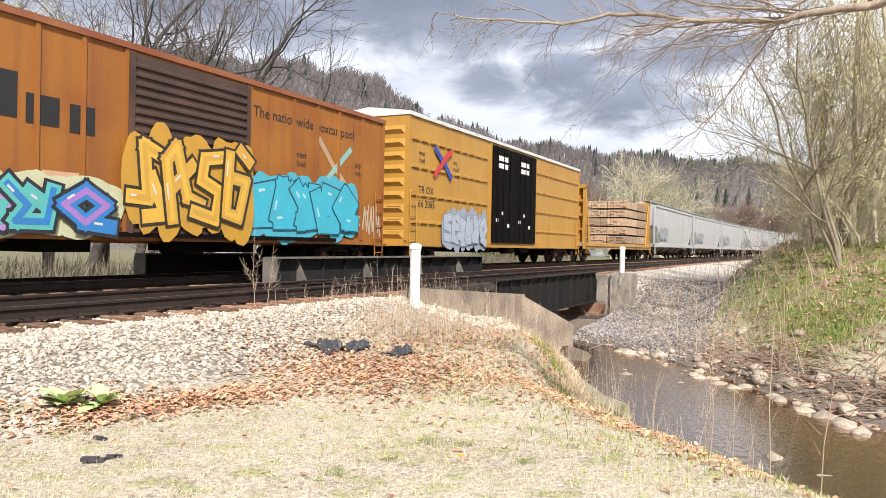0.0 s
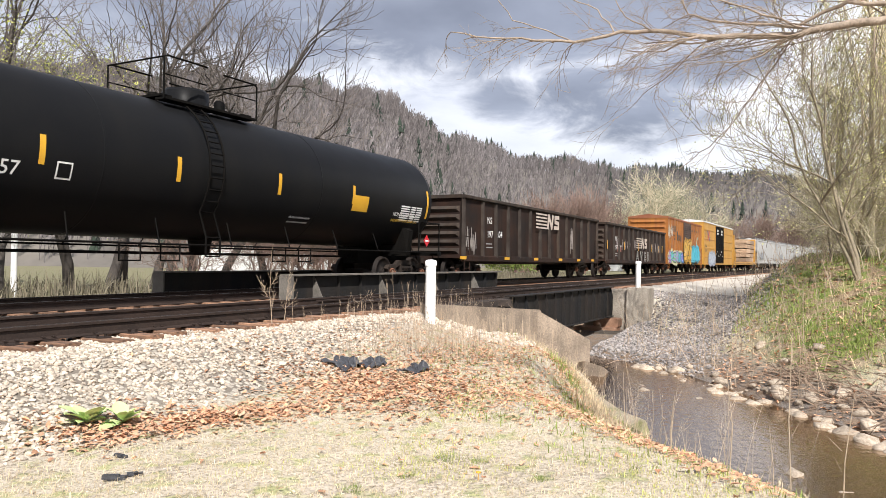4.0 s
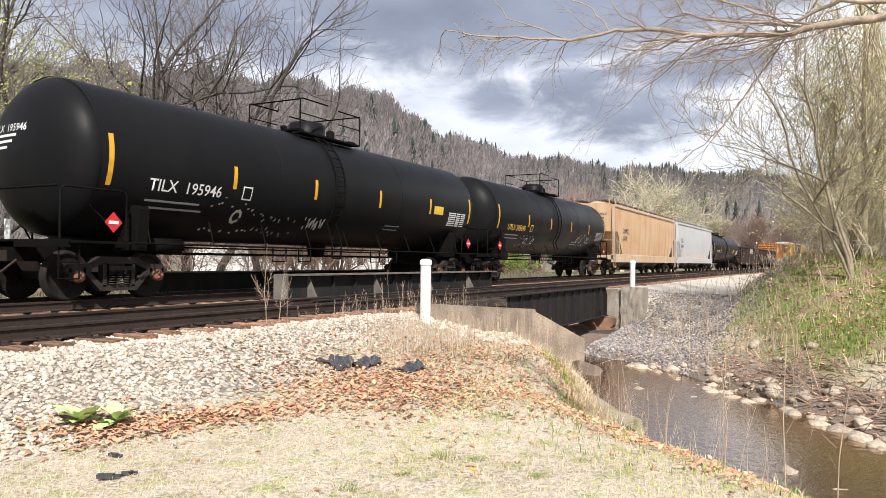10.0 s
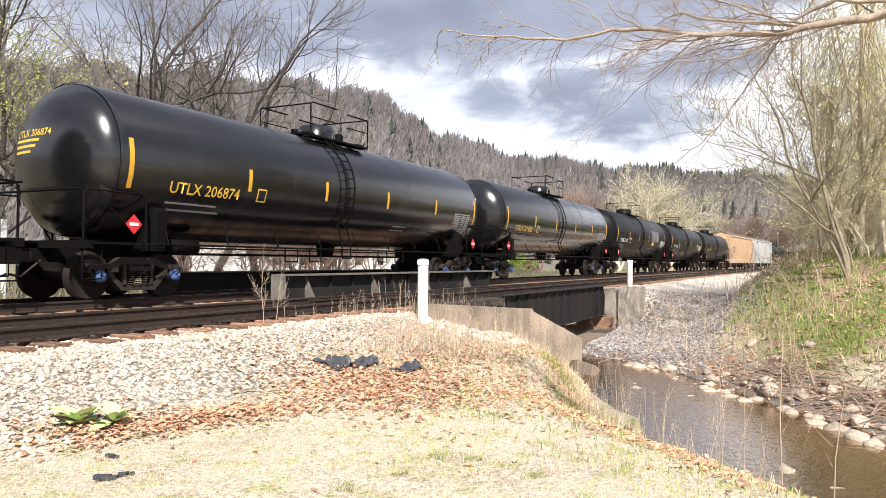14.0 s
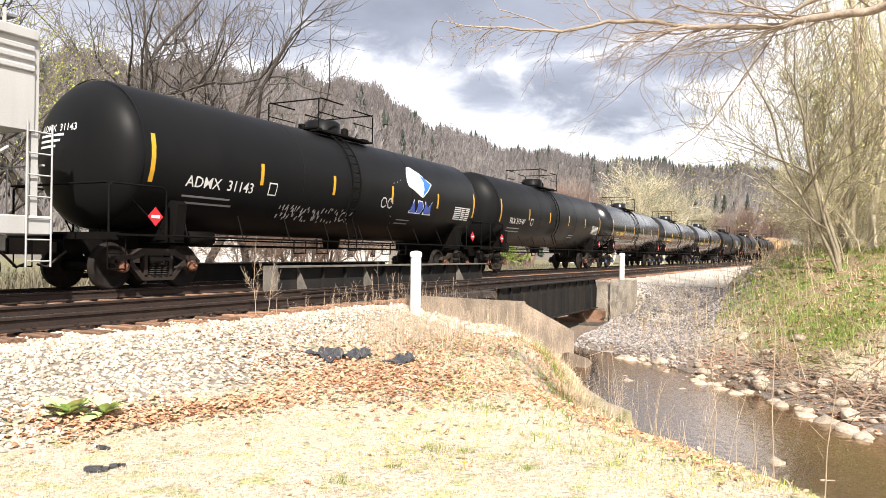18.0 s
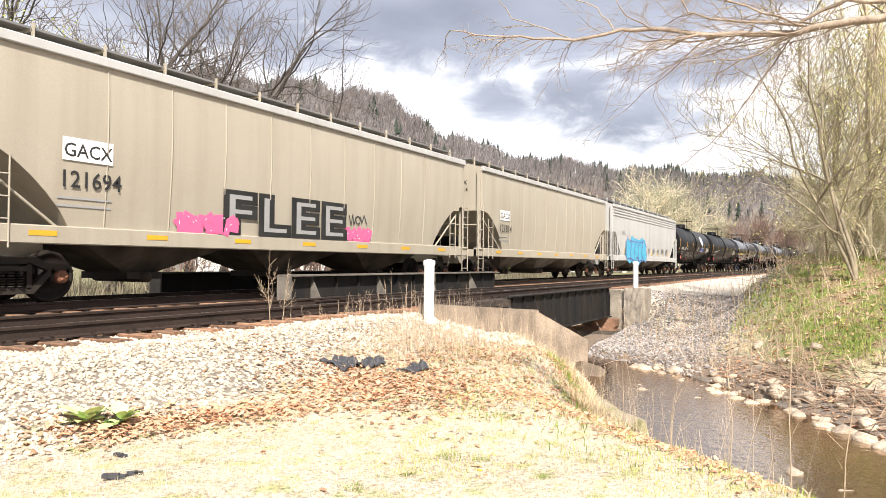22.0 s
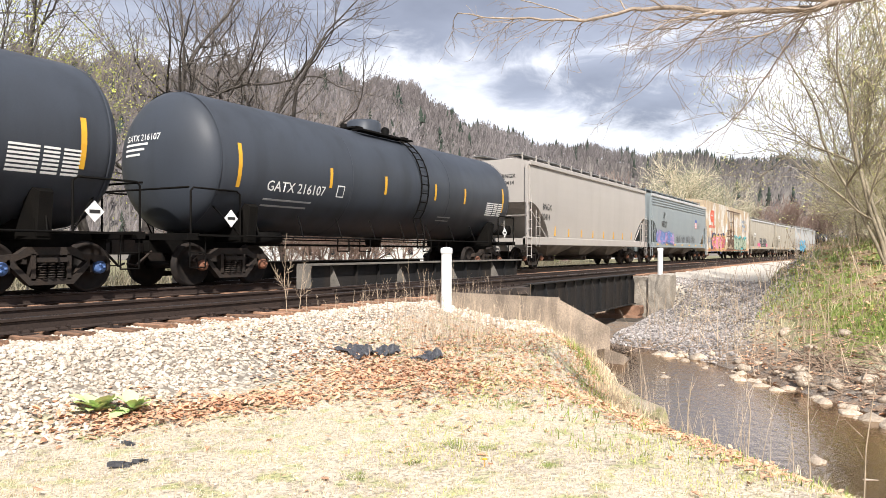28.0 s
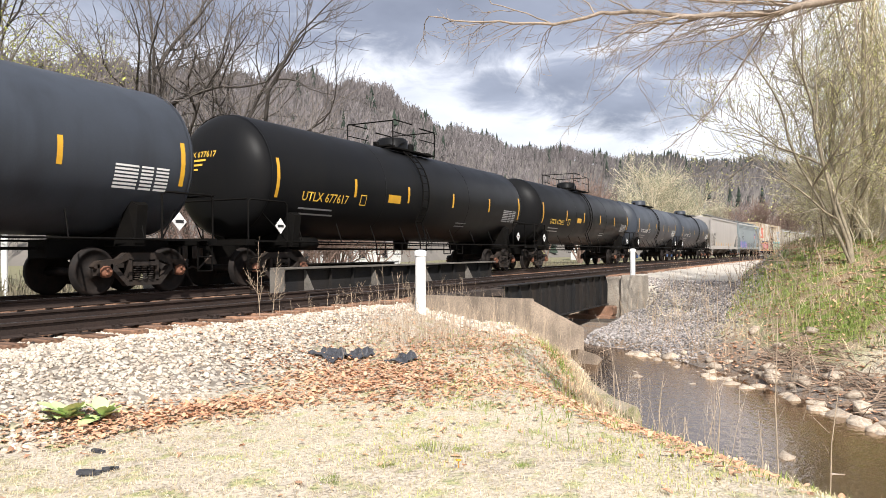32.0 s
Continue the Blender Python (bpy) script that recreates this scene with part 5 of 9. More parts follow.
def box_car(name, length, body_len, eave, paint, label, roof_paint, door, door_paint, posts, width=1.52, sill=0.86, end_style="ribbed", post_paint=None, cap="cap_brown", overhang=0.06):
    """A box car: plated sides with posts, door, peaked roof, ridged ends, ladders, trucks."""
    car = thing(name, label, "boxcar", "cars of the freight train")
    half, hb = length / 2, body_len / 2
    b = Build().bevel_box(-hb, hb, -width, width, sill + 0.12, eave, 0.02)
    part("car_body", b, paint, car)
    s = Build()
    for sgn in (-1, 1):
        s.box(-hb, hb, *sorted((sgn * (width - 0.08), sgn * (width + 0.015))), sill - 0.02, sill + 0.16)
    s.box(-half + 0.5, half - 0.5, -0.3, 0.3, 0.72, 1.0)
    s.box(-hb, hb, -width + 0.1, width - 0.1, sill, sill + 0.12)
    part("side_sill", s, paint, car)
    r = Build().prism_x([(-width - overhang, eave - 0.02), (-width - overhang, eave + 0.10), (0, eave + 0.30), (width + overhang, eave + 0.10), (width + overhang, eave - 0.02)], -hb - 0.03, hb + 0.03)
    part("roof", r, roof_paint, car)
    for i in range(14):
        x = -hb + 0.5 + i * (body_len - 1.0) / 13
        part("roof_rib", Build().prism_x([(-width, eave + 0.12), (0, eave + 0.33), (width, eave + 0.12)], x - 0.05, x + 0.05), roof_paint, car)
    for x in posts:
        p = Build()
        for sgn in (-1, 1):
            p.bevel_box(x - 0.045, x + 0.045, *sorted((sgn * (width - 0.01), sgn * (width + 0.035))), sill + 0.1, eave - 0.02, 0.008)
        part("side_post", p, post_paint or paint, car)
    # ends with pressed ridges
    for sgn in (-1, 1):
        k = 0
        z = sill + 0.35
        while z < eave - 0.25:
            e = Build()
            x = sgn * hb
            e.add([(x, -width + 0.12, z - 0.14), (x, width - 0.12, z - 0.14), (x + sgn * 0.09, width - 0.25, z), (x + sgn * 0.09, -width + 0.25, z), (x, width - 0.12, z + 0.14), (x, -width + 0.12, z + 0.14)], [(0, 1, 2, 3), (3, 2, 4, 5), (0, 3, 5), (1, 4, 2)])
            part("end_ridge", e, paint, car)
            z += 0.42
            k += 1
        ld = Build()
        for yy in (-width - 0.06, width + 0.06):
            ladder(ld, sgn * (hb - 0.3), yy, sill - 0.35, 2.3 if sgn > 0 else 2.6, 0.42, 0.4)
        part("ladder", ld, paint, car)
        g = Build()
        for zz in (1.3, 1.7, 2.1):
            g.tube([(sgn * (hb + 0.12), -1.35, zz), (sgn * (hb + 0.12), -0.85, zz)], 0.014, 5)
        g.box(*sorted((sgn * hb, sgn * (half - 0.3))), -1.4, 1.4, sill - 0.02, sill + 0.03)
        part("end_grab", g, paint, car)
    if door:
        x0, x1 = door
        for sgn in (-1, 1):
            d = part("door", Build().box(x0, x1, *sorted((sgn * width, sgn * (width + 0.06))), sill + 0.14, eave - 0.08), door_paint, car, "corrugated sliding door" if sgn < 0 else "")
            n = int((eave - sill - 0.4) / 0.17)
            for i in range(n):
                z = sill + 0.28 + i * (eave - sill - 0.45) / n
                part("door_rib", Build().bevel_box(x0 + 0.1, x1 - 0.1, *sorted((sgn * (width + 0.06), sgn * (width + 0.10))), z, z + 0.09, 0.02), door_paint, d)
            for xx in (x0 + 0.04, x1 - 0.04):
                part("door_stile", Build().box(xx - 0.05, xx + 0.05, *sorted((sgn * (width + 0.055), sgn * (width + 0.105))), sill + 0.12, eave - 0.06), door_paint, d)
        tr = Build()
        for sgn in (-1, 1):
            tr.box(x0 - 0.3, x1 + (x1 - x0) + 0.2, *sorted((sgn * width, sgn * (width + 0.09))), sill + 0.05, sill + 0.14)
        part("door_track", tr, BLACK_STEEL, car)
    u = Build()
    for x in (-2.4, 2.0):
        u.box(x - 0.5, x + 0.5, -1.2, 1.2, 0.55, 0.86)
    u.lathe([(-0.5, 0), (-0.5, 0.18), (0.5, 0.18), (0.5, 0)], 10, "x", (0.6, -0.9, 0.66))
    part("underframe", u, BLACK_STEEL, car)
    add_truck(car, -half + 2.2, cap)
    add_truck(car, half - 2.2, cap)
    add_couplers(car, half)
    return car


def gondola(name, length, body_len, top, paint, label, n_posts, width=1.50):
    car = thing(name, label, "gondola car", "cars of the freight train")
    half, hb = length / 2, body_len / 2
    z0 = 0.92
    for sgn in (-1, 1):
        part("side_sheet", Build().box(-hb, hb, *sorted((sgn * (width - 0.03), sgn * width)), z0, top), paint, car)
    part("floor_plate", Build().box(-hb + 0.04, hb - 0.04, -width + 0.04, width - 0.04, z0 + 0.1, z0 + 0.2), paint, car)
    for sgn in (-1, 1):
        e = Build().box(*sorted((sgn * (hb - 0.03), sgn * hb)), -width, width, z0, top)
        part("end_sheet", e, paint, car)
        z = z0 + 0.25
        while z < top - 0.2:
            k = Build().add([(sgn * hb, -width + 0.1, z - 0.11), (sgn * hb, width - 0.1, z - 0.11), (sgn * (hb + 0.1), width - 0.22, z), (sgn * (hb + 0.1), -width + 0.22, z), (sgn * hb, width - 0.1, z + 0.11), (sgn * hb, -width + 0.1, z + 0.11)], [(0, 1, 2, 3), (3, 2, 4, 5), (0, 3, 5), (1, 4, 2)])
            part("end_ridge", k, GON_POST, car)
            z += 0.3
        ld = Build()
        for yy in (-width - 0.07, width + 0.07):
            ladder(ld, sgn * (hb - 0.28), yy, 0.45, z0 + 1.1, 0.42, 0.38)
        part("ladder", ld, paint, car)
    for i in range(n_posts):
        x = -hb + 0.06 if i == 0 else hb - 0.06 if i == n_posts - 1 else -hb + 1.66 + (i - 1) * (body_len - 3.32) / (n_posts - 3)
        for sgn in (-1, 1):
            w = 0.09
            p = Build().add([(x - w, sgn * width, z0), (x + w, sgn * width, z0), (x + w * 0.6, sgn * (width + 0.11), z0 + 0.05), (x - w * 0.6, sgn * (width + 0.11), z0 + 0.05), (x - w, sgn * width, top - 0.05), (x + w, sgn * width, top - 0.05), (x + w * 0.6, sgn * (width + 0.08), top - 0.1), (x - w * 0.6, sgn * (width + 0.08), top - 0.1)], [(0, 1, 2, 3), (3, 2, 6, 7), (7, 6, 5, 4), (0, 3, 7, 4), (1, 5, 6, 2)])
            part("side_post", p, GON_POST, car)
    t = Build()
    for sgn in (-1, 1):
        t.bevel_box(-hb - 0.05, hb + 0.05, *sorted((sgn * (width - 0.06), sgn * (width + 0.12))), top - 0.06, top + 0.06, 0.02)
        t.box(*sorted((sgn * (hb - 0.06), sgn * (hb + 0.1))), -width, width, top - 0.06, top + 0.06)
    part("top_rim", t, GON_POST, car)
    s = Build()
    for sgn in (-1, 1):
        s.bevel_box(-hb, hb, *sorted((sgn * (width - 0.02), sgn * (width + 0.10))), z0 - 0.12, z0 + 0.10, 0.02)
    s.box(-half + 0.5, half - 0.5, -0.3, 0.3, 0.7, 1.0)
    part("side_sill", s, paint, car)
    add_truck(car, -half + 2.1)
    add_truck(car, half - 2.1)
    add_couplers(car, half)
    BARE_PARTS[car.name] = {c.name for c in car.children}
    return car

# ---- the train, car by car from the front; the second number is the coupler at the car's rear at the start ----
ORANGE = material("faded_orange_paint", (0.33, 0.125, 0.018), 0.6, amount=0.8, scale=0.8, second=(0.25, 0.080, 0.016), streak_amount=0.6, streak_color=(0.17, 0.055, 0.022), streak=(4.0, 4.0, 0.2))
RUST_ROOF = material("rusty_roof_paint", (0.22, 0.065, 0.03), 0.75, amount=0.7, second=(0.32, 0.14, 0.055), scale=1.0)
DOOR_BROWN = material("dark_brown_door_paint", (0.045, 0.028, 0.022), 0.7, amount=0.6, second=(0.12, 0.06, 0.04), scale=1.2)
YELLOW_BOX = material("golden_yellow_paint", (0.47, 0.25, 0.042), 0.5, amount=0.5, scale=0.7, second=(0.38, 0.19, 0.034), streak_amount=0.35, streak_color=(0.26, 0.14, 0.05), streak=(4.0, 4.0, 0.25))
PALE_ROOF = material("pale_grey_roof", (0.66, 0.66, 0.64), 0.5, amount=0.3)
GON_POST = material("worn_brown_post_paint", (0.050, 0.040, 0.034), 0.8, spec=0.2, amount=0.9, scale=2.0, second=(0.022, 0.015, 0.012), streak_amount=0.4, streak_color=(0.09, 0.06, 0.04))
GON_BROWN = material("dark_brown_gondola_paint", (0.017, 0.012, 0.0105), 0.75, spec=0.15, amount=0.9, scale=1.1, second=(0.045, 0.023, 0.016), streak_amount=0.6, streak_color=(0.010, 0.008, 0.007), streak=(3.5, 3.5, 0.25))
HOPPER_WHITE = material("off_white_hopper_paint", (0.45, 0.45, 0.445), 0.5, amount=0.5, scale=0.5, second=(0.37, 0.365, 0.35), streak_amount=0.5, streak_color=(0.29, 0.28, 0.26))
HOPPER_GREY = material("light_grey_hopper_paint", (0.47, 0.47, 0.468), 0.5, amount=0.45, scale=0.5, second=(0.40, 0.395, 0.39), streak_amount=0.2, streak_color=(0.5, 0.49, 0.47))
HOPPER_TAN = material("rust_stained_tan_paint", (0.54, 0.38, 0.235), 0.6, amount=0.8, scale=0.5, second=(0.47, 0.265, 0.12), streak_amount=0.55, streak_color=(0.35, 0.145, 0.05), streak=(2.4, 2.4, 0.2))
CREAM_TRIM = material("stained_cream_trim", (0.50, 0.41, 0.315), 0.6, amount=0.7, scale=0.9, second=(0.42, 0.27, 0.16), streak_amount=0.4, streak_color=(0.34, 0.16, 0.07))
HOPPER_BEIGE = material("beige_hopper_paint", (0.38, 0.343, 0.28), 0.5, amount=0.5, scale=0.5, second=(0.325, 0.287, 0.225), streak_amount=0.4, streak_color=(0.26, 0.22, 0.165), streak=(3.0, 3.0, 0.16))
HOPPER_BLUE = material("pale_blue_grey_paint", (0.225, 0.258, 0.268), 0.5, amount=0.5, scale=0.5, second=(0.205, 0.232, 0.236), streak_amount=0.35, streak_color=(0.28, 0.29, 0.28), streak=(3.0, 3.0, 0.16))
HOPPER_DUST = material("dusty_grey_hopper_paint", (0.38, 0.35, 0.32), 0.55, amount=0.4, scale=0.5, second=(0.32, 0.29, 0.265), streak_amount=0.3, streak_color=(0.30, 0.27, 0.24))
REEFER = material("peeling_white_paint", (0.58, 0.55, 0.50), 0.55, amount=0.9, scale=0.7, second=(0.43, 0.325, 0.205), edge=(0.45, 0.51), streak_amount=0.4, streak_color=(0.36, 0.19, 0.085), streak=(2.6, 2.6, 0.12))
LUMBER = material("bundled_lumber", (0.46, 0.32, 0.21), 0.85, amount=0.7, scale=2.0, second=(0.30, 0.20, 0.13), rand=0.3, bump=0.3)


def lay_on_side(ob):
    """Brings a painted mark close to the bulged side of a hopper."""
    pts = [ob.matrix_basis @ v.co for v in ob.data.vertices]
    z0, z1 = min(p.z for p in pts), max(p.z for p in pts)
    widest = max(1.45 + 0.10 * math.sin(min(max((z0 + (z1 - z0) * k / 4 - 1.18) / 3.12, 0), 1) * math.pi * 0.75) for k in range(5))
    lift = 0.012 if ob.name.startswith(("lettering", "print_bar")) else 0.008
    ob.location.y += -(widest + lift) - min(p.y for p in pts)


def place_car(car, rear, length, shift=None):
    """Remembers where the car stands along the track at the start."""
    if shift is None:
        shift = 0.55 if car.name.startswith(("tank_car", "hopper_car")) else 0.5 if car.name.startswith("gondola") else 0.0
    if car.name in BARE_PARTS:
        for c in car.children:
            if c.name not in BARE_PARTS[car.name] and "end_mark" not in c:
                c.location.x -= shift
                if car.name.startswith("hopper_car"):
                    lay_on_side(c)
    TRAIN.append((car, rear + length / 2 + shift))
    return car


def build_train():
    # far ahead: white hoppers and a lumber flat
    first = None
    s = 59.2
    for i in range(7):
        if first is None:
            first = hopper_car("hopper_car", 19.6, HOPPER_WHITE, "white covered hopper car with faint graffiti", bays=4, ribs=0, tape="none")
            graffiti(first, -6.6, -3.6, 1.6, 2.6, -1.56, [(0.30, 0.32, 0.34)], outline=(0.2, 0.2, 0.2), letters=4, seed=5)
            car = first
        else:
            car = copy_thing(first, Matrix())
        place_car(car, s, 19.6)
        s += 19.7
    place_car(lumber_flat(19.2), 39.75, 19.2)
    place_car(yellow_box(19.8), 19.75, 19.8)
    place_car(orange_box(17.0), 2.55, 17.0)
    place_car(brown_gondola(17.7, 3.10, "N S", "197", "439", 14, 1), -15.35, 17.7)
    place_car(brown_gondola(18.0, 3.12, "N S", "197", "604", 14, 2), -33.6, 18.0)
    place_car(tank_car("tank_car", 20.4, 1.50, BLACK_TANK, "TILX  307757", WHITE_MARK, "black tank car for liquefied gas with white lettering", extras=gas_marks), -54.3, 20.4)
    car = hopper_car("hopper_car", 19.8, HOPPER_GREY, "light grey covered hopper car with black numbers", bays=4, tape="upright", arch=False, top_band=HOPPER_WHITE, sill_paint=HOPPER_WHITE, sill_h=0.5)
    side_text(car, "TILX", -7.2, 2.68, 0.50, BLACK_LETTER, -1.575)
    side_text(car, "586413", -7.3, 2.2, 0.42, BLACK_LETTER, -1.575)
    small_print(car, -7.4, 2.05, 1.3, 2, GREY_MARK, y=-1.575)
    end_number(car, 19.8, "TILX", "586413")
    place_car(car, -74.3, 19.8)
    car = hopper_car("hopper_car", 20.8, HOPPER_TAN, "tan covered hopper car with heavy rust stains", bays=4, arch=False, sill_h=0.5, trim=CREAM_TRIM)
    side_text(car, "DOWX", -7.3, 2.68, 0.46, BLACK_LETTER, -1.575)
    side_text(car, "67479", -7.3, 2.2, 0.46, BLACK_LETTER, -1.575)
    end_number(car, 20.8, "DOWX", "67479")
    place_car(car, -95.4, 20.8)
    place_car(tank_car("tank_car", 18.3, 1.53, BLACK_TANK, "UTLX 205698", YELLOW_LETTER, "black tank car with yellow lettering and white scrawls", extras=scrawls(1)), -113.9, 18.3)
    place_car(tank_car("tank_car", 18.1, 1.53, BLACK_TANK, "TILX  195946", WHITE_MARK, "black tank car with white lettering and white graffiti", extras=scrawls(2)), -132.2, 18.1, 0.95)
    place_car(tank_car("tank_car", 17.9, 1.53, BLACK_TANK, "TCBX 318074", WHITE_MARK, "black tank car with a grey painted patch", extras=grey_patch), -150.2, 17.9)
    place_car(tank_car("tank_car", 18.2, 1.53, BLACK_GLOSS, "UTLX 211452", YELLOW_LETTER, "glossy black tank car with yellow lettering", cap="cap_blue"), -168.5, 18.2, 0.8)
    place_car(tank_car("tank_car", 18.2, 1.53, BLACK_GLOSS, "UTLX 206874", YELLOW_LETTER, "glossy black tank car with yellow lettering", cap="cap_blue"), -186.8, 18.2)
    place_car(tank_car("tank_car", 18.0, 1.53, BLACK_GLOSS, "UTLX 208899", YELLOW_LETTER, "glossy black tank car with yellow lettering", cap="cap_blue"), -204.9, 18.0)
    place_car(tank_car("tank_car", 18.4, 1.53, BLACK_TANK, "TILX 319147", WHITE_MARK, "black tank car with white lettering"), -223.4, 18.4, 0.25)
    place_car(tank_car("tank_car", 18.1, 1.53, BLACK_TANK, "ADMX  31143", WHITE_MARK, "black tank car with a blue and white emblem", extras=blue_emblem), -241.7, 18.1, 0.65)
    car = hopper_car("hopper_car", 21.2, HOPPER_WHITE, "white covered hopper car with blue graffiti", bays=4, tape="upright", corr=True, arch=False)
    graffiti(car, -5.8, -0.8, 0.95, 2.38, -1.60, [(0.05, 0.36, 0.55)], outline=(0.13, 0.04, 0.26), halo=(0.05, 0.36, 0.55), letters=5, seed=3, fat=0.58, marks=(0.10, 0.45, 0.62))
    for k in range(5):
        scrawl(car, 0.2 + k * 1.55, 1.0 + k * 1.55, 1.5, 2.0, -1.60, (0.05, 0.05, 0.05), seed=30 + k)
    side_text(car, "SHPX", -7.25, 2.62, 0.40, GREY_MARK, -1.575)
    end_number(car, 21.2, "SHPX", "")
    place_car(car, -263.1, 21.2)
    for k, (num, rear, ln) in enumerate((("121814", -281.7, 18.4), ("121694", -300.6, 18.8))):
        car = hopper_car("hopper_car", ln, HOPPER_BEIGE, "beige covered hopper car with black numbers" + (" and silver graffiti" if k else ""), bays=3, ribs=9, top_band=HOPPER_WHITE, deep=0.95)
        flat_plate(car, "mark_panel", -6.2, -5.2, 2.48, 2.88, WHITE_MARK, -1.57, "white painted panel")
        side_text(car, "GACX", -6.18, 2.55, 0.34, BLACK_LETTER, -1.585)
        side_text(car, num, -6.25, 2.02, 0.42, BLACK_LETTER, -1.575)
        small_print(car, -6.25, 1.85, 1.3, 2, GREY_MARK, y=-1.575)
        end_number(car, ln, "GACX", num)
        if k:
            block_letters(car, "FLEE", -2.4, 1.44, 1.16, -1.60, (0.30, 0.30, 0.30), (0.010, 0.010, 0.010), 1.72, 0.10)
            graffiti(car, -3.6, -2.0, 1.3, 1.75, -1.58, [(0.75, 0.12, 0.28)], outline=(0.75, 0.12, 0.28), letters=5, seed=9)
            graffiti(car, 2.1, 3.3, 1.3, 1.7, -1.58, [(0.75, 0.12, 0.28)], outline=(0.75, 0.12, 0.28), letters=4, seed=10)
            scrawl(car, 2.3, 3.1, 1.75, 2.1, -1.59, (0.03, 0.03, 0.03), seed=12)
        place_car(car, rear, ln)
    place_car(white_reefer(23.0), -323.9, 23.0)
    car = hopper_car("hopper_car", 19.2, HOPPER_BLUE, "pale blue-grey covered hopper car with graffiti along its base", bays=3, corr=True, top_band=HOPPER_WHITE, deep=0.95)
    side_text(car, "UP", -5.45, 2.95, 0.58, BLACK_LETTER, -1.575)
    side_text(car, "98727", -5.75, 2.36, 0.58, BLACK_LETTER, -1.575)
    graffiti(car, -7.0, -2.4, 1.2, 2.1, -1.59, [(0.05, 0.20, 0.45), (0.45, 0.22, 0.42), (0.20, 0.22, 0.45)], outline=(0.10, 0.14, 0.30), letters=8, seed=21)
    for k in range(4):
        scrawl(car, -1.4 + k * 1.7, 0.0 + k * 1.7, 1.3, 1.95, -1.59, (0.06, 0.06, 0.07), seed=60 + k)
    sh = flat_plate(car, "emblem", 5.0, 5.6, 2.55, 3.2, spray((0.55, 0.03, 0.04)), -1.58, "red, white and blue shield emblem")
    part("emblem_field", Build().box(5.0, 5.6, -1.592, -1.586, 3.0, 3.2), spray((0.03, 0.08, 0.35)), sh)
    for k in range(3):
        part("emblem_stripe", Build().box(5.08 + k * 0.18, 5.15 + k * 0.18, -1.592, -1.586, 2.55, 2.98), WHITE_MARK, sh)
    side_text(car, "BUILDING\nAMERICA", 5.85, 2.75, 0.24, GREY_MARK, -1.575)
    end_number(car, 19.2, "UP", "98727")
    place_car(car, -343.3, 19.2)
    car = hopper_car("hopper_car", 19.1, HOPPER_DUST, "dusty grey covered hopper car", bays=3, tape="upright", deep=1.0)
    side_text(car, "BNGX", -6.95, 2.5, 0.36, BLACK_LETTER, -1.575)
    side_text(car, "30414", -7.0, 2.08, 0.36, BLACK_LETTER, -1.575)
    end_number(car, 19.1, "BNGX", "30414")
    place_car(car, -362.5, 19.1)
    place_car(tank_car("tank_car", 16.75, 1.56, GREY_TANK, "GATX 216107", WHITE_MARK, "dark grey tank car with white lettering", placard_mat=WHITE_MARK, hatch="low"), -379.3, 16.75)
    place_car(tank_car("tank_car", 16.3, 1.56, GREY_TANK, "GATX 216105", WHITE_MARK, "dark grey tank car with white lettering", placard_mat=WHITE_MARK, hatch="low", cap="cap_blue"), -395.6, 16.3, 0.45)
    place_car(tank_car("tank_car", 18.4, 1.53, BLACK_TANK, "UTLX 677612", YELLOW_LETTER, "black tank car with yellow lettering and a yellow panel", placard_mat=WHITE_MARK, extras=yellow_panel), -414.1, 18.4)
    place_car(tank_car("tank_car", 18.2, 1.53, BLACK_TANK, "UTLX 677617", YELLOW_LETTER, "black tank car with yellow lettering and a yellow panel", placard_mat=WHITE_MARK, extras=yellow_panel), -432.4, 18.2, 0.6)
    place_car(tank_car("tank_car", 17.6, 1.56, GREY_TANK, "SR-8754", WHITE_MARK, "dark grey tank car with white lettering", placard_mat=WHITE_MARK, hatch="low"), -450.1, 17.6, 0.7)
    place_car(tank_car("tank_car", 18.2, 1.53, BLACK_TANK, "UTLX", YELLOW_LETTER, "black tank car with yellow tape", placard_mat=WHITE_MARK), -468.4, 18.2)


def end_number(car, length, mark, num):
    """Small reporting mark on the end that faces back along the train."""
    for k, t in enumerate((mark, num)):
        if t:
            o = new("lettering", text_mesh(t, 0.22, BLACK_LETTER))
            o.parent = car
            o["end_mark"] = True
            o.matrix_basis = pose(-length / 2 + 0.705, -0.3, 3.75 - 0.28 * k, 90, 0, -90)


def gas_marks(car, L2, r, zc):
    side = wrapped_text(car, "NON-ODORIZED", 7.3, zc - 0.56, 0.17, WHITE_MARK, r, zc)
    wrapped_text(car, "LIQUEFIED PETROLEUM GAS", 7.3, zc - 0.72, 0.12, YELLOW_LETTER, r, zc)
    tank_plate(car, "yellow_panel", 5.15, 5.9, zc - 0.55, zc - 0.12, YELLOW_MARK, r, zc, "yellow printed panel")


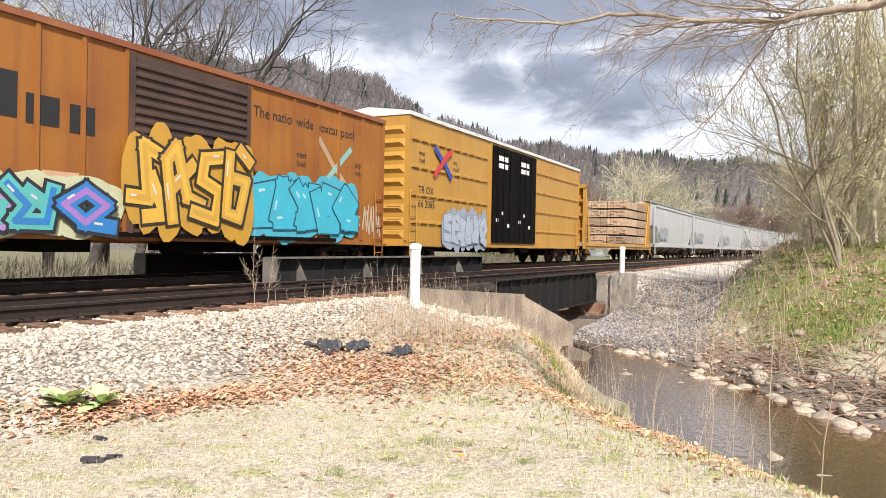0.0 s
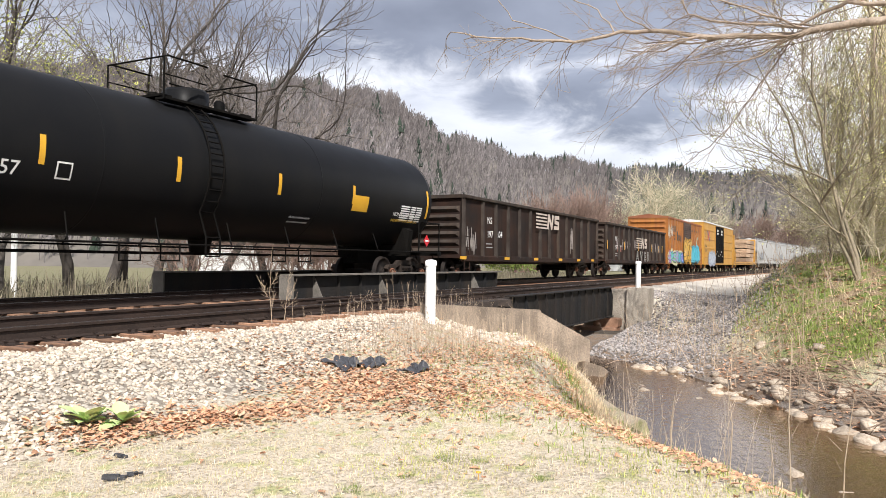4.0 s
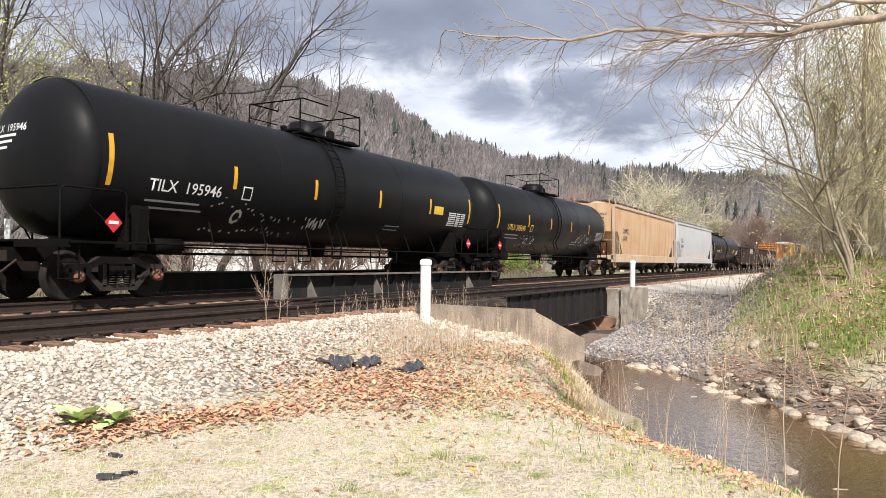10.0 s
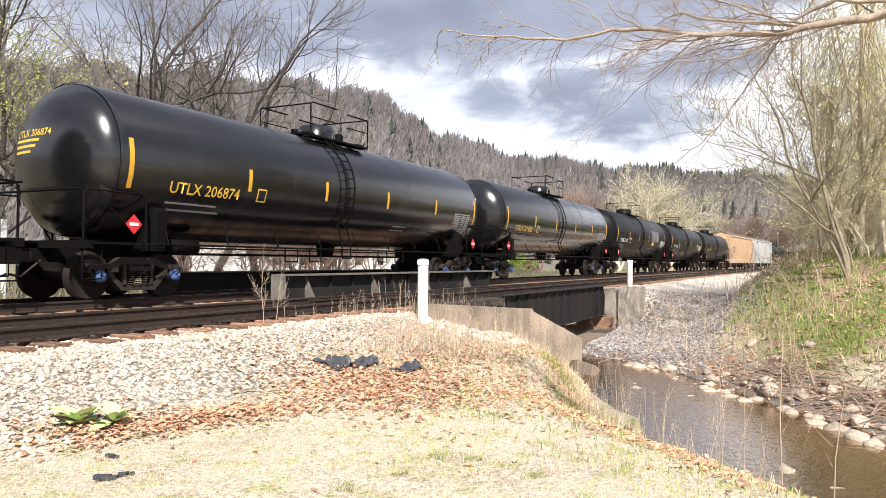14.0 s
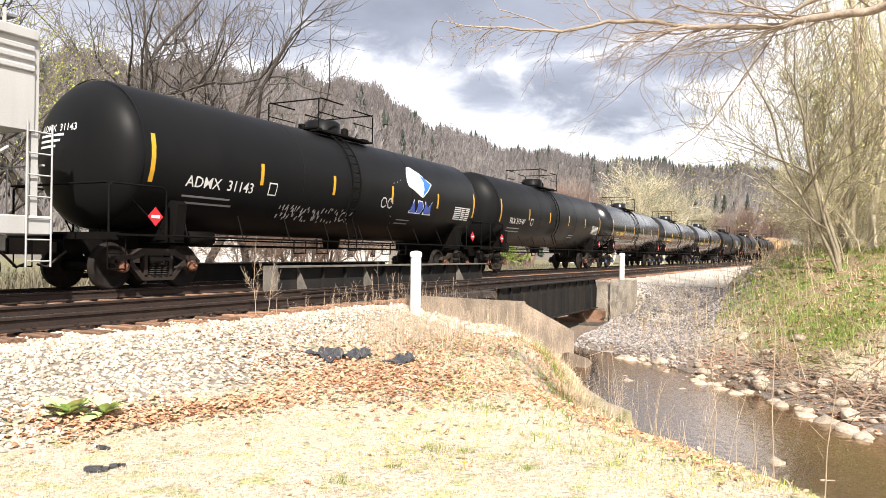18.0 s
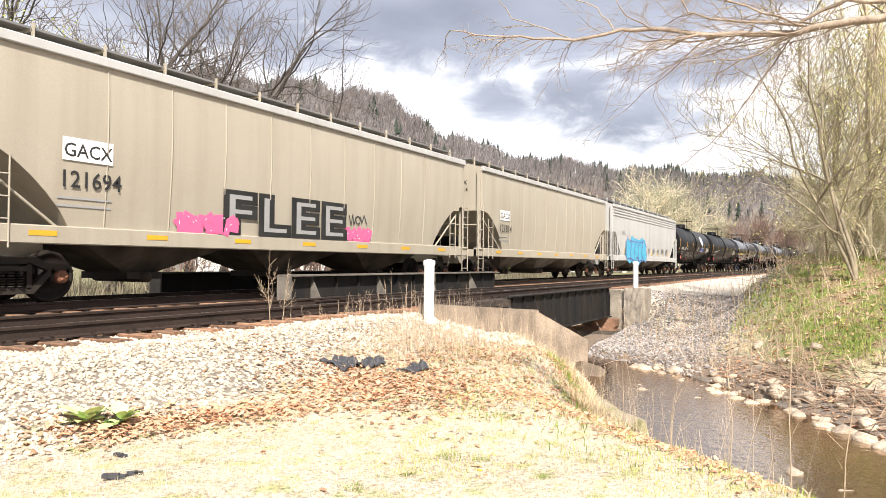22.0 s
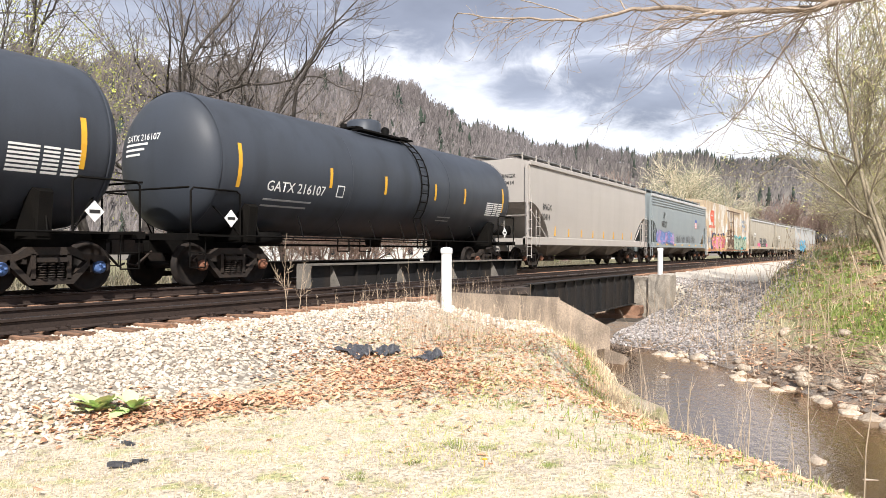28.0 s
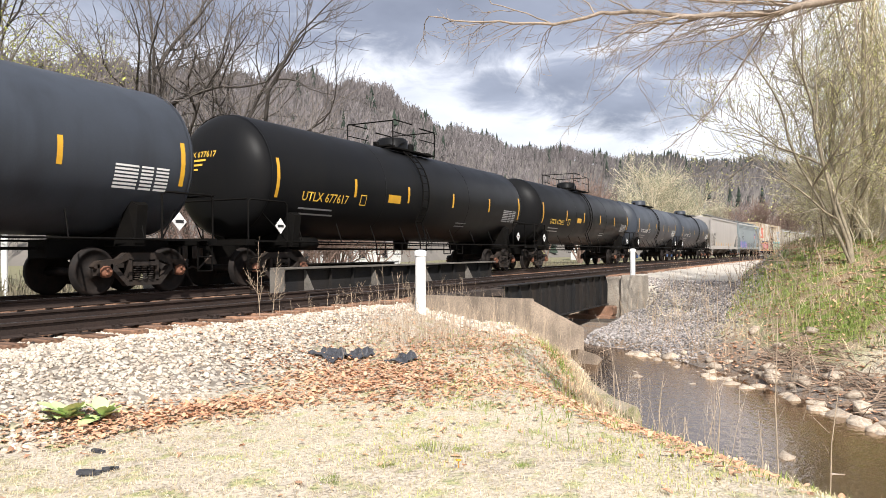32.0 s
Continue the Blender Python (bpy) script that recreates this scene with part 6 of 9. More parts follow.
def scrawls(k):
    def add(car, L2, r, zc):
        if k == 1:
            tank_scrawl(car, -4.2, -2.5, zc - 1.2, zc - 0.75, r, zc, (0.45, 0.45, 0.45), 71)
            tank_scrawl(car, 3.4, 5.6, zc - 1.0, zc - 0.45, r, zc, (0.42, 0.42, 0.42), 72)
        else:
            tank_scrawl(car, -4.3, -3.0, zc - 1.3, zc - 0.6, r, zc, (0.5, 0.5, 0.42), 74, 0.06)
            tank_scrawl(car, -2.9, -1.3, zc - 1.3, zc - 0.85, r, zc, (0.30, 0.30, 0.30), 75)
            tank_scrawl(car, -1.0, -0.2, zc - 1.1, zc - 0.85, r, zc, (0.55, 0.55, 0.55), 76)
        if k == 2:
            tank_plate(car, "orange_panel", L2 - 3.0, L2 - 2.35, zc - 0.35, zc - 0.08, YELLOW_LETTER, r, zc, "orange telephone panel with dark bars")
    return add


def grey_patch(car, L2, r, zc):
    tank_plate(car, "grey_patch", 3.05, 5.65, zc - 0.35, zc + 0.45, spray((0.11, 0.112, 0.12)), r, zc, "grey painted patch")
    tank_plate(car, "orange_panel", 3.35, 4.11, zc - 0.62, zc - 0.4, YELLOW_LETTER, r, zc, "orange panel with dark bars")


def yellow_panel(car, L2, r, zc):
    tank_plate(car, "yellow_panel", -2.1, -1.4, zc - 0.42, zc - 0.18, YELLOW_MARK, r, zc, "plain yellow panel")


def tank_patch(parent, name, pts, mat, r, zc, lift, label=""):
    """A flat painted shape, cut into thin strips and bent round the tank's near side."""
    cx, cz = sum(p[0] for p in pts) / len(pts), sum(p[1] for p in pts) / len(pts)
    b = Build()
    rings = [[(cx + (x - cx) * k / 4, cz + (z - cz) * k / 4) for x, z in pts] for k in (0.02, 1, 2, 3, 4)]
    n = len(pts)
    v = []
    for ring in rings:
        for x, z in ring:
            a = math.asin(max(-1, min(1, (z - zc) / r)))
            v.append((x, -math.cos(a) * (r + lift), zc + math.sin(a) * (r + lift)))
    b.add(v, [(i * n + k, i * n + (k + 1) % n, (i + 1) * n + (k + 1) % n, (i + 1) * n + k) for i in range(4) for k in range(n)])
    return part(name, b, mat, parent, label)


def blue_emblem(car, L2, r, zc):
    leaf = [(3.05, 3.06), (3.12, 3.34), (3.32, 3.56), (3.55, 3.60), (4.05, 3.44), (4.75, 3.12), (4.42, 2.86), (4.05, 2.62), (3.85, 2.68), (3.45, 2.84), (3.15, 2.92)]
    e = tank_patch(car, "emblem", leaf, WHITE_MARK, r, zc, 0.006, "white leaf emblem with a blue side")
    tank_patch(e, "emblem_field", [(4.02, 3.41), (4.68, 3.12), (4.4, 2.89), (4.05, 2.66), (4.16, 2.9), (4.18, 3.15)], spray((0.02, 0.17, 0.55)), r, zc, 0.010)
    blue = spray((0.05, 0.10, 0.42))
    for pts in ([(3.3, 2.12), (3.5, 2.5), (3.72, 2.12)], [(3.8, 2.12), (3.8, 2.5), (4.05, 2.48), (4.18, 2.31), (4.05, 2.14)], [(4.26, 2.12), (4.3, 2.5), (4.5, 2.3), (4.7, 2.5), (4.74, 2.12)]):
        cx, cz = sum(p[0] for p in pts) / len(pts), sum(p[1] for p in pts) / len(pts)
        rim = tank_patch(car, "emblem_letter", [(cx + (x - cx) * 1.2, cz + (z - cz) * 1.2) for x, z in pts], WHITE_MARK, r, zc, 0.006)
        tank_patch(rim, "emblem_letter_fill", pts, blue, r, zc, 0.010)
    tank_scrawl(car, -2.9, 0.3, zc - 1.1, zc - 0.75, r, zc, (0.5, 0.5, 0.5), 81)
    tank_scrawl(car, 1.5, 2.6, zc - 1.1, zc + 0.3, r, zc, (0.5, 0.5, 0.5), 82)


def orange_box(length):
    hb = 7.78
    posts = [-hb + 0.06, -6.5, -5.35, -4.25, -3.22, -2.35, -1.45, 1.95, 3.52, 4.49, 5.44, 6.6, hb - 0.06]
    car = box_car("box_car", length, 2 * hb, 4.42, ORANGE, "orange boxcar with colourful graffiti and a dark louvred door", RUST_ROOF, (-1.40, 1.85), DOOR_BROWN, posts, sill=0.80)
    y = -1.525
    # big name: heavy dark bars where the lettering stands
    for x0, w, z0, h in ((-6.3, 0.5, 3.45, 0.4), (-5.6, 0.6, 3.4, 0.5), (-4.75, 0.2, 3.4, 0.5), (-4.35, 0.2, 3.35, 0.75), (-4.2, 0.65, 2.75, 0.75), (-3.4, 0.6, 2.7, 0.5), (-2.6, 0.5, 2.65, 0.5)):
        flat_plate(car, "name_bar", x0, x0 + w, z0, z0 + h, BLACK_LETTER, y)
    for x0, x1, z0, z1 in ((-6.65, -6.4, 2.75, 3.3), (-6.4, -4.7, 3.05, 3.18), (-5.2, -4.7, 2.75, 2.88), (-4.85, -4.7, 2.75, 3.1)):
        flat_plate(car, "name_bar", x0, x1, z0, z1, DOOR_BROWN, y)
    side_text(car, "The nationwide boxcar pool", 2.05, 3.72, 0.36, BLACK_LETTER, y - 0.002, 1.0)
    for k, t in enumerate(("RB", "OX")):
        side_text(car, t, -6.55 + k * 0.8, 2.08, 0.36, BLACK_LETTER, y - 0.002)
    side_text(car, "next\nload", 3.65, 2.95, 0.22, BLACK_LETTER, y - 0.002)
    side_text(car, "any\nroad", 6.25, 2.95, 0.22, BLACK_LETTER, y - 0.002)
    b = Build()
    stroke(b, [(4.6, 3.5), (5.2, 2.9), (5.4, 2.75), (6.0, 2.25)], 0.16, y - 0.004)
    part("cross_mark", b, spray((0.45, 0.30, 0.18)), car)
    b = Build()
    stroke(b, [(6.0, 3.4), (5.35, 2.85), (4.7, 2.3)], 0.16, y - 0.006)
    part("cross_mark", b, spray((0.25, 0.45, 0.40)), car)
    graffiti(car, -7.4, -1.9, 0.85, 1.85, y - 0.04, [(0.34, 0.18, 0.50), (0.08, 0.42, 0.52), (0.10, 0.40, 0.12), (0.40, 0.26, 0.55), (0.10, 0.45, 0.42), (0.03, 0.20, 0.50)], outline=(0.02, 0.02, 0.03), halo=(0.55, 0.55, 0.35), letters=6, seed=41)
    graffiti(car, -1.3, 1.75, 0.98, 2.85, y - 0.11, [(0.70, 0.42, 0.06), (0.60, 0.34, 0.05)], outline=(0.03, 0.02, 0.01), halo=(0.52, 0.28, 0.035), letters=4, seed=42, marks=(0.62, 0.60, 0.56))
    graffiti(car, 2.0, 6.1, 0.95, 2.35, y - 0.04, [(0.05, 0.42, 0.55)], outline=(0.015, 0.07, 0.12), halo=(0.07, 0.40, 0.52), letters=5, seed=43, fat=0.55, marks=(0.35, 0.62, 0.68))
    scrawl(car, -7.4, -5.6, 2.9, 3.9, y, (0.62, 0.55, 0.45), seed=44, width=0.05)
    scrawl(car, 6.3, 7.6, 1.0, 1.9, y, (0.50, 0.40, 0.28), seed=45, width=0.06)
    flat_plate(car, "patch", -3.1, -2.4, 1.57, 1.95, spray((0.60, 0.36, 0.22)), y, "paler repaint patch")
    return car


def yellow_box(length):
    hb = 9.35
    posts = [-hb + 0.06, -2.75, 2.5, hb - 0.06]
    car = box_car("box_car", length, 2 * hb, 4.98, YELLOW_BOX, "golden yellow high boxcar with a black plug door", PALE_ROOF, None, None, posts, sill=0.78)
    y = -1.525
    # rows of short stiffening ribs
    for i in range(30):
        x = -hb + 0.45 + i * (2 * hb - 0.9) / 29
        if -2.9 < x < 2.7:
            continue
        for z in (1.55, 2.45, 3.35, 4.25):
            part("side_rib", Build().bevel_box(x - 0.24, x + 0.24, y - 0.055, y + 0.01, z - 0.05, z + 0.05, 0.015), YELLOW_BOX, car)
    for k, x0 in enumerate((-2.6, -0.1)):
        d = part("door", Build().box(x0, x0 + 2.45, y - 0.07, y, 0.95, 4.85), BLACK_STEEL, car, "black plug door")
        for xx in (x0 + 0.4, x0 + 1.05, x0 + 1.75):
            part("lock_rod", Build().tube([(xx, y - 0.10, 1.0), (xx, y - 0.10, 4.8)], 0.02, 5), BLACK_STEEL, d)
        for z in (4.0, 4.3):
            part("door_label", Build().box(x0 + 0.5, x0 + 1.5, y - 0.078, y - 0.072, z, z + 0.2), WHITE_MARK, d)
        for xx, z in ((x0 + 0.3, 1.8), (x0 + 0.9, 2.1), (x0 + 1.5, 1.6)):
            part("door_label", Build().box(xx, xx + 0.25, y - 0.078, y - 0.072, z, z + 0.14), WHITE_MARK, d)
    side_text(car, "next\nload", -8.65, 3.75, 0.24, BLACK_LETTER, y - 0.003)
    side_text(car, "any\nroad", -6.1, 3.7, 0.24, BLACK_LETTER, y - 0.003)
    side_text(car, "TB OX", -8.65, 2.5, 0.36, BLACK_LETTER, y - 0.003)
    side_text(car, "66 2065", -8.65, 2.05, 0.36, BLACK_LETTER, y - 0.003)
    for pts, c, dy in (([(-7.6, 4.1), (-7.1, 3.75), (-6.9, 3.65), (-6.4, 3.2)], (0.03, 0.06, 0.35), 0.004), ([(-6.4, 4.1), (-6.9, 3.8), (-7.1, 3.6), (-7.6, 3.2)], (0.55, 0.04, 0.04), 0.007)):
        b = Build()
        stroke(b, pts, 0.20, y - 0.06 - dy)
        part("cross_mark", b, spray(c), car)
    graffiti(car, -6.8, -3.4, 0.75, 1.98, y - 0.06, [(0.40, 0.45, 0.52)], outline=(0.18, 0.22, 0.30), halo=(0.30, 0.34, 0.42), letters=6, seed=51, fat=0.5)
    return car


def lumber_flat(length):
    car = thing("flat_car", "yellow bulkhead flat car with stacked lumber", "flat car", "cars of the freight train")
    half = length / 2
    d = Build().box(-half + 0.5, half - 0.5, -1.45, 1.45, 0.95, 1.15)
    part("deck", d, LUMBER, car)
    s = Build()
    for sgn in (-1, 1):
        s.bevel_box(-half + 0.5, half - 0.5, *sorted((sgn * 1.42, sgn * 1.52)), 0.78, 1.12, 0.02)
    part("side_sill", s, YELLOW_BOX, car)
    for sgn in (-1, 1):
        x = sgn * (half - 1.0)
        b = Build()
        for yy in (-1.4, -0.5, 0.5, 1.4):
            b.box(*sorted((x, x + sgn * 0.25)), yy - 0.08, yy + 0.08, 1.1, 4.3)
        b.box(*sorted((x - sgn * 0.05, x)), -1.45, 1.45, 1.15, 4.3)
        b.box(*sorted((x, x + sgn * 0.3)), -1.48, 1.48, 4.2, 4.4)
        for z in (1.9, 2.7, 3.5):
            b.box(*sorted((x, x + sgn * 0.2)), -1.45, 1.45, z - 0.06, z + 0.06)
        for yy in (-1.4, 1.4):
            b.tube([(x, yy, 4.2), (x - sgn * 0.9, yy, 1.15)], 0.06, 5)
        part("bulkhead", b, YELLOW_BOX, car, "tall yellow end bulkhead")
        st = Build()
        for yy in (-1.58, 1.58):
            ladder(st, sgn * (half - 0.85), yy, 0.5, 2.4, 0.42, 0.4)
        part("ladder", st, YELLOW_BOX, car)
    part("stripe", Build().box(-half + 0.9, half - 0.9, -1.527, -1.52, 0.86, 0.94), DOOR_BROWN, car)
    add_truck(car, -half + 2.1)
    add_truck(car, half - 2.1)
    add_couplers(car, half)
    rnd = random.Random(5)
    for xi, (x0, x1) in enumerate(((1.6, 4.9), (5.0, 8.3))):
        z = 1.2
        for k in range(5):
            h = 0.55
            for yi, (y0, y1) in enumerate(((-1.35, -0.02), (0.02, 1.35))):
                b = Build()
                for r in range(5):
                    for q in range(6):
                        ww = (y1 - y0) / 6
                        dx = rnd.uniform(-0.05, 0.05)
                        b.box(x0 + dx, x1 + dx, y0 + q * ww + 0.008, y0 + (q + 1) * ww - 0.008, z + r * 0.1 + 0.004, z + r * 0.1 + 0.096)
                part("lumber_bundle", b, LUMBER, car, "strapped bundle of sawn boards")
            z += h + 0.06
    return car


def brown_gondola(length, top, a, n1, n2, posts, k):
    body = length - 1.5
    car = gondola("gondola_car", length, body, top, GON_BROWN, "dark brown steel gondola car" + (" covered in white scrawls" if k == 1 else " with a white bar emblem"), posts)
    y = -1.503
    hb = body / 2
    z = 2.25 if k == 1 else 2.35
    x = -5.64 if k == 2 else -5.5
    z -= 0.1
    side_text(car, "NS", x, z + 0.0, 0.36, WHITE_MARK, y - 0.002)
    side_text(car, n1, x, z - 0.52, 0.36, WHITE_MARK, y - 0.002)
    side_text(car, n2, x + 0.89, z - 0.50, 0.36, WHITE_MARK, y - 0.002)
    small_print(car, x - 0.1, z - 0.75, 0.7, 2, GREY_MARK, y=y)
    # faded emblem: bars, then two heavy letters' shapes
    ex = -0.75 if k == 1 else -0.82
    z += 0.1
    zo = 0.0 if k == 1 else 0.4
    for i in range(5):
        flat_plate(car, "emblem_bar", ex, ex + 1.4, z - 0.45 + zo + i * 0.15, z - 0.38 + zo + i * 0.15, spray((0.50, 0.42, 0.36)), y - 0.12)
    eb = Build()
    stroke(eb, [(ex + 1.5, z + zo - 0.36), (ex + 1.62, z + zo + 0.16), (ex + 2.0, z + zo - 0.36), (ex + 2.15, z + zo + 0.16)], 0.20, y - 0.115)
    stroke(eb, [(ex + 2.95, z + zo + 0.15), (ex + 2.45, z + zo + 0.13), (ex + 2.45, z + zo - 0.08), (ex + 2.9, z + zo - 0.12), (ex + 2.88, z + zo - 0.34), (ex + 2.35, z + zo - 0.34)], 0.17, y - 0.119)
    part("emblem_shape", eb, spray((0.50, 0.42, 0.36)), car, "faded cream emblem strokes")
    if k == 1:
        block_letters(car, "AVER", -0.75, 0.98, 0.86, y - 0.114, (0.016, 0.012, 0.010), (0.50, 0.48, 0.45), 1.28, 0.03, 1.7)
        for i, xx in enumerate((-5.2, -3.9, -2.7, -1.2, 4.2, 5.3, 6.2)):
            scrawl(car, xx, xx + 0.8, 1.6, 2.3, y, (0.36, 0.30, 0.29), seed=100 + i, width=0.05)
        flat_plate(car, "patch", -5.0, -4.1, 1.5, 1.8, spray((0.22, 0.07, 0.05)), y, "red-brown repaint patch")
        for xx in (-hb + 0.4, -3.9, -0.3, 3.7, 6.0, 7.2):
            flat_plate(car, "reflective_tape", xx, xx + 0.12, 1.62, 2.12, YELLOW_MARK, y - 0.12, "yellow reflective tape")
    else:
        for xx in (-hb + 0.15, -4.2, -1.0, 2.2, 5.0, 7.4):
            flat_plate(car, "reflective_tape", xx, xx + 0.5, 0.88, 0.99, YELLOW_MARK, y - 0.11, "yellow reflective tape")
        scrawl(car, -hb + 0.6, -hb + 1.6, 1.1, 2.0, y, (0.28, 0.25, 0.23), seed=131, width=0.06)
        scrawl(car, 4.2, 4.6, 1.3, 2.5, y, (0.32, 0.28, 0.26), seed=132)
    return car


SEAM_GRIME = material("grimy_panel_seam", (0.30, 0.225, 0.155), 0.8, amount=0.7, scale=3.0)
RUSTY_HARDWARE = material("rust_brown_hardware", (0.13, 0.075, 0.045), 0.8, amount=0.8, second=(0.04, 0.028, 0.022), scale=4, bump=0.3)


def white_reefer(length):
    hb = 11.38
    posts = [-hb + 0.05, hb - 0.05]
    car = box_car("refrigerator_car", length, 2 * hb, 4.95, REEFER, "white refrigerator boxcar with peeling rusty paint and graffiti", REEFER, None, None, posts, sill=0.78, overhang=0.02)
    y = -1.525
    for i in range(17):
        x = -hb + 1.25 + i * 1.22
        if -2.1 < x < 2.0:
            continue
        part("panel_seam", Build().box(x - 0.012, x + 0.012, y - 0.008, y, 1.0, 4.85), SEAM_GRIME, car)
    d = part("door", Build().box(-1.95, 1.8, y - 0.07, y, 0.92, 4.75), REEFER, car, "wide plug door with worn hardware")
    for xx in (-1.6, -0.6, 0.4, 1.4):
        part("lock_rod", Build().tube([(xx, y - 0.11, 0.95), (xx, y - 0.11, 4.7)], 0.028, 6), RUSTY_HARDWARE, d)
    for z in (0.98, 2.2, 4.65):
        part("door_rail", Build().box(-2.1, 5.4 if z > 4 else 2.0, y - 0.10, y - 0.072, z - 0.05, z + 0.05), RUSTY_HARDWARE, d)
    for x0, x1, z in ((-1.9, 1.75, 1.45), (-1.9, 1.75, 2.75), (-1.9, 0.2, 1.85), (-0.3, 1.75, 3.6)):
        part("door_bar", Build().tube([(x0, y - 0.10, z), (x1, y - 0.10, z)], 0.03, 6), RUSTY_HARDWARE, d)
    for x0, z0, ww, hh in ((-1.35, 1.2, 0.5, 0.7), (-0.45, 1.5, 0.6, 0.9), (0.55, 1.15, 0.55, 0.8), (-1.7, 2.3, 0.35, 0.5), (1.2, 2.3, 0.4, 0.45), (-0.2, 2.5, 0.3, 0.4)):
        part("lock_case", Build().bevel_box(x0, x0 + ww, y - 0.13, y - 0.07, z0, z0 + hh, 0.02), RUSTY_HARDWARE, d, "rust-brown lock casing")
    for k in range(3):
        part("door_print", Build().box(-0.9, -0.35, y - 0.076, y - 0.071, 3.0 + k * 0.1, 3.05 + k * 0.1), spray((0.5, 0.10, 0.05)), d)
    # red emblem with a white star, then bars where the company name stands
    red = spray((0.62, 0.08, 0.02))
    ring = [(-8.95 + 0.55 * math.cos(a), 3.82 + 0.52 * math.sin(a)) for a in [math.pi / 2 + k * math.pi / 10 for k in range(11)]]
    eb = Build()
    fan(eb, ring + [(-8.42, 3.30), (-8.42, 4.34)], y - 0.004)
    eb.add([(-8.42, y - 0.004, 3.05), (-7.95, y - 0.004, 3.05), (-7.95, y - 0.004, 4.12), (-7.82, y - 0.004, 4.12), (-7.82, y - 0.004, 4.34), (-8.42, y - 0.004, 4.34)], [(0, 1, 2, 5), (2, 3, 4, 5)])
    e = part("emblem", eb, red, car, "orange-red emblem with a white snowflake")
    sb = Build()
    for k in range(3):
        a = k * math.pi / 3
        stroke(sb, [(-8.85 + 0.28 * math.cos(a), 3.86 + 0.28 * math.sin(a)), (-8.85 - 0.28 * math.cos(a), 3.86 - 0.28 * math.sin(a))], 0.07, y - 0.009 - 0.001 * k)
    part("snowflake", sb, WHITE_MARK, e)
    for k in range(10):
        if k != 4:
            flat_plate(car, "name_bar", -9.9 + k * 0.265, -9.7 + k * 0.265, 2.8, 3.04, red, y)
    side_text(car, "CRYX", -9.35, 2.3, 0.32, red, y - 0.003)
    side_text(car, "4002", -9.3, 1.82, 0.32, red, y - 0.003)
    blue = spray((0.03, 0.20, 0.42))
    for k, t in enumerate(("Protecting Today's", "Perishables", "For Tomorrow")):
        side_text(car, t, 6.65 + 0.6 * (k > 0), 3.8 - 0.5 * k, 0.40, blue, y - 0.003, 0.92)
    graffiti(car, -8.7, -2.9, 0.85, 2.3, y - 0.004, [(0.42, 0.07, 0.11), (0.55, 0.17, 0.26), (0.60, 0.24, 0.30), (0.40, 0.06, 0.10)], outline=(0.58, 0.44, 0.05), halo=(0.018, 0.022, 0.085), letters=4, seed=67)
    graffiti(car, 2.3, 9.4, 0.85, 2.2, y - 0.004, [(0.30, 0.38, 0.27), (0.36, 0.42, 0.30)], outline=(0.02, 0.05, 0.04), halo=(0.06, 0.45, 0.50), letters=6, seed=68)
    scrawl(car, -10.6, -9.4, 1.2, 2.2, y, (0.20, 0.20, 0.22), seed=69, width=0.07)
    flat_plate(car, "sill_stripe", -hb, hb, 0.80, 0.93, spray((0.42, 0.17, 0.085)), y - 0.018, "faded salmon stripe along the sill")
    for xx in (-10.0, -6.0, -1.0, 5.2, 9.6):
        flat_plate(car, "reflective_tape", xx, xx + 0.5, 0.95, 1.07, YELLOW_MARK, y - 0.02, "yellow reflective tape")
    return car


build_train()

# ---- hills, woods and trees ----
BARK_DARK = material("dark_grey_bark", (0.055, 0.046, 0.040), 0.9, amount=0.6, second=(0.10, 0.084, 0.068), scale=4, bump=0.4)
TWIG_GREY = material("grey_brown_twigs", (0.20, 0.17, 0.15), 0.9, amount=0.6, second=(0.11, 0.09, 0.078), scale=3, rand=0.3)
BARK_TAN = material("pale_tan_bark", (0.68, 0.60, 0.45), 0.9, amount=0.7, second=(0.48, 0.40, 0.28), scale=5, bump=0.4, rand=0.25)
BARK_OLIVE = material("olive_brown_bark", (0.46, 0.40, 0.27), 0.9, amount=0.7, second=(0.22, 0.175, 0.115), scale=5, bump=0.4, rand=0.25)
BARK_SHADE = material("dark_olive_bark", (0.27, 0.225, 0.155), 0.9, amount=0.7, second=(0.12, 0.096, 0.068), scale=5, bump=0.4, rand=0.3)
BARK_LIMB = material("smooth_grey_tan_bark", (0.36, 0.285, 0.22), 0.8, amount=0.7, second=(0.18, 0.14, 0.105), scale=7, bump=0.35)
BUDS = material("yellow_green_buds", (0.56, 0.54, 0.22), 0.8, amount=0.6, second=(0.46, 0.47, 0.17), scale=3, island=0.35)
SPRING_BUDS = material("fresh_yellow_green_buds", (0.42, 0.44, 0.10), 0.8, amount=0.6, second=(0.32, 0.36, 0.07), scale=3, island=0.35)
PALE_BUDS = material("pale_green_catkins", (0.30, 0.31, 0.19), 0.8, amount=0.6, second=(0.27, 0.25, 0.18), scale=2, island=0.35)
REED_TWIGS = material("reddish_brown_twigs", (0.26, 0.175, 0.14), 0.9, amount=0.6, second=(0.18, 0.125, 0.10), scale=2, rand=0.2)
# ridge floor and bare trees: colours lightened to paint in distance haze
WOODS = material("bare_woodland_floor", (0.175, 0.155, 0.13), 0.95, amount=0.8, scale=0.05, fine=0.6, second=(0.115, 0.104, 0.092))
FAR_BARE = material("haze_pale_bare_trees", (0.165, 0.148, 0.148), 0.95, amount=0.6, scale=0.02, fine=0.2, second=(0.085, 0.071, 0.068), island=0.4)
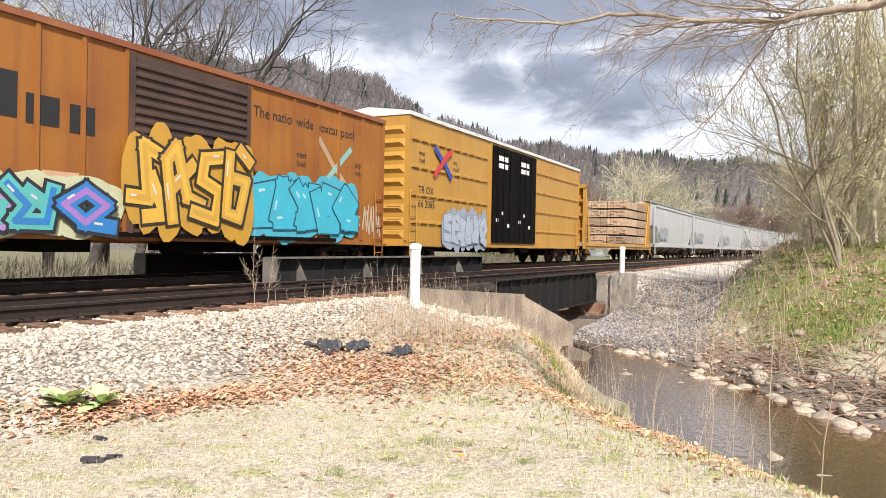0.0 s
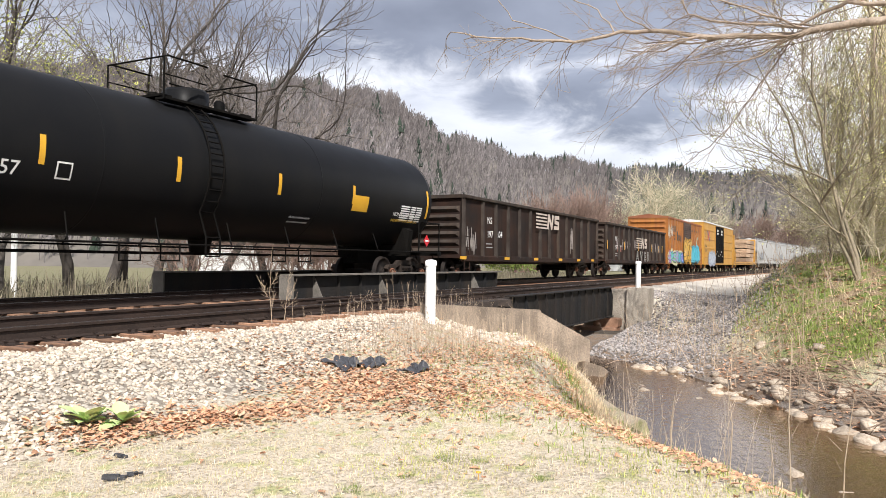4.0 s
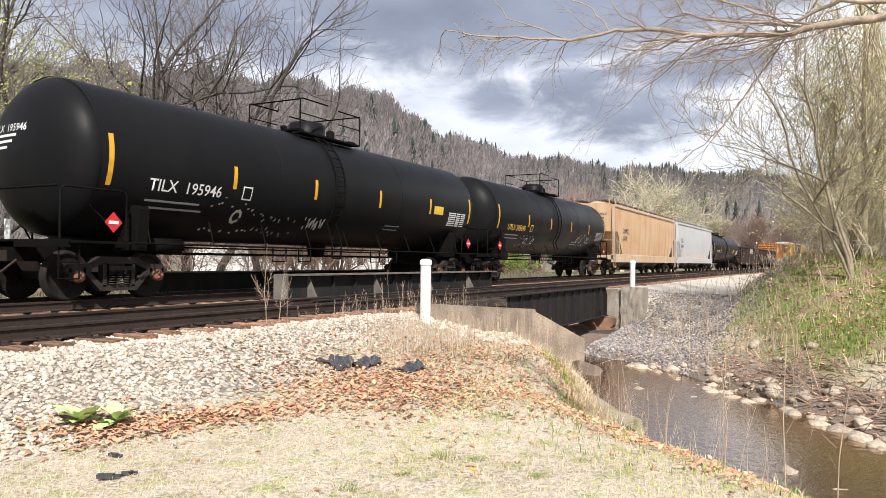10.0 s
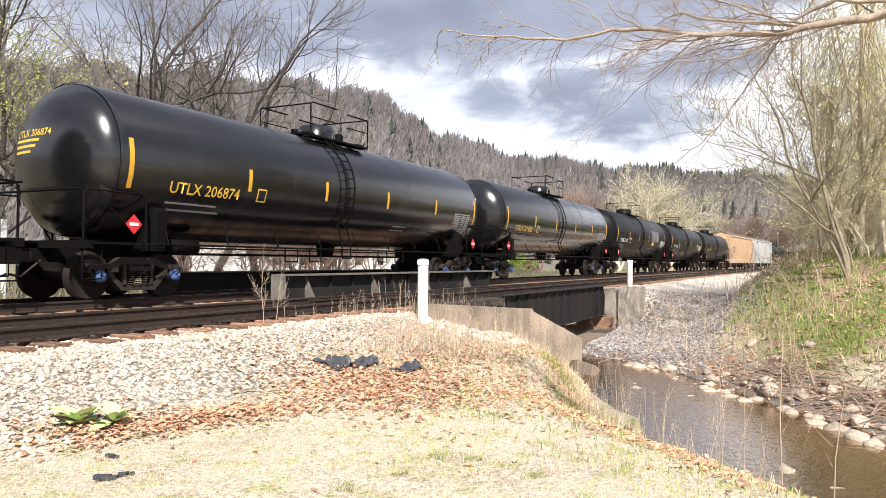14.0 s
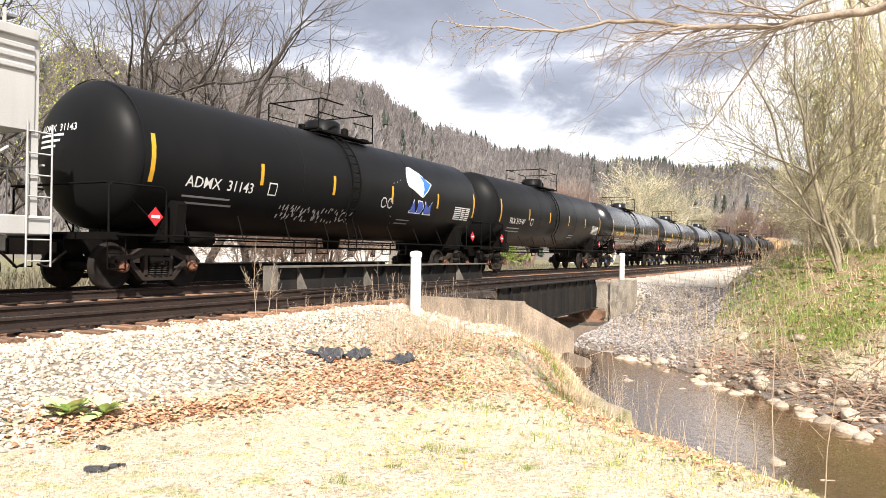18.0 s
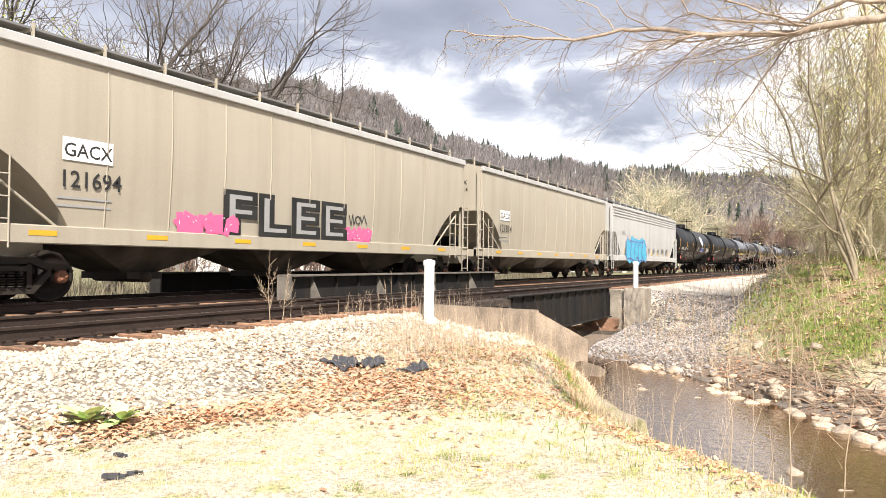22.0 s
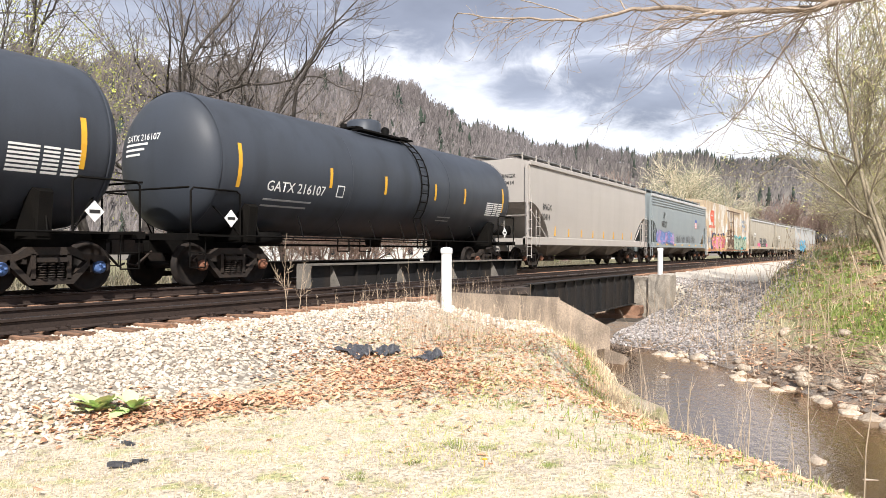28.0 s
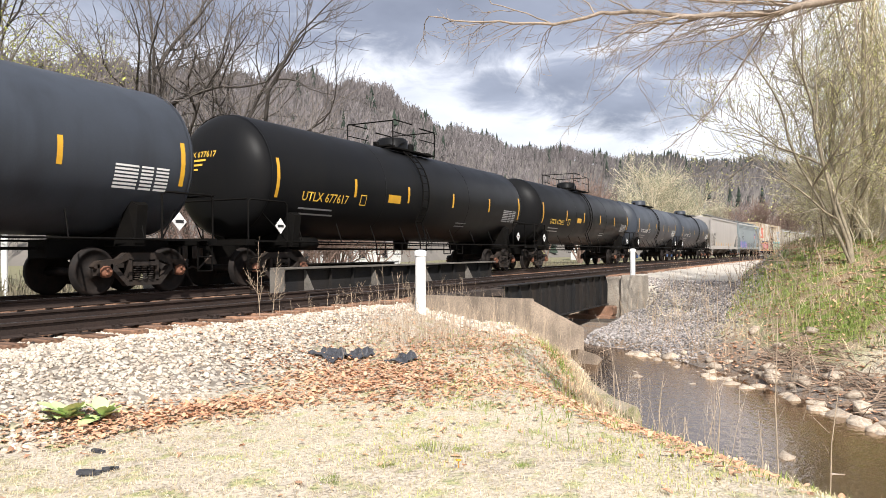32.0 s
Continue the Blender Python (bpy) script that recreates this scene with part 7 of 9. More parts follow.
FAR_PINE = material("distant_dark_pines", (0.022, 0.034, 0.024), 0.95, amount=0.5, scale=0.05, second=(0.03, 0.04, 0.025), island=0.3)


def raw_mesh(name, verts, faces, mat, smooth=False):
    me = bpy.data.meshes.new(name)
    me.from_pydata(verts, [], faces)
    if smooth:
        me.polygons.foreach_set("use_smooth", [True] * len(me.polygons))
    me.materials.append(mat)
    me.update()
    return me


class Tree:
    """Grows a bare tree: limbs and twigs as tapered tubes, with buds along the twigs."""

    def __init__(self, seed):
        self.rnd = random.Random(seed)
        self.limb, self.twig, self.buds = Build(), Build(), []

    def grow(self, p, d, r, length, depth, upward=0.25, wander=0.22, kids=(3, 5), spread=(25, 60), thin=0.5, shrink=(0.5, 0.72), start=0.3, min_r=0.004):
        rnd = self.rnd
        n = 5 if depth > 1 else 4
        pts = [Vector(p)]
        dirs = [Vector(d).normalized()]
        for i in range(n):
            q = dirs[-1] + Vector((rnd.gauss(0, wander), rnd.gauss(0, wander), rnd.gauss(0, wander) + upward * 0.3))
            q.normalize()
            dirs.append(q)
            pts.append(pts[-1] + q * (length / n))
        sides = 8 if r > 0.08 else 5 if r > 0.025 else 3
        target = self.limb if r > 0.02 else self.twig
        target.tube(pts, r, sides, max(r * thin * 0.7, min_r * 0.6), caps=False)
        if depth <= 0:
            self.buds += [pts[k] for k in range(1, len(pts))]
            return
        count = rnd.randint(*kids)
        for i in range(count):
            t = start + (1 - start) * (i + rnd.random() * 0.8) / count
            k = min(int(t * n), n - 1)
            base = pts[k].lerp(pts[k + 1], t * n - k)
            axis = dirs[k + 1].orthogonal().normalized()
            axis.rotate(Matrix.Rotation(rnd.uniform(0, 2 * math.pi), 3, dirs[k + 1]))
            nd = dirs[k + 1].copy()
            nd.rotate(Matrix.Rotation(radians(rnd.uniform(*spread)), 3, axis))
            rr = max(r * (1 - t * (1 - thin)) * rnd.uniform(0.45, 0.65), min_r)
            self.grow(base, nd, rr, length * rnd.uniform(*shrink), depth - 1, upward, wander, kids, spread, thin, shrink, 0.2, min_r)
        # the leader goes on
        self.grow(pts[-1], dirs[-1], max(r * thin * 0.7, min_r), length * 0.6, depth - 1, upward, wander, kids, spread, thin, shrink, 0.2, min_r)

    def meshes(self, bark, twig_mat, bud_mat=None, bud=0.03, share=0.5, jitter=0.1):
        rnd = self.rnd
        limb = raw_mesh("trunk", self.limb.v, self.limb.f, bark, True)
        twig = raw_mesh("crown", self.twig.v, self.twig.f, twig_mat, True) if self.twig.v else None
        buds = None
        if bud_mat:
            v, f = [], []
            for p in self.buds:
                if rnd.random() > share:
                    continue
                for _ in range(2):
                    q = p + Vector((rnd.gauss(0, jitter), rnd.gauss(0, jitter), rnd.gauss(0, jitter)))
                    a, c = (Vector((rnd.gauss(0, 1), rnd.gauss(0, 1), rnd.gauss(0, 1))).normalized() * bud * rnd.uniform(0.6, 1.5) for _ in range(2))
                    k = len(v)
                    v += [q - a * 0.5, q + c * 0.5, q + a * 0.6, q - c * 0.5]
                    f.append((k, k + 1, k + 2, k + 3))
            buds = raw_mesh("buds", [tuple(q) for q in v], f, bud_mat)
        return limb, twig, buds


def plant_tree(meshes, name, label, category, group, x, y, z, turn=0, scale=1.0, tilt=(0, 0)):
    limb, twig, buds = meshes
    t = thing(name, label, category, group, pose(x, y, z, tilt[0], tilt[1], turn) @ Matrix.Diagonal((scale, scale, scale, 1)))
    for nm, me in (("trunk", limb), ("crown", twig), ("foliage", buds)):
        if me is not None:
            o = new(nm, me)
            o.parent = t
    return t


def build_hills():
    """The ridge round the valley: height by compass bearing, clockwise from +y."""
    bearing = [-180, -60, 0, 30, 42, 48.6, 55.7, 58.3, 60.3, 62.2, 66.0, 71.1, 80, 84, 90, 110, 150, 180]
    rise = [0.06, 0.10, 0.16, 0.205, 0.207, 0.207, 0.203, 0.183, 0.166, 0.151, 0.133, 0.121, 0.106, 0.102, 0.09, 0.07, 0.07, 0.07]
    base = [160, 160, 130, 120, 110, 110, 115, 120, 130, 150, 180, 210, 240, 260, 300, 160, 160, 160]
    ridge = [380, 360, 320, 280, 270, 270, 280, 290, 310, 340, 390, 430, 470, 500, 520, 380, 380, 380]
    ths = np.radians(np.arange(-180, 180.1, 1.0))
    deg = np.degrees(ths)
    R, B, Q = np.interp(deg, bearing, rise), np.interp(deg, bearing, base), np.interp(deg, bearing, ridge)
    bump = 1 + 0.03 * np.sin(deg * 0.9) + 0.02 * np.sin(deg * 2.3 + 1)
    rows = [-0.05, 0.0, 0.15, 0.35, 0.55, 0.75, 0.9, 1.0, 1.15, 1.5]
    v, f = [], []
    for t in rows:
        for a, r, b0, q, w in zip(ths, R, B, Q, bump):
            rad = b0 + (q - b0) * t
            h = r * q * w * (math.sin(min(max(t, 0), 1) * math.pi / 2) ** 1.25) if t <= 1 else r * q * w * (1 - (t - 1) * 0.5)
            v.append((rad * math.sin(a), rad * math.cos(a), -0.9 + h))
    n = len(ths)
    for i in range(len(rows) - 1):
        for k in range(n - 1):
            f.append((i * n + k, i * n + k + 1, (i + 1) * n + k + 1, (i + 1) * n + k))
    hill = new("hillside", raw_mesh("hillside", v, f, WOODS, True))
    tagged(hill, "grey-brown wooded ridge above the valley", "hill", kind="structure")
    rnd = random.Random(8)
    tv, tf, pv, pf = [], [], [], []
    for _ in range(15000):
        d = rnd.uniform(26, 97)
        t = min(1.03, rnd.random() ** 0.7 * 1.05)
        a = radians(d)
        r, b0, q = np.interp(d, bearing, rise), np.interp(d, bearing, base), np.interp(d, bearing, ridge)
        w = 1 + 0.03 * math.sin(d * 0.9) + 0.02 * math.sin(d * 2.3 + 1)
        rad = b0 + (q - b0) * t
        h = r * q * w * math.sin(min(t, 1) * math.pi / 2) ** 1.25
        x, y, z = rad * math.sin(a), rad * math.cos(a), -1.2 + h
        side = Vector((math.cos(a), -math.sin(a), 0))
        back = Vector((math.sin(a), math.cos(a), 0))
        pine = (d > 60 and rnd.random() < (0.10 if d < 76 else 0.30)) if t > 0.72 else rnd.random() < 0.02
        hh = rnd.uniform(5, 8)
        if pine:
            hh = rnd.uniform(5, 10)
            ww = hh * rnd.uniform(0.14, 0.22)
            for lev in range(4):
                z0, z1 = z + hh * (0.12 + 0.2 * lev), z + hh * (0.46 + 0.18 * lev)
                wr = ww * (1 - lev * 0.22)
                k = len(pv)
                pv += [(x + side.x * wr * math.cos(u) + back.x * wr * math.sin(u), y + side.y * wr * math.cos(u) + back.y * wr * math.sin(u), z0 + rnd.uniform(-0.4, 0.4)) for u in (0, 1.26, 2.51, 3.77, 5.03)] + [(x, y, z1)]
                pf += [(k + i, k + (i + 1) % 5, k + 5) for i in range(5)]
            continue
        k = len(tv)
        wt = 0.06
        tv += [(x - side.x * wt, y - side.y * wt, z), (x + side.x * wt, y + side.y * wt, z), (x, y, z + hh * 0.9)]
        tf.append((k, k + 1, k + 2))
        for _ in range(13):
            zb = z + hh * rnd.uniform(0.25, 0.7)
            u = rnd.uniform(-1, 1) * hh * 0.15
            bk = rnd.uniform(-1, 1) * hh * 0.15
            zt = zb + hh * rnd.uniform(0.22, 0.42)
            k = len(tv)
            ww = 0.045
            tv += [(x, y, zb), (x + side.x * u + back.x * bk + side.x * ww, y + side.y * u + back.y * bk + side.y * ww, zt), (x + side.x * u * 0.9 + back.x * bk - side.x * ww, y + side.y * u * 0.9 + back.y * bk - side.y * ww, zt + 0.2)]
            tf.append((k, k + 1, k + 2))
    tagged(new("hill_woods", raw_mesh("hill_woods", tv, tf, FAR_BARE)), "leafless grey-brown woods covering the ridge", "woods", kind="stuff")
    tagged(new("hill_pines", raw_mesh("hill_pines", pv, pf, FAR_PINE)), "dark green pines among the bare woods", "pines", kind="stuff")


build_hills()


def build_far_trees():
    """Leafless trees across the tracks, with green and reddish clumps further along the valley."""
    tall = []
    for seed in (1, 2, 3, 4):
        t = Tree(seed)
        t.grow((0, 0, -0.3), (0.02, 0, 1), 0.20, 7.2, 4, upward=0.26, wander=0.20, kids=(2, 4), spread=(24, 62), thin=0.66, start=0.40, min_r=0.0125)
        tall.append(t.meshes(BARK_DARK, TWIG_GREY))
    yellow = Tree(12)
    yellow.grow((0, 0, -0.3), (0, 0, 1), 0.13, 5.5, 4, upward=0.35, wander=0.18, kids=(3, 4), spread=(20, 55), thin=0.6, start=0.35, min_r=0.013)
    yellow = yellow.meshes(BARK_DARK, TWIG_GREY, SPRING_BUDS, 0.06, 1.0, 0.20)
    shrub = Tree(15)
    for k in range(7):
        a = k * 0.9
        shrub.grow((0.0, 0.0, -0.2), (0.5 * math.cos(a), 0.5 * math.sin(a), 1), 0.06, 3.2, 3, upward=0.1, wander=0.28, kids=(3, 5), spread=(25, 65), thin=0.6, min_r=0.010)
    shrub = shrub.meshes(REED_TWIGS, REED_TWIGS)
    rnd = random.Random(4)
    rows = ((15.2, 27, 0), (17.4, 25, 2), (19.6, 26, 1), (21.2, 27, 3), (23.6, 28, 2), (26.8, 29, 0), (29.0, 26, 3), (13.0, 28, 1), (31.5, 36, 2), (25.2, 25.5, 1))
    for x, y, k in rows:
        plant_tree(tall[k], "bare_tree", "tall leafless tree with dark spreading branches", "tree", "bare trees behind the train", x, y, -0.65, rnd.uniform(0, 360), rnd.uniform(1.05, 1.3))
    for x, y in ((12.0, 24), (14.0, 23.5), (10.5, 26), (12.6, 27.5), (9.0, 24), (11.2, 22.6)):
        plant_tree(yellow, "budding_tree", "slender tree with yellow-green buds", "tree", "budding trees behind the train", x, y, -0.65, rnd.uniform(0, 360), rnd.uniform(0.8, 1.0))
    for x, y, s in ((33.5, 27, 1.15), (36.5, 28, 1.3), (39.5, 29, 1.25), (42.5, 31, 1.25), (46.0, 33, 1.2), (31.0, 26, 0.95), (50, 38, 1.3), (27.0, 24.5, 0.8), (22.0, 24, 0.8), (55, 36, 1.2)):
        plant_tree(shrub, "brush_thicket", "tangled reddish-brown leafless brush", "shrub", "brush behind the train", x, y, -0.65, rnd.uniform(0, 360), s)
    willow = Tree(21)
    for k in range(3):
        a = k * 2.1
        willow.grow((0.0, 0.0, -0.3), (0.25 * math.cos(a), 0.25 * math.sin(a), 1), 0.22, 6.5, 4, upward=0.2, wander=0.2, kids=(3, 4), spread=(25, 60), thin=0.6, min_r=0.02)
    willow_m = willow.meshes(BARK_TAN, BARK_TAN, PALE_BUDS, 0.11, 1.0, 0.5)
    for x, y, s in ((119, 30, 1.0), (124, 26.5, 1.4), (131, 24, 1.25), (150, 22, 1.0)):
        plant_tree(willow_m, "willow_tree", "broad tree in pale green-grey spring bud", "tree", "budding trees along the valley", x, y, -0.65, rnd.uniform(0, 360), s)
    red = Tree(22)
    for k in range(9):
        a = k * 0.7
        red.grow((0.0, 0.0, -0.2), (0.35 * math.cos(a), 0.35 * math.sin(a), 1), 0.10, 4.2, 3, upward=0.3, wander=0.15, kids=(4, 5), spread=(15, 40), thin=0.6, min_r=0.02)
    red_m = red.meshes(REED_TWIGS, REED_TWIGS)
    for x, y, s in ((86, 31.5, 1.25), (91, 28.5, 1.35), (97, 28, 1.25), (78, 33, 0.95), (155, 20, 1.4), (165, 14, 1.5), (178, 9, 1.5)):
        plant_tree(red_m, "bare_clump", "rounded clump of reddish leafless trees", "tree", "bare clumps along the valley", x, y, -0.65, rnd.uniform(0, 360), s)
    green = Tree(25)
    for k in range(7):
        a = k * 0.9
        green.grow((0.0, 0.0, -0.2), (0.5 * math.cos(a), 0.5 * math.sin(a), 1), 0.06, 2.6, 3, upward=0.2, wander=0.2, kids=(3, 5), spread=(20, 55), min_r=0.012)
    green_m = green.meshes(BARK_TAN, BARK_TAN, material("fresh_green_leaves", (0.20, 0.26, 0.05), 0.7, amount=0.5, scale=2, island=0.3), 0.20, 1.0, 0.22)
    for x, y, s in ((72, 32, 0.8), (76, 31, 0.7)):
        plant_tree(green_m, "green_shrub", "rounded shrub in fresh yellow-green leaf", "shrub", "green shrubs along the valley", x, y, -0.65, rnd.uniform(0, 360), s)
    pk = Tree(26)
    for k in range(6):
        a = k * 1.05
        pk.grow((0.0, 0.0, -0.2), (0.8 * math.cos(a), 0.8 * math.sin(a), 0.8), 0.05, 1.6, 2, upward=0.1, wander=0.2, kids=(3, 5), spread=(20, 60), min_r=0.012)
    pk_m = pk.meshes(BARK_TAN, BARK_TAN, material("pink_blossom", (0.55, 0.22, 0.32), 0.7, amount=0.4, scale=2, island=0.3), 0.28, 1.0, 0.25)
    for x, y, s in ((88, 36, 0.9), (91, 35.5, 0.8)):
        plant_tree(pk_m, "flowering_shrub", "low shrub covered in pink blossom", "shrub", "flowering shrubs", x, y, -0.65, rnd.uniform(0, 360), s)


build_far_trees()


def build_bank_trees():
    """The thicket on the far bank of the creek: leaning trunks, slender poles and yellowish saplings."""
    stems = []
    for seed, bark in ((31, BARK_TAN), (32, BARK_OLIVE), (33, BARK_TAN), (34, BARK_SHADE), (35, BARK_OLIVE)):
        t = Tree(seed)
        t.grow((0, 0, -0.2), (0.05, 0.0, 1), 0.035, 2.9, 3, upward=0.22, wander=0.20, kids=(3, 5), spread=(25, 65), thin=0.7, shrink=(0.5, 0.72), start=0.2, min_r=0.009)
        stems.append(t.meshes(bark, bark, BUDS, 0.036, 0.8, 0.10))
    poles = []
    for seed, bark in ((41, BARK_TAN), (42, BARK_OLIVE), (43, BARK_TAN)):
        t = Tree(seed)
        t.grow((0, 0, -0.2), (0.0, 0.03, 1), 0.085, 6.2, 4, upward=0.42, wander=0.10, kids=(2, 4), spread=(30, 66), thin=0.78, shrink=(0.38, 0.60), start=0.35, min_r=0.010)
        poles.append(t.meshes(bark, bark, BUDS, 0.042, 0.8, 0.11))
    crooked = []
    for seed, bark in ((51, BARK_OLIVE), (52, BARK_SHADE)):
        t = Tree(seed)
        for lean in ((-0.1, 0.22, 1), (0.1, -0.06, 1), (-0.15, 0.40, 1)):
            t.grow((0, 0, -0.2), lean, 0.062, 4.2, 4, upward=0.30, wander=0.14, kids=(2, 4), spread=(25, 60), thin=0.78, shrink=(0.48, 0.72), start=0.3, min_r=0.010)
        crooked.append(t.meshes(bark, bark, BUDS, 0.042, 0.8, 0.11))
    rnd = random.Random(17)
    for x, y, k, turn, size in ((22.64, -0.55, 1, 0, 0.95), (26.0, -0.6, 0, 20, 0.9), (30.5, -0.5, 0, -15, 1.0), (34.0, -0.6, 1, 10, 1.05), (41.0, -1.2, 0, 30, 1.0)):
        plant_tree(crooked[k], "leaning_tree", "leafless tree with several crooked trunks leaning over the creek", "tree", "leaning trees on the far bank", x, y, float(ground_height(x, y)), turn, size)
    places = [(25.4, -0.9, 1), (24.2, -1.3, 2), (26.6, -1.6, 0), (23.2, -2.2, 1), (28.0, -0.9, 0), (27.4, -2.6, 2), (22.0, -2.6, 0), (31.0, -1.8, 1), (36.5, -1.6, 0), (46, -2.0, 1), (53, -2.4, 2), (62, -2.4, 0), (74, -2.5, 1), (86, -2.2, 0)]
    for x, y, k in places:
        plant_tree(poles[k], "young_tree", "tall slender leafless tree with pale bark", "tree", "trees on the far bank", x, y, float(ground_height(x, y)), rnd.uniform(0, 360), rnd.uniform(0.95, 1.2), (rnd.uniform(-6, 0), rnd.uniform(-4, 3)))
    for i in range(36):
        x, y = rnd.uniform(23.5, 36), rnd.uniform(-2.6, 0.5)
        plant_tree(stems[i % 5], "brush_shrub", "short tangled leafless brush under the trees", "brush", "brush on the far bank", x, y, float(ground_height(x, y)), rnd.uniform(0, 360), rnd.uniform(0.3, 0.6), (rnd.uniform(-30, 20), rnd.uniform(-25, 25)))
    for i in range(92):
        x = 23.0 + 40 * rnd.random() ** 1.2
        y = rnd.uniform(-4.2, 0.9 - max(0, (30 - x) * 0.16))
        if x > 40:
            y = rnd.uniform(-4, 0.6)
        plant_tree(stems[i % 5], "sapling", "thin leaning sapling with yellow-green buds", "sapling", "saplings on the far bank", x, y, float(ground_height(x, y)), rnd.uniform(0, 360), rnd.uniform(0.5, 1.1), (rnd.uniform(-16, 6), rnd.uniform(-14, 8)))


build_bank_trees()


def build_overhang():
    """A limb that reaches over the creek from a tree outside the view, with fine drooping twigs."""
    t = Tree(77)
    rnd = t.rnd
    tree = thing("overhanging_tree", "tree with smooth tan limbs reaching over the creek", "tree")
    limbs = [
        ([(3.2, -6.4, -0.9), (3.4, -6.1, 1.5), (4.0, -5.2, 3.0), (5.0, -3.6, 3.45), (7.63, -0.43, 3.02), (7.58, -0.12, 3.02), (7.53, 0.2, 2.98), (7.54, 0.39, 2.96), (7.42, 0.82, 2.98), (7.35, 1.17, 3.01), (7.24, 1.58, 3.09), (7.19, 1.9, 3.1), (6.98, 2.3, 3.0), (6.89, 2.68, 3.05), (6.67, 3.08, 3.06), (6.49, 3.43, 3.12)], 0.0801, 0.005),
        ([(5.0, -3.6, 3.45), (7.59, -0.56, 3.13), (7.55, -0.08, 3.21), (7.57, 0.11, 3.15), (7.56, 0.34, 3.04), (7.39, 0.67, 3.07), (7.29, 1.06, 3.13), (7.19, 1.24, 3.19), (7.24, 1.36, 3.43)], 0.045, 0.006),
        ([(7.55, 0.37, 2.93), (7.75, 0.65, 2.59), (7.84, 0.92, 2.24), (7.95, 1.15, 2.04), (8.01, 1.47, 1.82)], 0.014, 0.004),
        ([(7.56, 0.30, 3.02), (7.50, 0.52, 2.75), (7.40, 0.62, 2.50), (7.45, 0.70, 2.30)], 0.010, 0.003),
        ([(7.53, 0.20, 2.98), (7.40, 0.62, 3.16), (7.30, 1.00, 3.32), (7.28, 1.3, 3.45)], 0.022, 0.006),
        ([(7.16, 1.95, 3.11), (7.17, 2.13, 3.36), (7.13, 2.41, 3.51), (7.14, 2.6, 3.66)], 0.014, 0.004),
        ([(7.22, 1.63, 3.09), (6.91, 1.77, 3.17), (6.83, 1.92, 3.39)], 0.014, 0.004),
        ([(6.98, 2.3, 3.0), (7.03, 2.61, 3.16), (6.96, 2.96, 3.31), (6.96, 3.15, 3.58)], 0.014, 0.004),
    ]
    for pts, r0, r1 in limbs:
        # smooth the bends by adding points between
        fine = []
        for a, c in zip(pts, pts[1:]):
            fine += [Vector(a).lerp(Vector(c), k / 3) + Vector((rnd.gauss(0, 0.008), rnd.gauss(0, 0.008), rnd.gauss(0, 0.008))) for k in range(3)]
        fine.append(Vector(pts[-1]))
        if r0 > 0.08:
            part("trunk", Build().tube(fine[:10], 0.19, 10, 0.10), BARK_LIMB, tree)
            fine = fine[9:]
        b = Build().tube(fine, r0 * 0.54, 9 if r0 > 0.02 else 5, r1, caps=False)
        part("limb", b, BARK_LIMB, tree)
        visible = [p for p in fine if p.y > -1.6]
        if r0 > 0.08:
            limb_line = [p for p in fine if -1.2 < p.y < 1.2]
        for p in visible:
            for _ in range(2 if r0 > 0.02 else 1):
                if rnd.random() < (0.42 if r0 > 0.02 else 0.12):
                    tip = p.y > 1.0
                    d = Vector((rnd.gauss(0.1, 0.4), rnd.gauss(0.7, 0.35), rnd.gauss(0.02 if tip else -0.15, 0.25 if tip else 0.5)))
                    t.grow(p, d, 0.006, rnd.uniform(0.22, 0.5) if tip else rnd.uniform(0.35, 0.8), 2, upward=-0.10, wander=0.16, kids=(2, 3), spread=(18, 50), thin=0.6, shrink=(0.45, 0.7), start=0.25, min_r=0.0022)
    for _ in range(12):
        # stout side branches near the trunk end of the limb
        p = limb_line[rnd.randrange(len(limb_line))]
        t.grow(p, (rnd.gauss(0, 0.35), rnd.uniform(0.4, 1.1), rnd.uniform(-0.45, 0.7)), rnd.uniform(0.008, 0.016), rnd.uniform(0.6, 1.1), 3, upward=-0.02, wander=0.15, kids=(2, 3), spread=(18, 48), thin=0.65, shrink=(0.45, 0.7), start=0.25, min_r=0.0024)
    part("twig_spray", raw_mesh("twig_spray", t.twig.v, t.twig.f, BARK_LIMB, True), None, tree, "fine leafless twigs")


build_overhang()

# ---- ground cover ----
STONE = material("pale_ballast_stone", (0.55, 0.465, 0.37), 0.9, amount=0.7, second=(0.38, 0.32, 0.265), scale=9, fine=60, island=0.42)
GRAVEL_GREY = material("grey_creek_gravel", (0.33, 0.30, 0.28), 0.9, amount=0.6, second=(0.15, 0.13, 0.125), scale=1.2, fine=60, island=0.55)
# stone colour blackened to stand for the shade between the rails
SHADED_BALLAST = material("shade_dark_ballast_stone", (0.04, 0.034, 0.029), 0.85, amount=0.6, second=(0.022, 0.019, 0.017), scale=6, island=0.4)
ROCK = material("pale_creek_rock", (0.50, 0.42, 0.33), 0.85, amount=0.8, second=(0.25, 0.185, 0.13), scale=5, fine=40, bump=0.4, rand=0.25)
LEAF = material("fallen_brown_leaves", (0.50, 0.255, 0.14), 0.8, amount=0.8, second=(0.62, 0.40, 0.265), scale=4.0, island=0.4)
STRAW = material("dry_straw_grass", (0.60, 0.49, 0.325), 0.85, amount=0.5, second=(0.46, 0.36, 0.225), scale=2.0, island=0.4)
GREEN = material("green_grass_blades", (0.17, 0.235, 0.04), 0.7, amount=0.6, second=(0.33, 0.34, 0.095), scale=2.0, island=0.4)
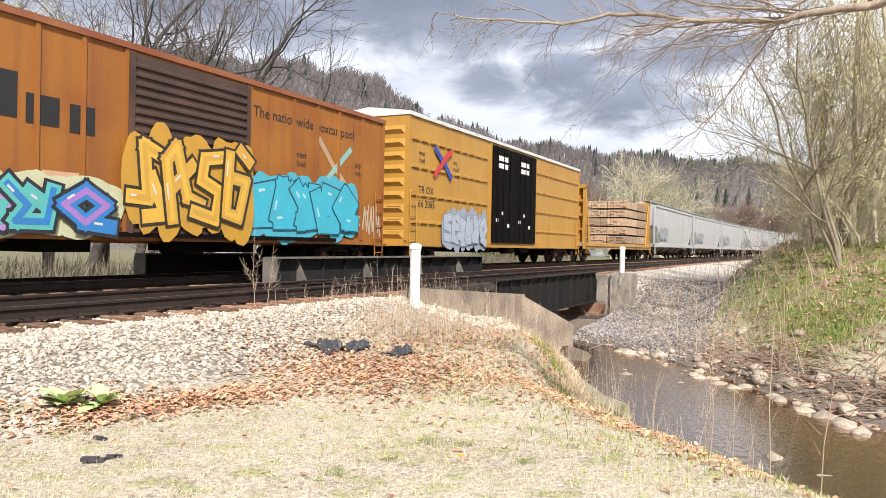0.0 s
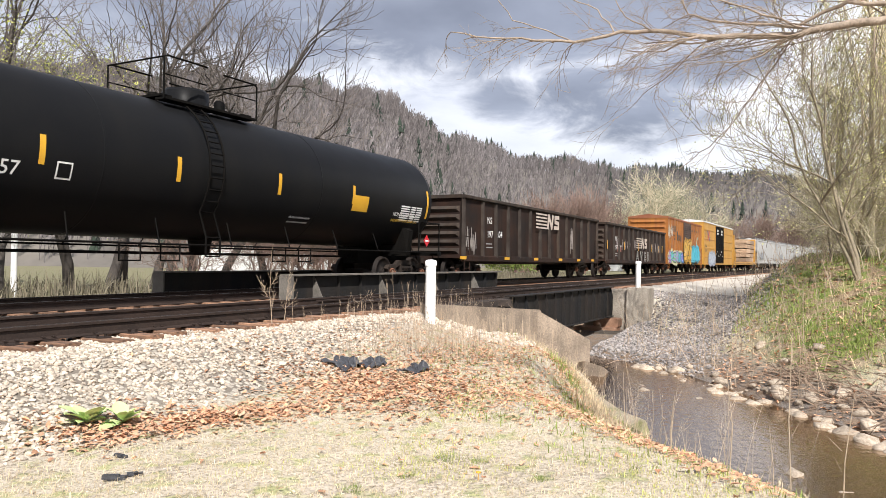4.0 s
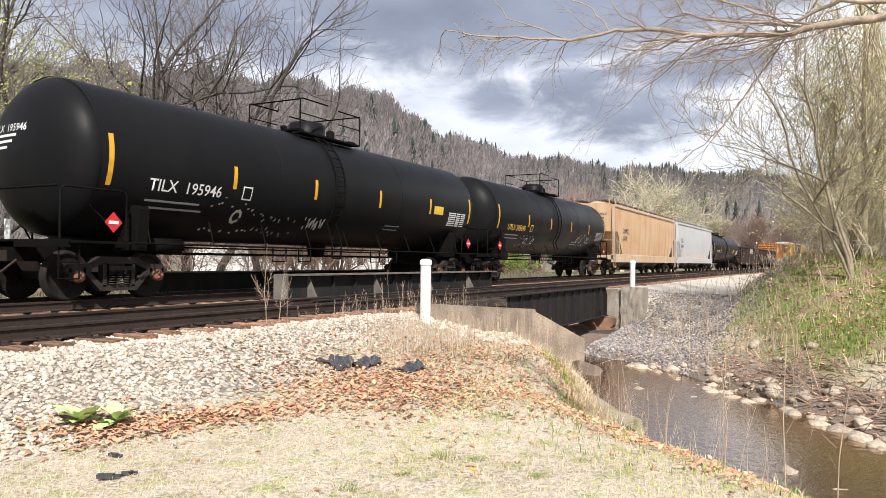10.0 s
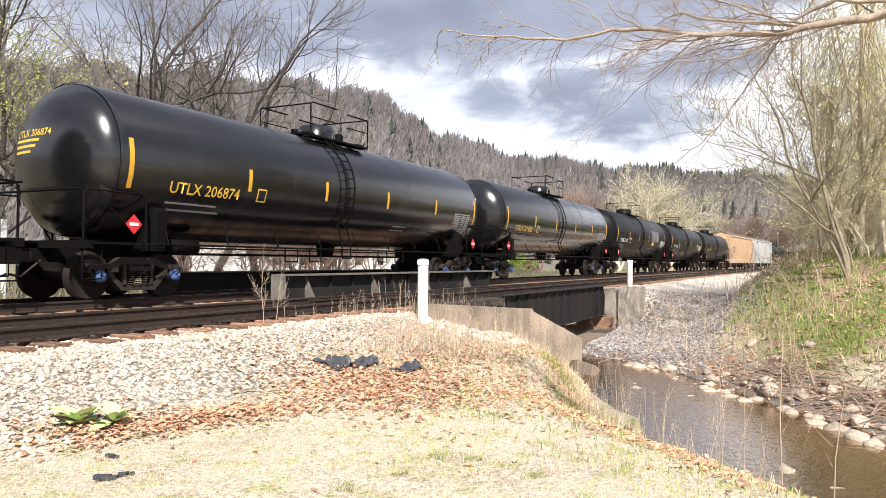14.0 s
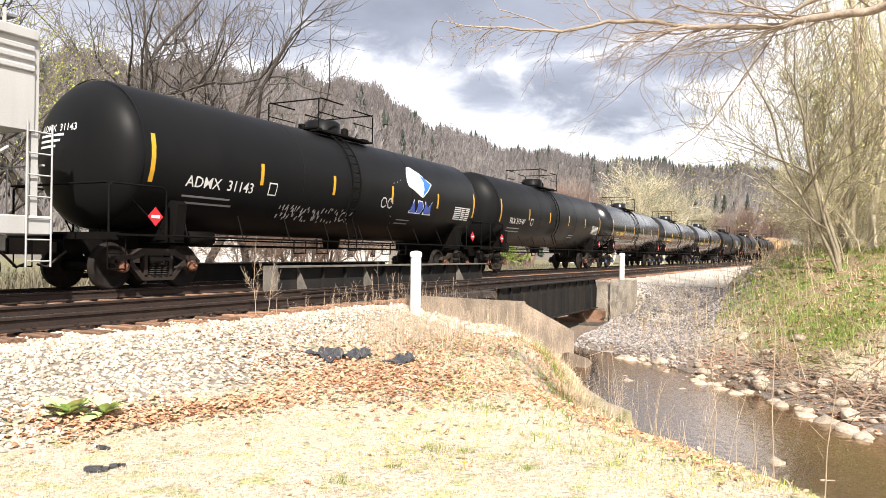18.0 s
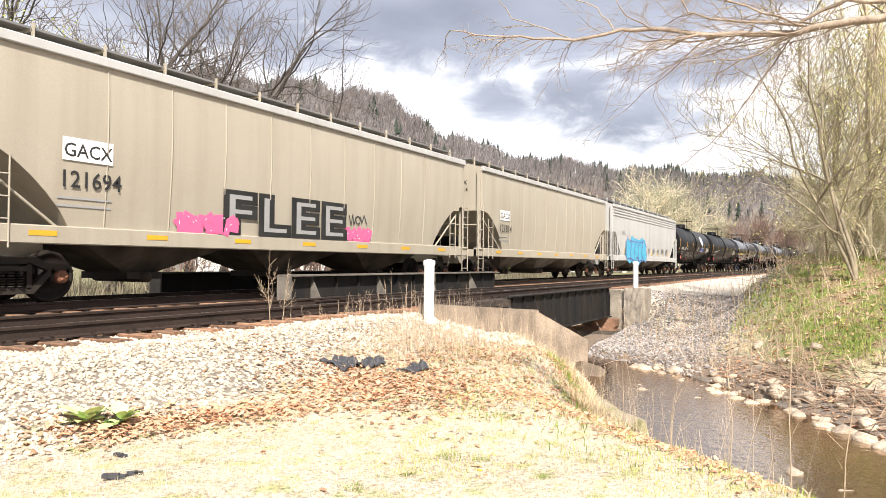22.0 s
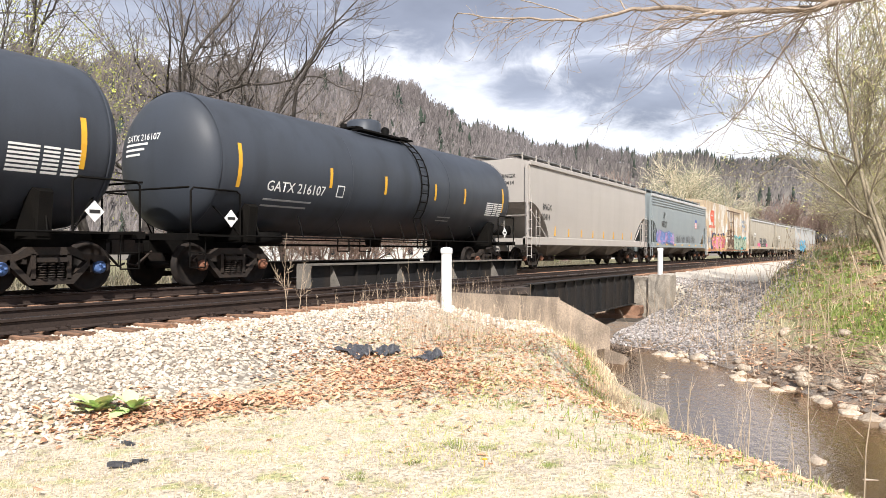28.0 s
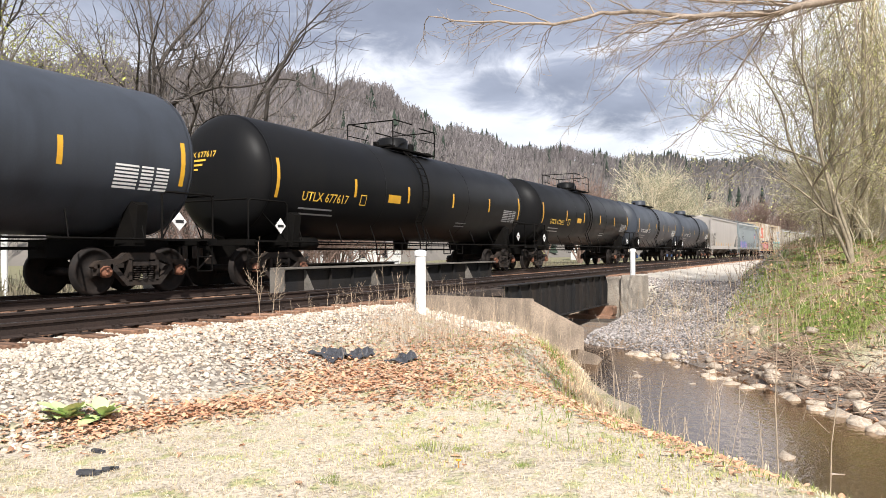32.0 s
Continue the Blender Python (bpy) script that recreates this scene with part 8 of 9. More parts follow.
YELLOW_GRASS = material("yellowish_grass_blades", (0.46, 0.46, 0.15), 0.8, amount=0.5, second=(0.36, 0.36, 0.10), scale=2.0, island=0.4)
STALK = material("dry_grey_stalks", (0.40, 0.31, 0.22), 0.9, amount=0.5, second=(0.25, 0.19, 0.14), scale=2.0, island=0.4)
DRIFT = material("brown_driftwood", (0.34, 0.245, 0.175), 0.9, amount=0.7, second=(0.17, 0.12, 0.085), scale=2.0, island=0.5)
BRUSH = material("grey_brown_weeds", (0.17, 0.14, 0.10), 0.9, amount=0.6, second=(0.11, 0.115, 0.06), scale=2.0, island=0.4)
TAR = material("black_roofing_scrap", (0.05, 0.052, 0.06), 0.4, amount=0.6, second=(0.06, 0.06, 0.065), scale=6, bump=0.6)
BROAD = material("pale_green_broad_leaf", (0.50, 0.61, 0.28), 0.6, amount=0.4, second=(0.42, 0.54, 0.22), scale=4)


def stone_shapes(n, seed):
    """Angular lumps: a cube's corners pushed about, its edges cut."""
    rs = np.random.RandomState(seed)
    out = []
    for _ in range(n):
        bm = bmesh.new()
        bmesh.ops.create_icosphere(bm, subdivisions=1, radius=1.0)
        s = rs.uniform(0.65, 1.15, 3)
        v = np.array([p.co for p in bm.verts])
        v = v * s * (1 + rs.normal(0, 0.13, (len(v), 1)))
        f = np.array([[q.index for q in p.verts] for p in bm.faces])
        bm.free()
        out.append((v, f))
    return out


def scatter(name, shapes, places, sizes, mat, label, category, rs, flat=0.7):
    """Joins many small copies into one mesh, each at a turn of its own."""
    vs, fs = [], []
    k = 0
    for i, (p, s) in enumerate(zip(places, sizes)):
        v, f = shapes[i % len(shapes)]
        a, b, c = rs.uniform(0, 6.283, 3)
        m = np.array(Euler((a * 0.12, b * 0.12, c)).to_matrix())
        q = (v * s * np.array((1, 1, flat))) @ m.T + p
        vs.append(q)
        fs.append(f + k)
        k += len(v)
    me = raw_mesh(name, np.concatenate(vs).tolist(), np.concatenate(fs).tolist(), mat)
    return tagged(new(name, me), label, category, kind="stuff")


def on_ground(x, y, lift=0.0):
    return np.stack([x, y, ground_height(x, y) + lift], 1)


def build_ballast():
    rs = np.random.RandomState(2)
    shapes = stone_shapes(9, 3)
    x = np.concatenate([2.5 + 9.5 * rs.rand(13500) ** 1.15, 11 + 6 * rs.rand(2300), -2 + 5 * rs.rand(600)])
    y = np.concatenate([5.5 + 2.75 * rs.rand(13500), 5.9 + 2.4 * rs.rand(2300), 5.6 + 2.4 * rs.rand(600)])
    edge = 5.85 + 0.16 * np.clip(x - 6.5, 0, 6) + 0.25 * np.sin(x * 1.3) + 0.2 * np.sin(x * 3.1) + rs.normal(0, 0.22, len(x))
    ok = y > edge
    x, y = x[ok], y[ok]
    scatter("ballast_stones", shapes, on_ground(x, y, 0.008), 0.013 + 0.025 * rs.rand(len(x)) ** 1.5, STONE, "loose pale grey ballast stones beside the track", "ballast", rs)
    # stones on the track bed, their shade painted in
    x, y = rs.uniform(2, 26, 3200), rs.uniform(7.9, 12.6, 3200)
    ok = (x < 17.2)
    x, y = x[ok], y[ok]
    scatter("track_ballast", shapes, on_ground(x, y, 0.012), rs.uniform(0.02, 0.04, len(x)), SHADED_BALLAST, "ballast stones between the rails, coloured near-black for shade", "ballast", rs)
    x, y = 18.5 + 12.5 * rs.rand(15000), rs.uniform(1.2, 6.6, 15000)
    d, side = creek_distance(x, y)
    ok = (side > 0) & (d > -0.05) & (y > 3.2 - 0.22 * (x - 19) + rs.normal(0, 0.4, len(x)))
    x, y = x[ok], y[ok]
    scatter("gravel_bar", shapes, on_ground(x, y, 0.01), rs.uniform(0.02, 0.06, len(x)), GRAVEL_GREY, "loose grey gravel on the far bank", "gravel", rs)


def blades(name, x, y, h, w, mat, label, category, rs, lean=0.5):
    n = len(x)
    z = ground_height(x, y)
    a = rs.uniform(0, 6.283, n)
    t = rs.normal(0, lean, n)
    b = rs.uniform(0, 6.283, n)
    wx, wy = np.cos(a) * w / 2, np.sin(a) * w / 2
    tx, ty = np.cos(b) * t * h, np.sin(b) * t * h
    v = np.empty((n, 5, 3))
    v[:, 0] = np.stack([x - wx, y - wy, z - 0.01], 1)
    v[:, 1] = np.stack([x + wx, y + wy, z - 0.01], 1)
    v[:, 2] = np.stack([x + wx * 0.7 + tx * 0.4, y + wy * 0.7 + ty * 0.4, z + h * 0.55], 1)
    v[:, 3] = np.stack([x - wx * 0.7 + tx * 0.4, y - wy * 0.7 + ty * 0.4, z + h * 0.55], 1)
    v[:, 4] = np.stack([x + tx, y + ty, z + h / np.sqrt(1 + t * t)], 1)
    i = np.arange(n)[:, None] * 5
    quads = (i + np.array([0, 1, 2, 3])).tolist()
    tris = (i + np.array([3, 2, 4])).tolist()
    return tagged(new(name, raw_mesh(name, v.reshape(-1, 3).tolist(), quads + tris, mat)), label, category, kind="stuff")


def flat_leaves(name, x, y, s, mat, label, rs, lift=0.02):
    """Curled dead leaves: two bent halves each."""
    n = len(x)
    z = ground_height(x, y) + np.abs(rs.normal(0, lift, n)) + 0.006
    a = rs.uniform(0, 6.283, n)
    ux, uy = np.cos(a) * s, np.sin(a) * s
    vx, vy = -np.sin(a) * s * 0.55, np.cos(a) * s * 0.55
    curl = s * rs.uniform(0.0, 0.4, n)
    tip = s * rs.normal(0.15, 0.45, n)
    v = np.empty((n, 6, 3))
    v[:, 0] = np.stack([x - ux, y - uy, z], 1)
    v[:, 1] = np.stack([x - ux * 0.1 + vx, y - uy * 0.1 + vy, z + curl], 1)
    v[:, 2] = np.stack([x + ux, y + uy, z + tip], 1)
    v[:, 3] = np.stack([x - ux * 0.1 - vx, y - uy * 0.1 - vy, z + curl * 0.8], 1)
    v[:, 4] = np.stack([x + ux * 0.55 + vx * 0.8, y + uy * 0.55 + vy * 0.8, z + curl + tip * 0.5], 1)
    v[:, 5] = np.stack([x + ux * 0.55 - vx * 0.8, y + uy * 0.55 - vy * 0.8, z + curl * 0.8 + tip * 0.5], 1)
    i = np.arange(n)[:, None] * 6
    f = (i + np.array([0, 2, 4])).tolist() + (i + np.array([0, 4, 1])).tolist() + (i + np.array([0, 5, 2])).tolist() + (i + np.array([0, 3, 5])).tolist()
    return tagged(new(name, raw_mesh(name, v.reshape(-1, 3).tolist(), f, mat)), label, "leaves", kind="stuff")


def build_cover():
    rs = np.random.RandomState(9)
    # leaves drift along the foot of the ballast and round the post
    def drift(n, cx, cy, sx, sy, slope=0.0):
        x = rs.normal(cx, sx, n)
        return x, rs.normal(cy, sy, n) + slope * (x - cx)
    xs, ys = zip(drift(3600, 7.5, 4.7, 0.7, 0.95, -0.1), drift(1700, 10.0, 5.2, 1.2, 0.9), drift(1400, 5.2, 5.25, 0.7, 0.28, -0.35), drift(400, 4.3, 5.6, 0.4, 0.25, -0.3), drift(900, 8.6, 3.0, 1.3, 0.45, 0.75), drift(300, 6.9, 1.5, 0.6, 0.28, 0.8), drift(90, 6.2, 0.8, 0.3, 0.2, 0.6), drift(220, 7.0, 3.3, 2.2, 1.0), drift(500, 12.5, 5.0, 1.5, 0.7), drift(1300, 12.4, 4.2, 0.9, 0.5, 0.55), drift(500, 10.2, 3.1, 0.9, 0.3, 0.6))
    x, y = np.concatenate(xs), np.concatenate(ys)
    flat_leaves("fallen_leaves", x, y, rs.uniform(0.014, 0.046, len(x)), LEAF, "drift of dry orange-brown fallen leaves", rs)
    x, y = rs.uniform(13, 34, 6500), rs.uniform(-4.5, 2.6, 6500)
    d, side = creek_distance(x, y)
    ok = (side > 0) & (d > 0.1)
    flat_leaves("bank_leaves", x[ok], y[ok], rs.uniform(0.03, 0.07, ok.sum()), LEAF, "scattered dead leaves on the far bank", rs)
    # bleached thin grass over the shelf
    x, y = 2.6 + 9 * rs.rand(46000) ** 1.3, rs.uniform(-0.6, 5.4, 46000)
    d, side = creek_distance(x, y)
    ok = (side < 0) & (d > 1.2)
    x, y = x[ok], y[ok]
    blades("dry_grass", x, y, rs.uniform(0.012, 0.05, len(x)), rs.uniform(0.003, 0.007, len(x)), STRAW, "short bleached dry grass", "grass", rs, 1.6)
    x, y = 2.6 + 7 * rs.rand(24000) ** 1.2, rs.uniform(-0.4, 3.9, 24000)
    patch = np.sin(x * 2.3 + y) + np.sin(y * 3.1 - x * 1.4) + np.sin(x * 5.7 + y * 4.3) * 0.7
    d, side = creek_distance(x, y)
    ok = (side < 0) & (d > 1.0) & (patch + rs.normal(0, 0.6, len(x)) > 0.1 + 0.3 * np.clip(d - 2.0, 0, 3))
    x, y = x[ok], y[ok]
    blades("new_grass", x, y, rs.uniform(0.015, 0.05, len(x)), rs.uniform(0.004, 0.008, len(x)), YELLOW_GRASS, "patches of short yellow-green grass", "grass", rs, 0.9)
    # grit on the shelf and rubble before the abutment
    x, y = 2.6 + 9 * rs.rand(7000) ** 1.3, rs.uniform(-0.4, 5.6, 7000)
    d, side = creek_distance(x, y)
    ok = (side < 0) & (d > 1.2)
    shapes = stone_shapes(6, 8)
    scatter("grit", shapes, on_ground(x[ok], y[ok], 0.001), 0.003 + 0.009 * rs.rand(ok.sum()) ** 2, STONE, "small stones in the dry grass", "gravel", rs)
    x, y = rs.uniform(11.8, 18.6, 4200), rs.uniform(4.6, 7.2, 4200)
    d, side = creek_distance(x, y)
    ok = (side < 0) & (d > 0.25)
    scatter("rubble", shapes, on_ground(x[ok], y[ok], 0.01), 0.02 + 0.07 * rs.rand(ok.sum()) ** 2.5, STONE, "loose rubble before the abutment", "rubble", rs)
    # low brown brush beyond the train
    x, y = rs.uniform(0, 60, 9000), rs.uniform(17.6, 26, 9000)
    blades("low_brush", x, y, rs.uniform(0.2, 1.1, len(x)), rs.uniform(0.02, 0.05, len(x)), BRUSH, "tangled grey-brown weeds beyond the tracks", "weeds", rs, 0.5)
    # thick tufts on the steep bank above the slab
    x = rs.uniform(9.5, 14.6, 5200)
    y = 0.62 * x - 3.75 + rs.normal(0, 0.42, len(x))
    clump = np.sin(x * 3.7 + y * 1.9) + np.sin(y * 5.3 - x * 2.2)
    ok = clump > 0.5
    blades("bank_tufts", x[ok], y[ok], rs.uniform(0.05, 0.20, ok.sum()), rs.uniform(0.007, 0.014, ok.sum()), GREEN, "green tufts on the steep creek bank", "grass", rs, 0.6)
    ok = clump < 0.2
    blades("bank_straw", x[ok], y[ok], rs.uniform(0.06, 0.26, ok.sum()), rs.uniform(0.006, 0.012, ok.sum()), STRAW, "dead straw on the steep creek bank", "grass", rs, 0.9)
    # grassy edge of the creek and the green slope
    x, y = rs.uniform(5.5, 19, 9000), rs.uniform(-0.6, 5.8, 9000)
    d, side = creek_distance(x, y)
    ok = (side < 0) & (d > 0.3) & (d < 2.6) & (rs.rand(len(x)) < 0.45)
    blades("bank_grass", x[ok], y[ok], rs.uniform(0.03, 0.16, ok.sum()), rs.uniform(0.004, 0.009, ok.sum()), STRAW, "dry grass along the creek's edge", "grass", rs, 0.7)
    ok2 = (side < 0) & (d > 0.9) & (d < 3.9) & (rs.rand(len(x)) < 0.7)
    blades("bank_green", x[ok2], y[ok2], rs.uniform(0.03, 0.10, ok2.sum()), rs.uniform(0.006, 0.012, ok2.sum()), GREEN, "green shoots along the creek's edge", "grass", rs, 0.6)
    x, y = 15 + 30 * rs.rand(60000) ** 1.3, rs.uniform(-7, 2.6, 60000)
    d, side = creek_distance(x, y)
    patch = np.sin(x * 1.1 + y * 0.7) + np.sin(y * 1.9 - x * 0.6) + np.sin(x * 2.9 + y * 2.3) * 0.6
    zz = ground_height(x, y)
    ok = (side > 0) & (zz > -1.15) & (patch + rs.normal(0, 0.7, len(x)) > -0.2)
    blades("slope_grass", x[ok], y[ok], rs.uniform(0.06, 0.22, ok.sum()), rs.uniform(0.010, 0.022, ok.sum()), GREEN, "fresh green grass on the wooded slope", "grass", rs, 0.6)
    ok = (side > 0) & (zz > -1.5) & (patch + rs.normal(0, 0.7, len(x)) < 0.2) & (rs.rand(len(x)) < 0.3)
    blades("slope_straw", x[ok], y[ok], rs.uniform(0.08, 0.4, ok.sum()), rs.uniform(0.006, 0.014, ok.sum()), STRAW, "dead straw on the wooded slope", "grass", rs, 0.9)


def build_stalks():
    """Dry weeds: thin upright stalks, some forked."""
    rs = np.random.RandomState(12)
    rnd = random.Random(12)
    v, f = [], []
    b = Build()

    def stalk(x, y, h, lean, forks, r=0.0035):
        z = float(ground_height(x, y)) - 0.02
        a = rnd.uniform(0, 6.28)
        top = Vector((x + math.cos(a) * lean * h, y + math.sin(a) * lean * h, z + h))
        mid = Vector((x, y, z)).lerp(top, 0.5) + Vector((rnd.gauss(0, 0.02), rnd.gauss(0, 0.02), 0))
        b.tube([(x, y, z), mid, top], r, 3, r * 0.5, caps=False)
        for _ in range(forks):
            t = rnd.uniform(0.4, 0.95)
            p = Vector((x, y, z)).lerp(top, t)
            b.tube([p, p + Vector((rnd.gauss(0, 0.05), rnd.gauss(0, 0.05), rnd.uniform(0.04, 0.14)))], r * 0.6, 3, r * 0.3, caps=False)

    for _ in range(520):
        stalk(rnd.gauss(10.4, 1.0), rnd.gauss(5.7, 0.65), rnd.uniform(0.15, 0.5), rnd.uniform(0, 0.25), rnd.randint(0, 3))
    for _ in range(70):
        stalk(rnd.uniform(11.5, 17.3), rnd.uniform(5.6, 8.2), rnd.uniform(0.25, 0.75), rnd.uniform(0, 0.25), rnd.randint(0, 4))
    for _ in range(26):
        stalk(rnd.uniform(10.5, 17.2), rnd.uniform(7.0, 8.0), rnd.uniform(0.5, 1.0), rnd.uniform(0, 0.2), rnd.randint(1, 4))
    for _ in range(130):
        x = rnd.uniform(6.8, 15.5)
        stalk(x, 0.55 * x - 3.0 + rnd.gauss(0.1, 0.45), rnd.uniform(0.2, 0.9), rnd.uniform(0, 0.3), rnd.randint(0, 3))
    for _ in range(420):
        x, y = rnd.uniform(15.5, 30), rnd.uniform(0.0, 6.2)
        d, side = creek_distance(np.array([x]), np.array([y]))
        if side[0] > 0 and d[0] > 0.4:
            stalk(x, y, rnd.uniform(0.2, 1.5), rnd.uniform(0.0, 0.6), rnd.randint(0, 3), 0.008)
    solid("weed_stalks", raw_mesh("weed_stalks", b.v, b.f, STALK), None, "thin dry weed stalks round the bridge and creek", "weeds", kind="stuff")
    c = Build()
    for _ in range(260):
        x, y = rnd.uniform(13.0, 27), rnd.uniform(-1.5, 5.2)
        d, side = creek_distance(np.array([x]), np.array([y]))
        if side[0] > 0 and d[0] > 0.2:
            z = float(ground_height(x, y)) + rnd.uniform(0.01, 0.15)
            a = rnd.uniform(0, 6.28)
            ln = rnd.uniform(0.3, 1.4)
            q = Vector((x + math.cos(a) * ln, y + math.sin(a) * ln, z + rnd.uniform(-0.05, 0.35)))
            c.tube([(x, y, z), Vector((x, y, z)).lerp(q, 0.5) + Vector((0, 0, 0.05)), q], 0.010, 4, 0.004, caps=False)
    for _ in range(300):
        # a tangle of roots and flood-borne branches along the foot of the slope
        t = rnd.random()
        x, y = 14.4 + 3.4 * t + rnd.gauss(0, 0.35), -1.4 + 2.6 * t + rnd.gauss(0, 0.25)
        z = float(ground_height(x, y)) + abs(rnd.gauss(0, 0.09))
        a, ln = rnd.gauss(0.65, 0.8), rnd.uniform(0.15, 0.9)
        q = Vector((x + math.cos(a) * ln, y + math.sin(a) * ln, z + rnd.gauss(0.03, 0.12)))
        c.tube([(x, y, z), Vector((x, y, z)).lerp(q, 0.5) + Vector((0, 0, rnd.gauss(0.03, 0.05))), q], rnd.uniform(0.006, 0.018), 4, 0.004, caps=False)
    solid("driftwood", raw_mesh("driftwood", c.v, c.f, DRIFT), None, "grey dead branches and flood debris on the far bank", "debris", kind="stuff")


def build_saplings():
    for seed, x, y, h in ((61, 9.1, 8.0, 1.15), (62, 9.45, 8.05, 0.95)):
        t = Tree(seed)
        t.grow((0, 0, -0.05), (0, 0, 1), 0.009, h * 0.6, 2, upward=0.4, wander=0.08, kids=(5, 7), spread=(30, 55), thin=0.6, shrink=(0.3, 0.45), start=0.35, min_r=0.003)
        plant_tree(t.meshes(STALK, STALK), "weed_sapling", "small dry twiggy sapling beside the track", "sapling", "saplings beside the track", x, y, float(ground_height(x, y)))
    # tall single stems at the creek's edge
    rnd = random.Random(71)
    for x, y, h in ((7.35, 0.35, 1.55), (7.9, 0.95, 1.15), (8.6, 0.6, 0.9), (8.4, 1.6, 0.75), (7.2, -0.05, 1.2), (9.8, 2.5, 1.0)):
        z = float(ground_height(x, y))
        b = Build().tube([(0, 0, -0.05), (rnd.gauss(0, 0.02), rnd.gauss(0, 0.02), h * 0.5), (rnd.gauss(0, 0.05), rnd.gauss(0, 0.05), h)], 0.007, 5, 0.003)
        for _ in range(3):
            zz = rnd.uniform(0.4, 0.95) * h
            b.tube([(0, 0, zz), (rnd.gauss(0, 0.06), rnd.gauss(0, 0.06), zz + 0.12)], 0.003, 4, 0.0015)
        solid("dead_stem", b, STALK, "tall thin dead weed stem at the water's edge", "weed", "dead stems at the creek", at=pose(x, y, z))


def build_rocks():
    rnd = random.Random(6)
    meshes = []
    for k, (v, f) in enumerate(stone_shapes(6, 21)):
        bm = bmesh.new()
        vs = [bm.verts.new(p) for p in v]
        for q in f:
            bm.faces.new([vs[i] for i in q])
        bmesh.ops.subdivide_edges(bm, edges=bm.edges[:], cuts=1, use_grid_fill=True)
        for p in bm.verts:
            p.co += p.co.normalized() * 0.10 * noise.noise(p.co * 2.1 + Vector((k * 3, 0, 0)))
        bmesh.ops.smooth_vert(bm, verts=bm.verts[:], factor=0.35)
        me = bpy.data.meshes.new("creek_rock")
        bm.to_mesh(me)
        me.polygons.foreach_set("use_smooth", [True] * len(me.polygons))
        bm.free()
        me.materials.append(ROCK)
        meshes.append(me)
    spots = [(15.96, 2.49, 0.17), (16.75, 2.24, 0.19), (16.28, 1.76, 0.19), (16.0, 1.52, 0.17), (16.17, 1.27, 0.15), (15.19, 0.65, 0.20), (14.32, 0.17, 0.26), (13.94, -0.17, 0.25), (13.43, -0.44, 0.26), (13.06, -0.65, 0.22), (15.97, -0.09, 0.21), (15.89, 0.54, 0.16), (14.02, 0.65, 0.11), (10.89, 0.5, 0.19), (16.96, 3.89, 0.12), (16.34, 3.74, 0.16), (17.12, 2.7, 0.12), (10.29, -0.07, 0.13), (18.84, 0.35, 0.2), (20.36, 1.71, 0.2), (16.87, 2.05, 0.17), (18.08, 3.21, 0.14), (18.39, 1.03, 0.18)]
    for i in range(190):
        k = rnd.randint(4, 8)
        (x0, y0, w0), (x1, y1, w1) = CREEK[k], CREEK[k + 1]
        t = rnd.random()
        d = Vector((x1 - x0, y1 - y0, 0)).normalized()
        n = Vector((-d.y, d.x, 0))
        off = -(w0 + (w1 - w0) * t) * rnd.uniform(0.9, 1.7)
        px, py = x0 + (x1 - x0) * t, y0 + (y1 - y0) * t
        dd, ss = creek_distance(np.array([px - n.x * off]), np.array([py - n.y * off]))
        q = Vector((px, py, 0)) - n * off if ss[0] > 0 else Vector((px, py, 0)) + n * off
        spots.append((q.x, q.y, 0.05 + 0.17 * rnd.random() ** 2))
    for i, (x, y, s) in enumerate(spots):
        z = max(float(ground_height(x, y)), WATER_Z - 0.08)
        r = new("creek_rock", meshes[i % 6])
        r.matrix_basis = pose(x, y, z + s * 0.15, rnd.uniform(-15, 15), rnd.uniform(-15, 15), rnd.uniform(0, 360)) @ Matrix.Diagonal((s * 1.25, s, s * 0.6, 1))
        tagged(r, "rounded pale rock at the creek's edge", "rock", "rocks along the creek")


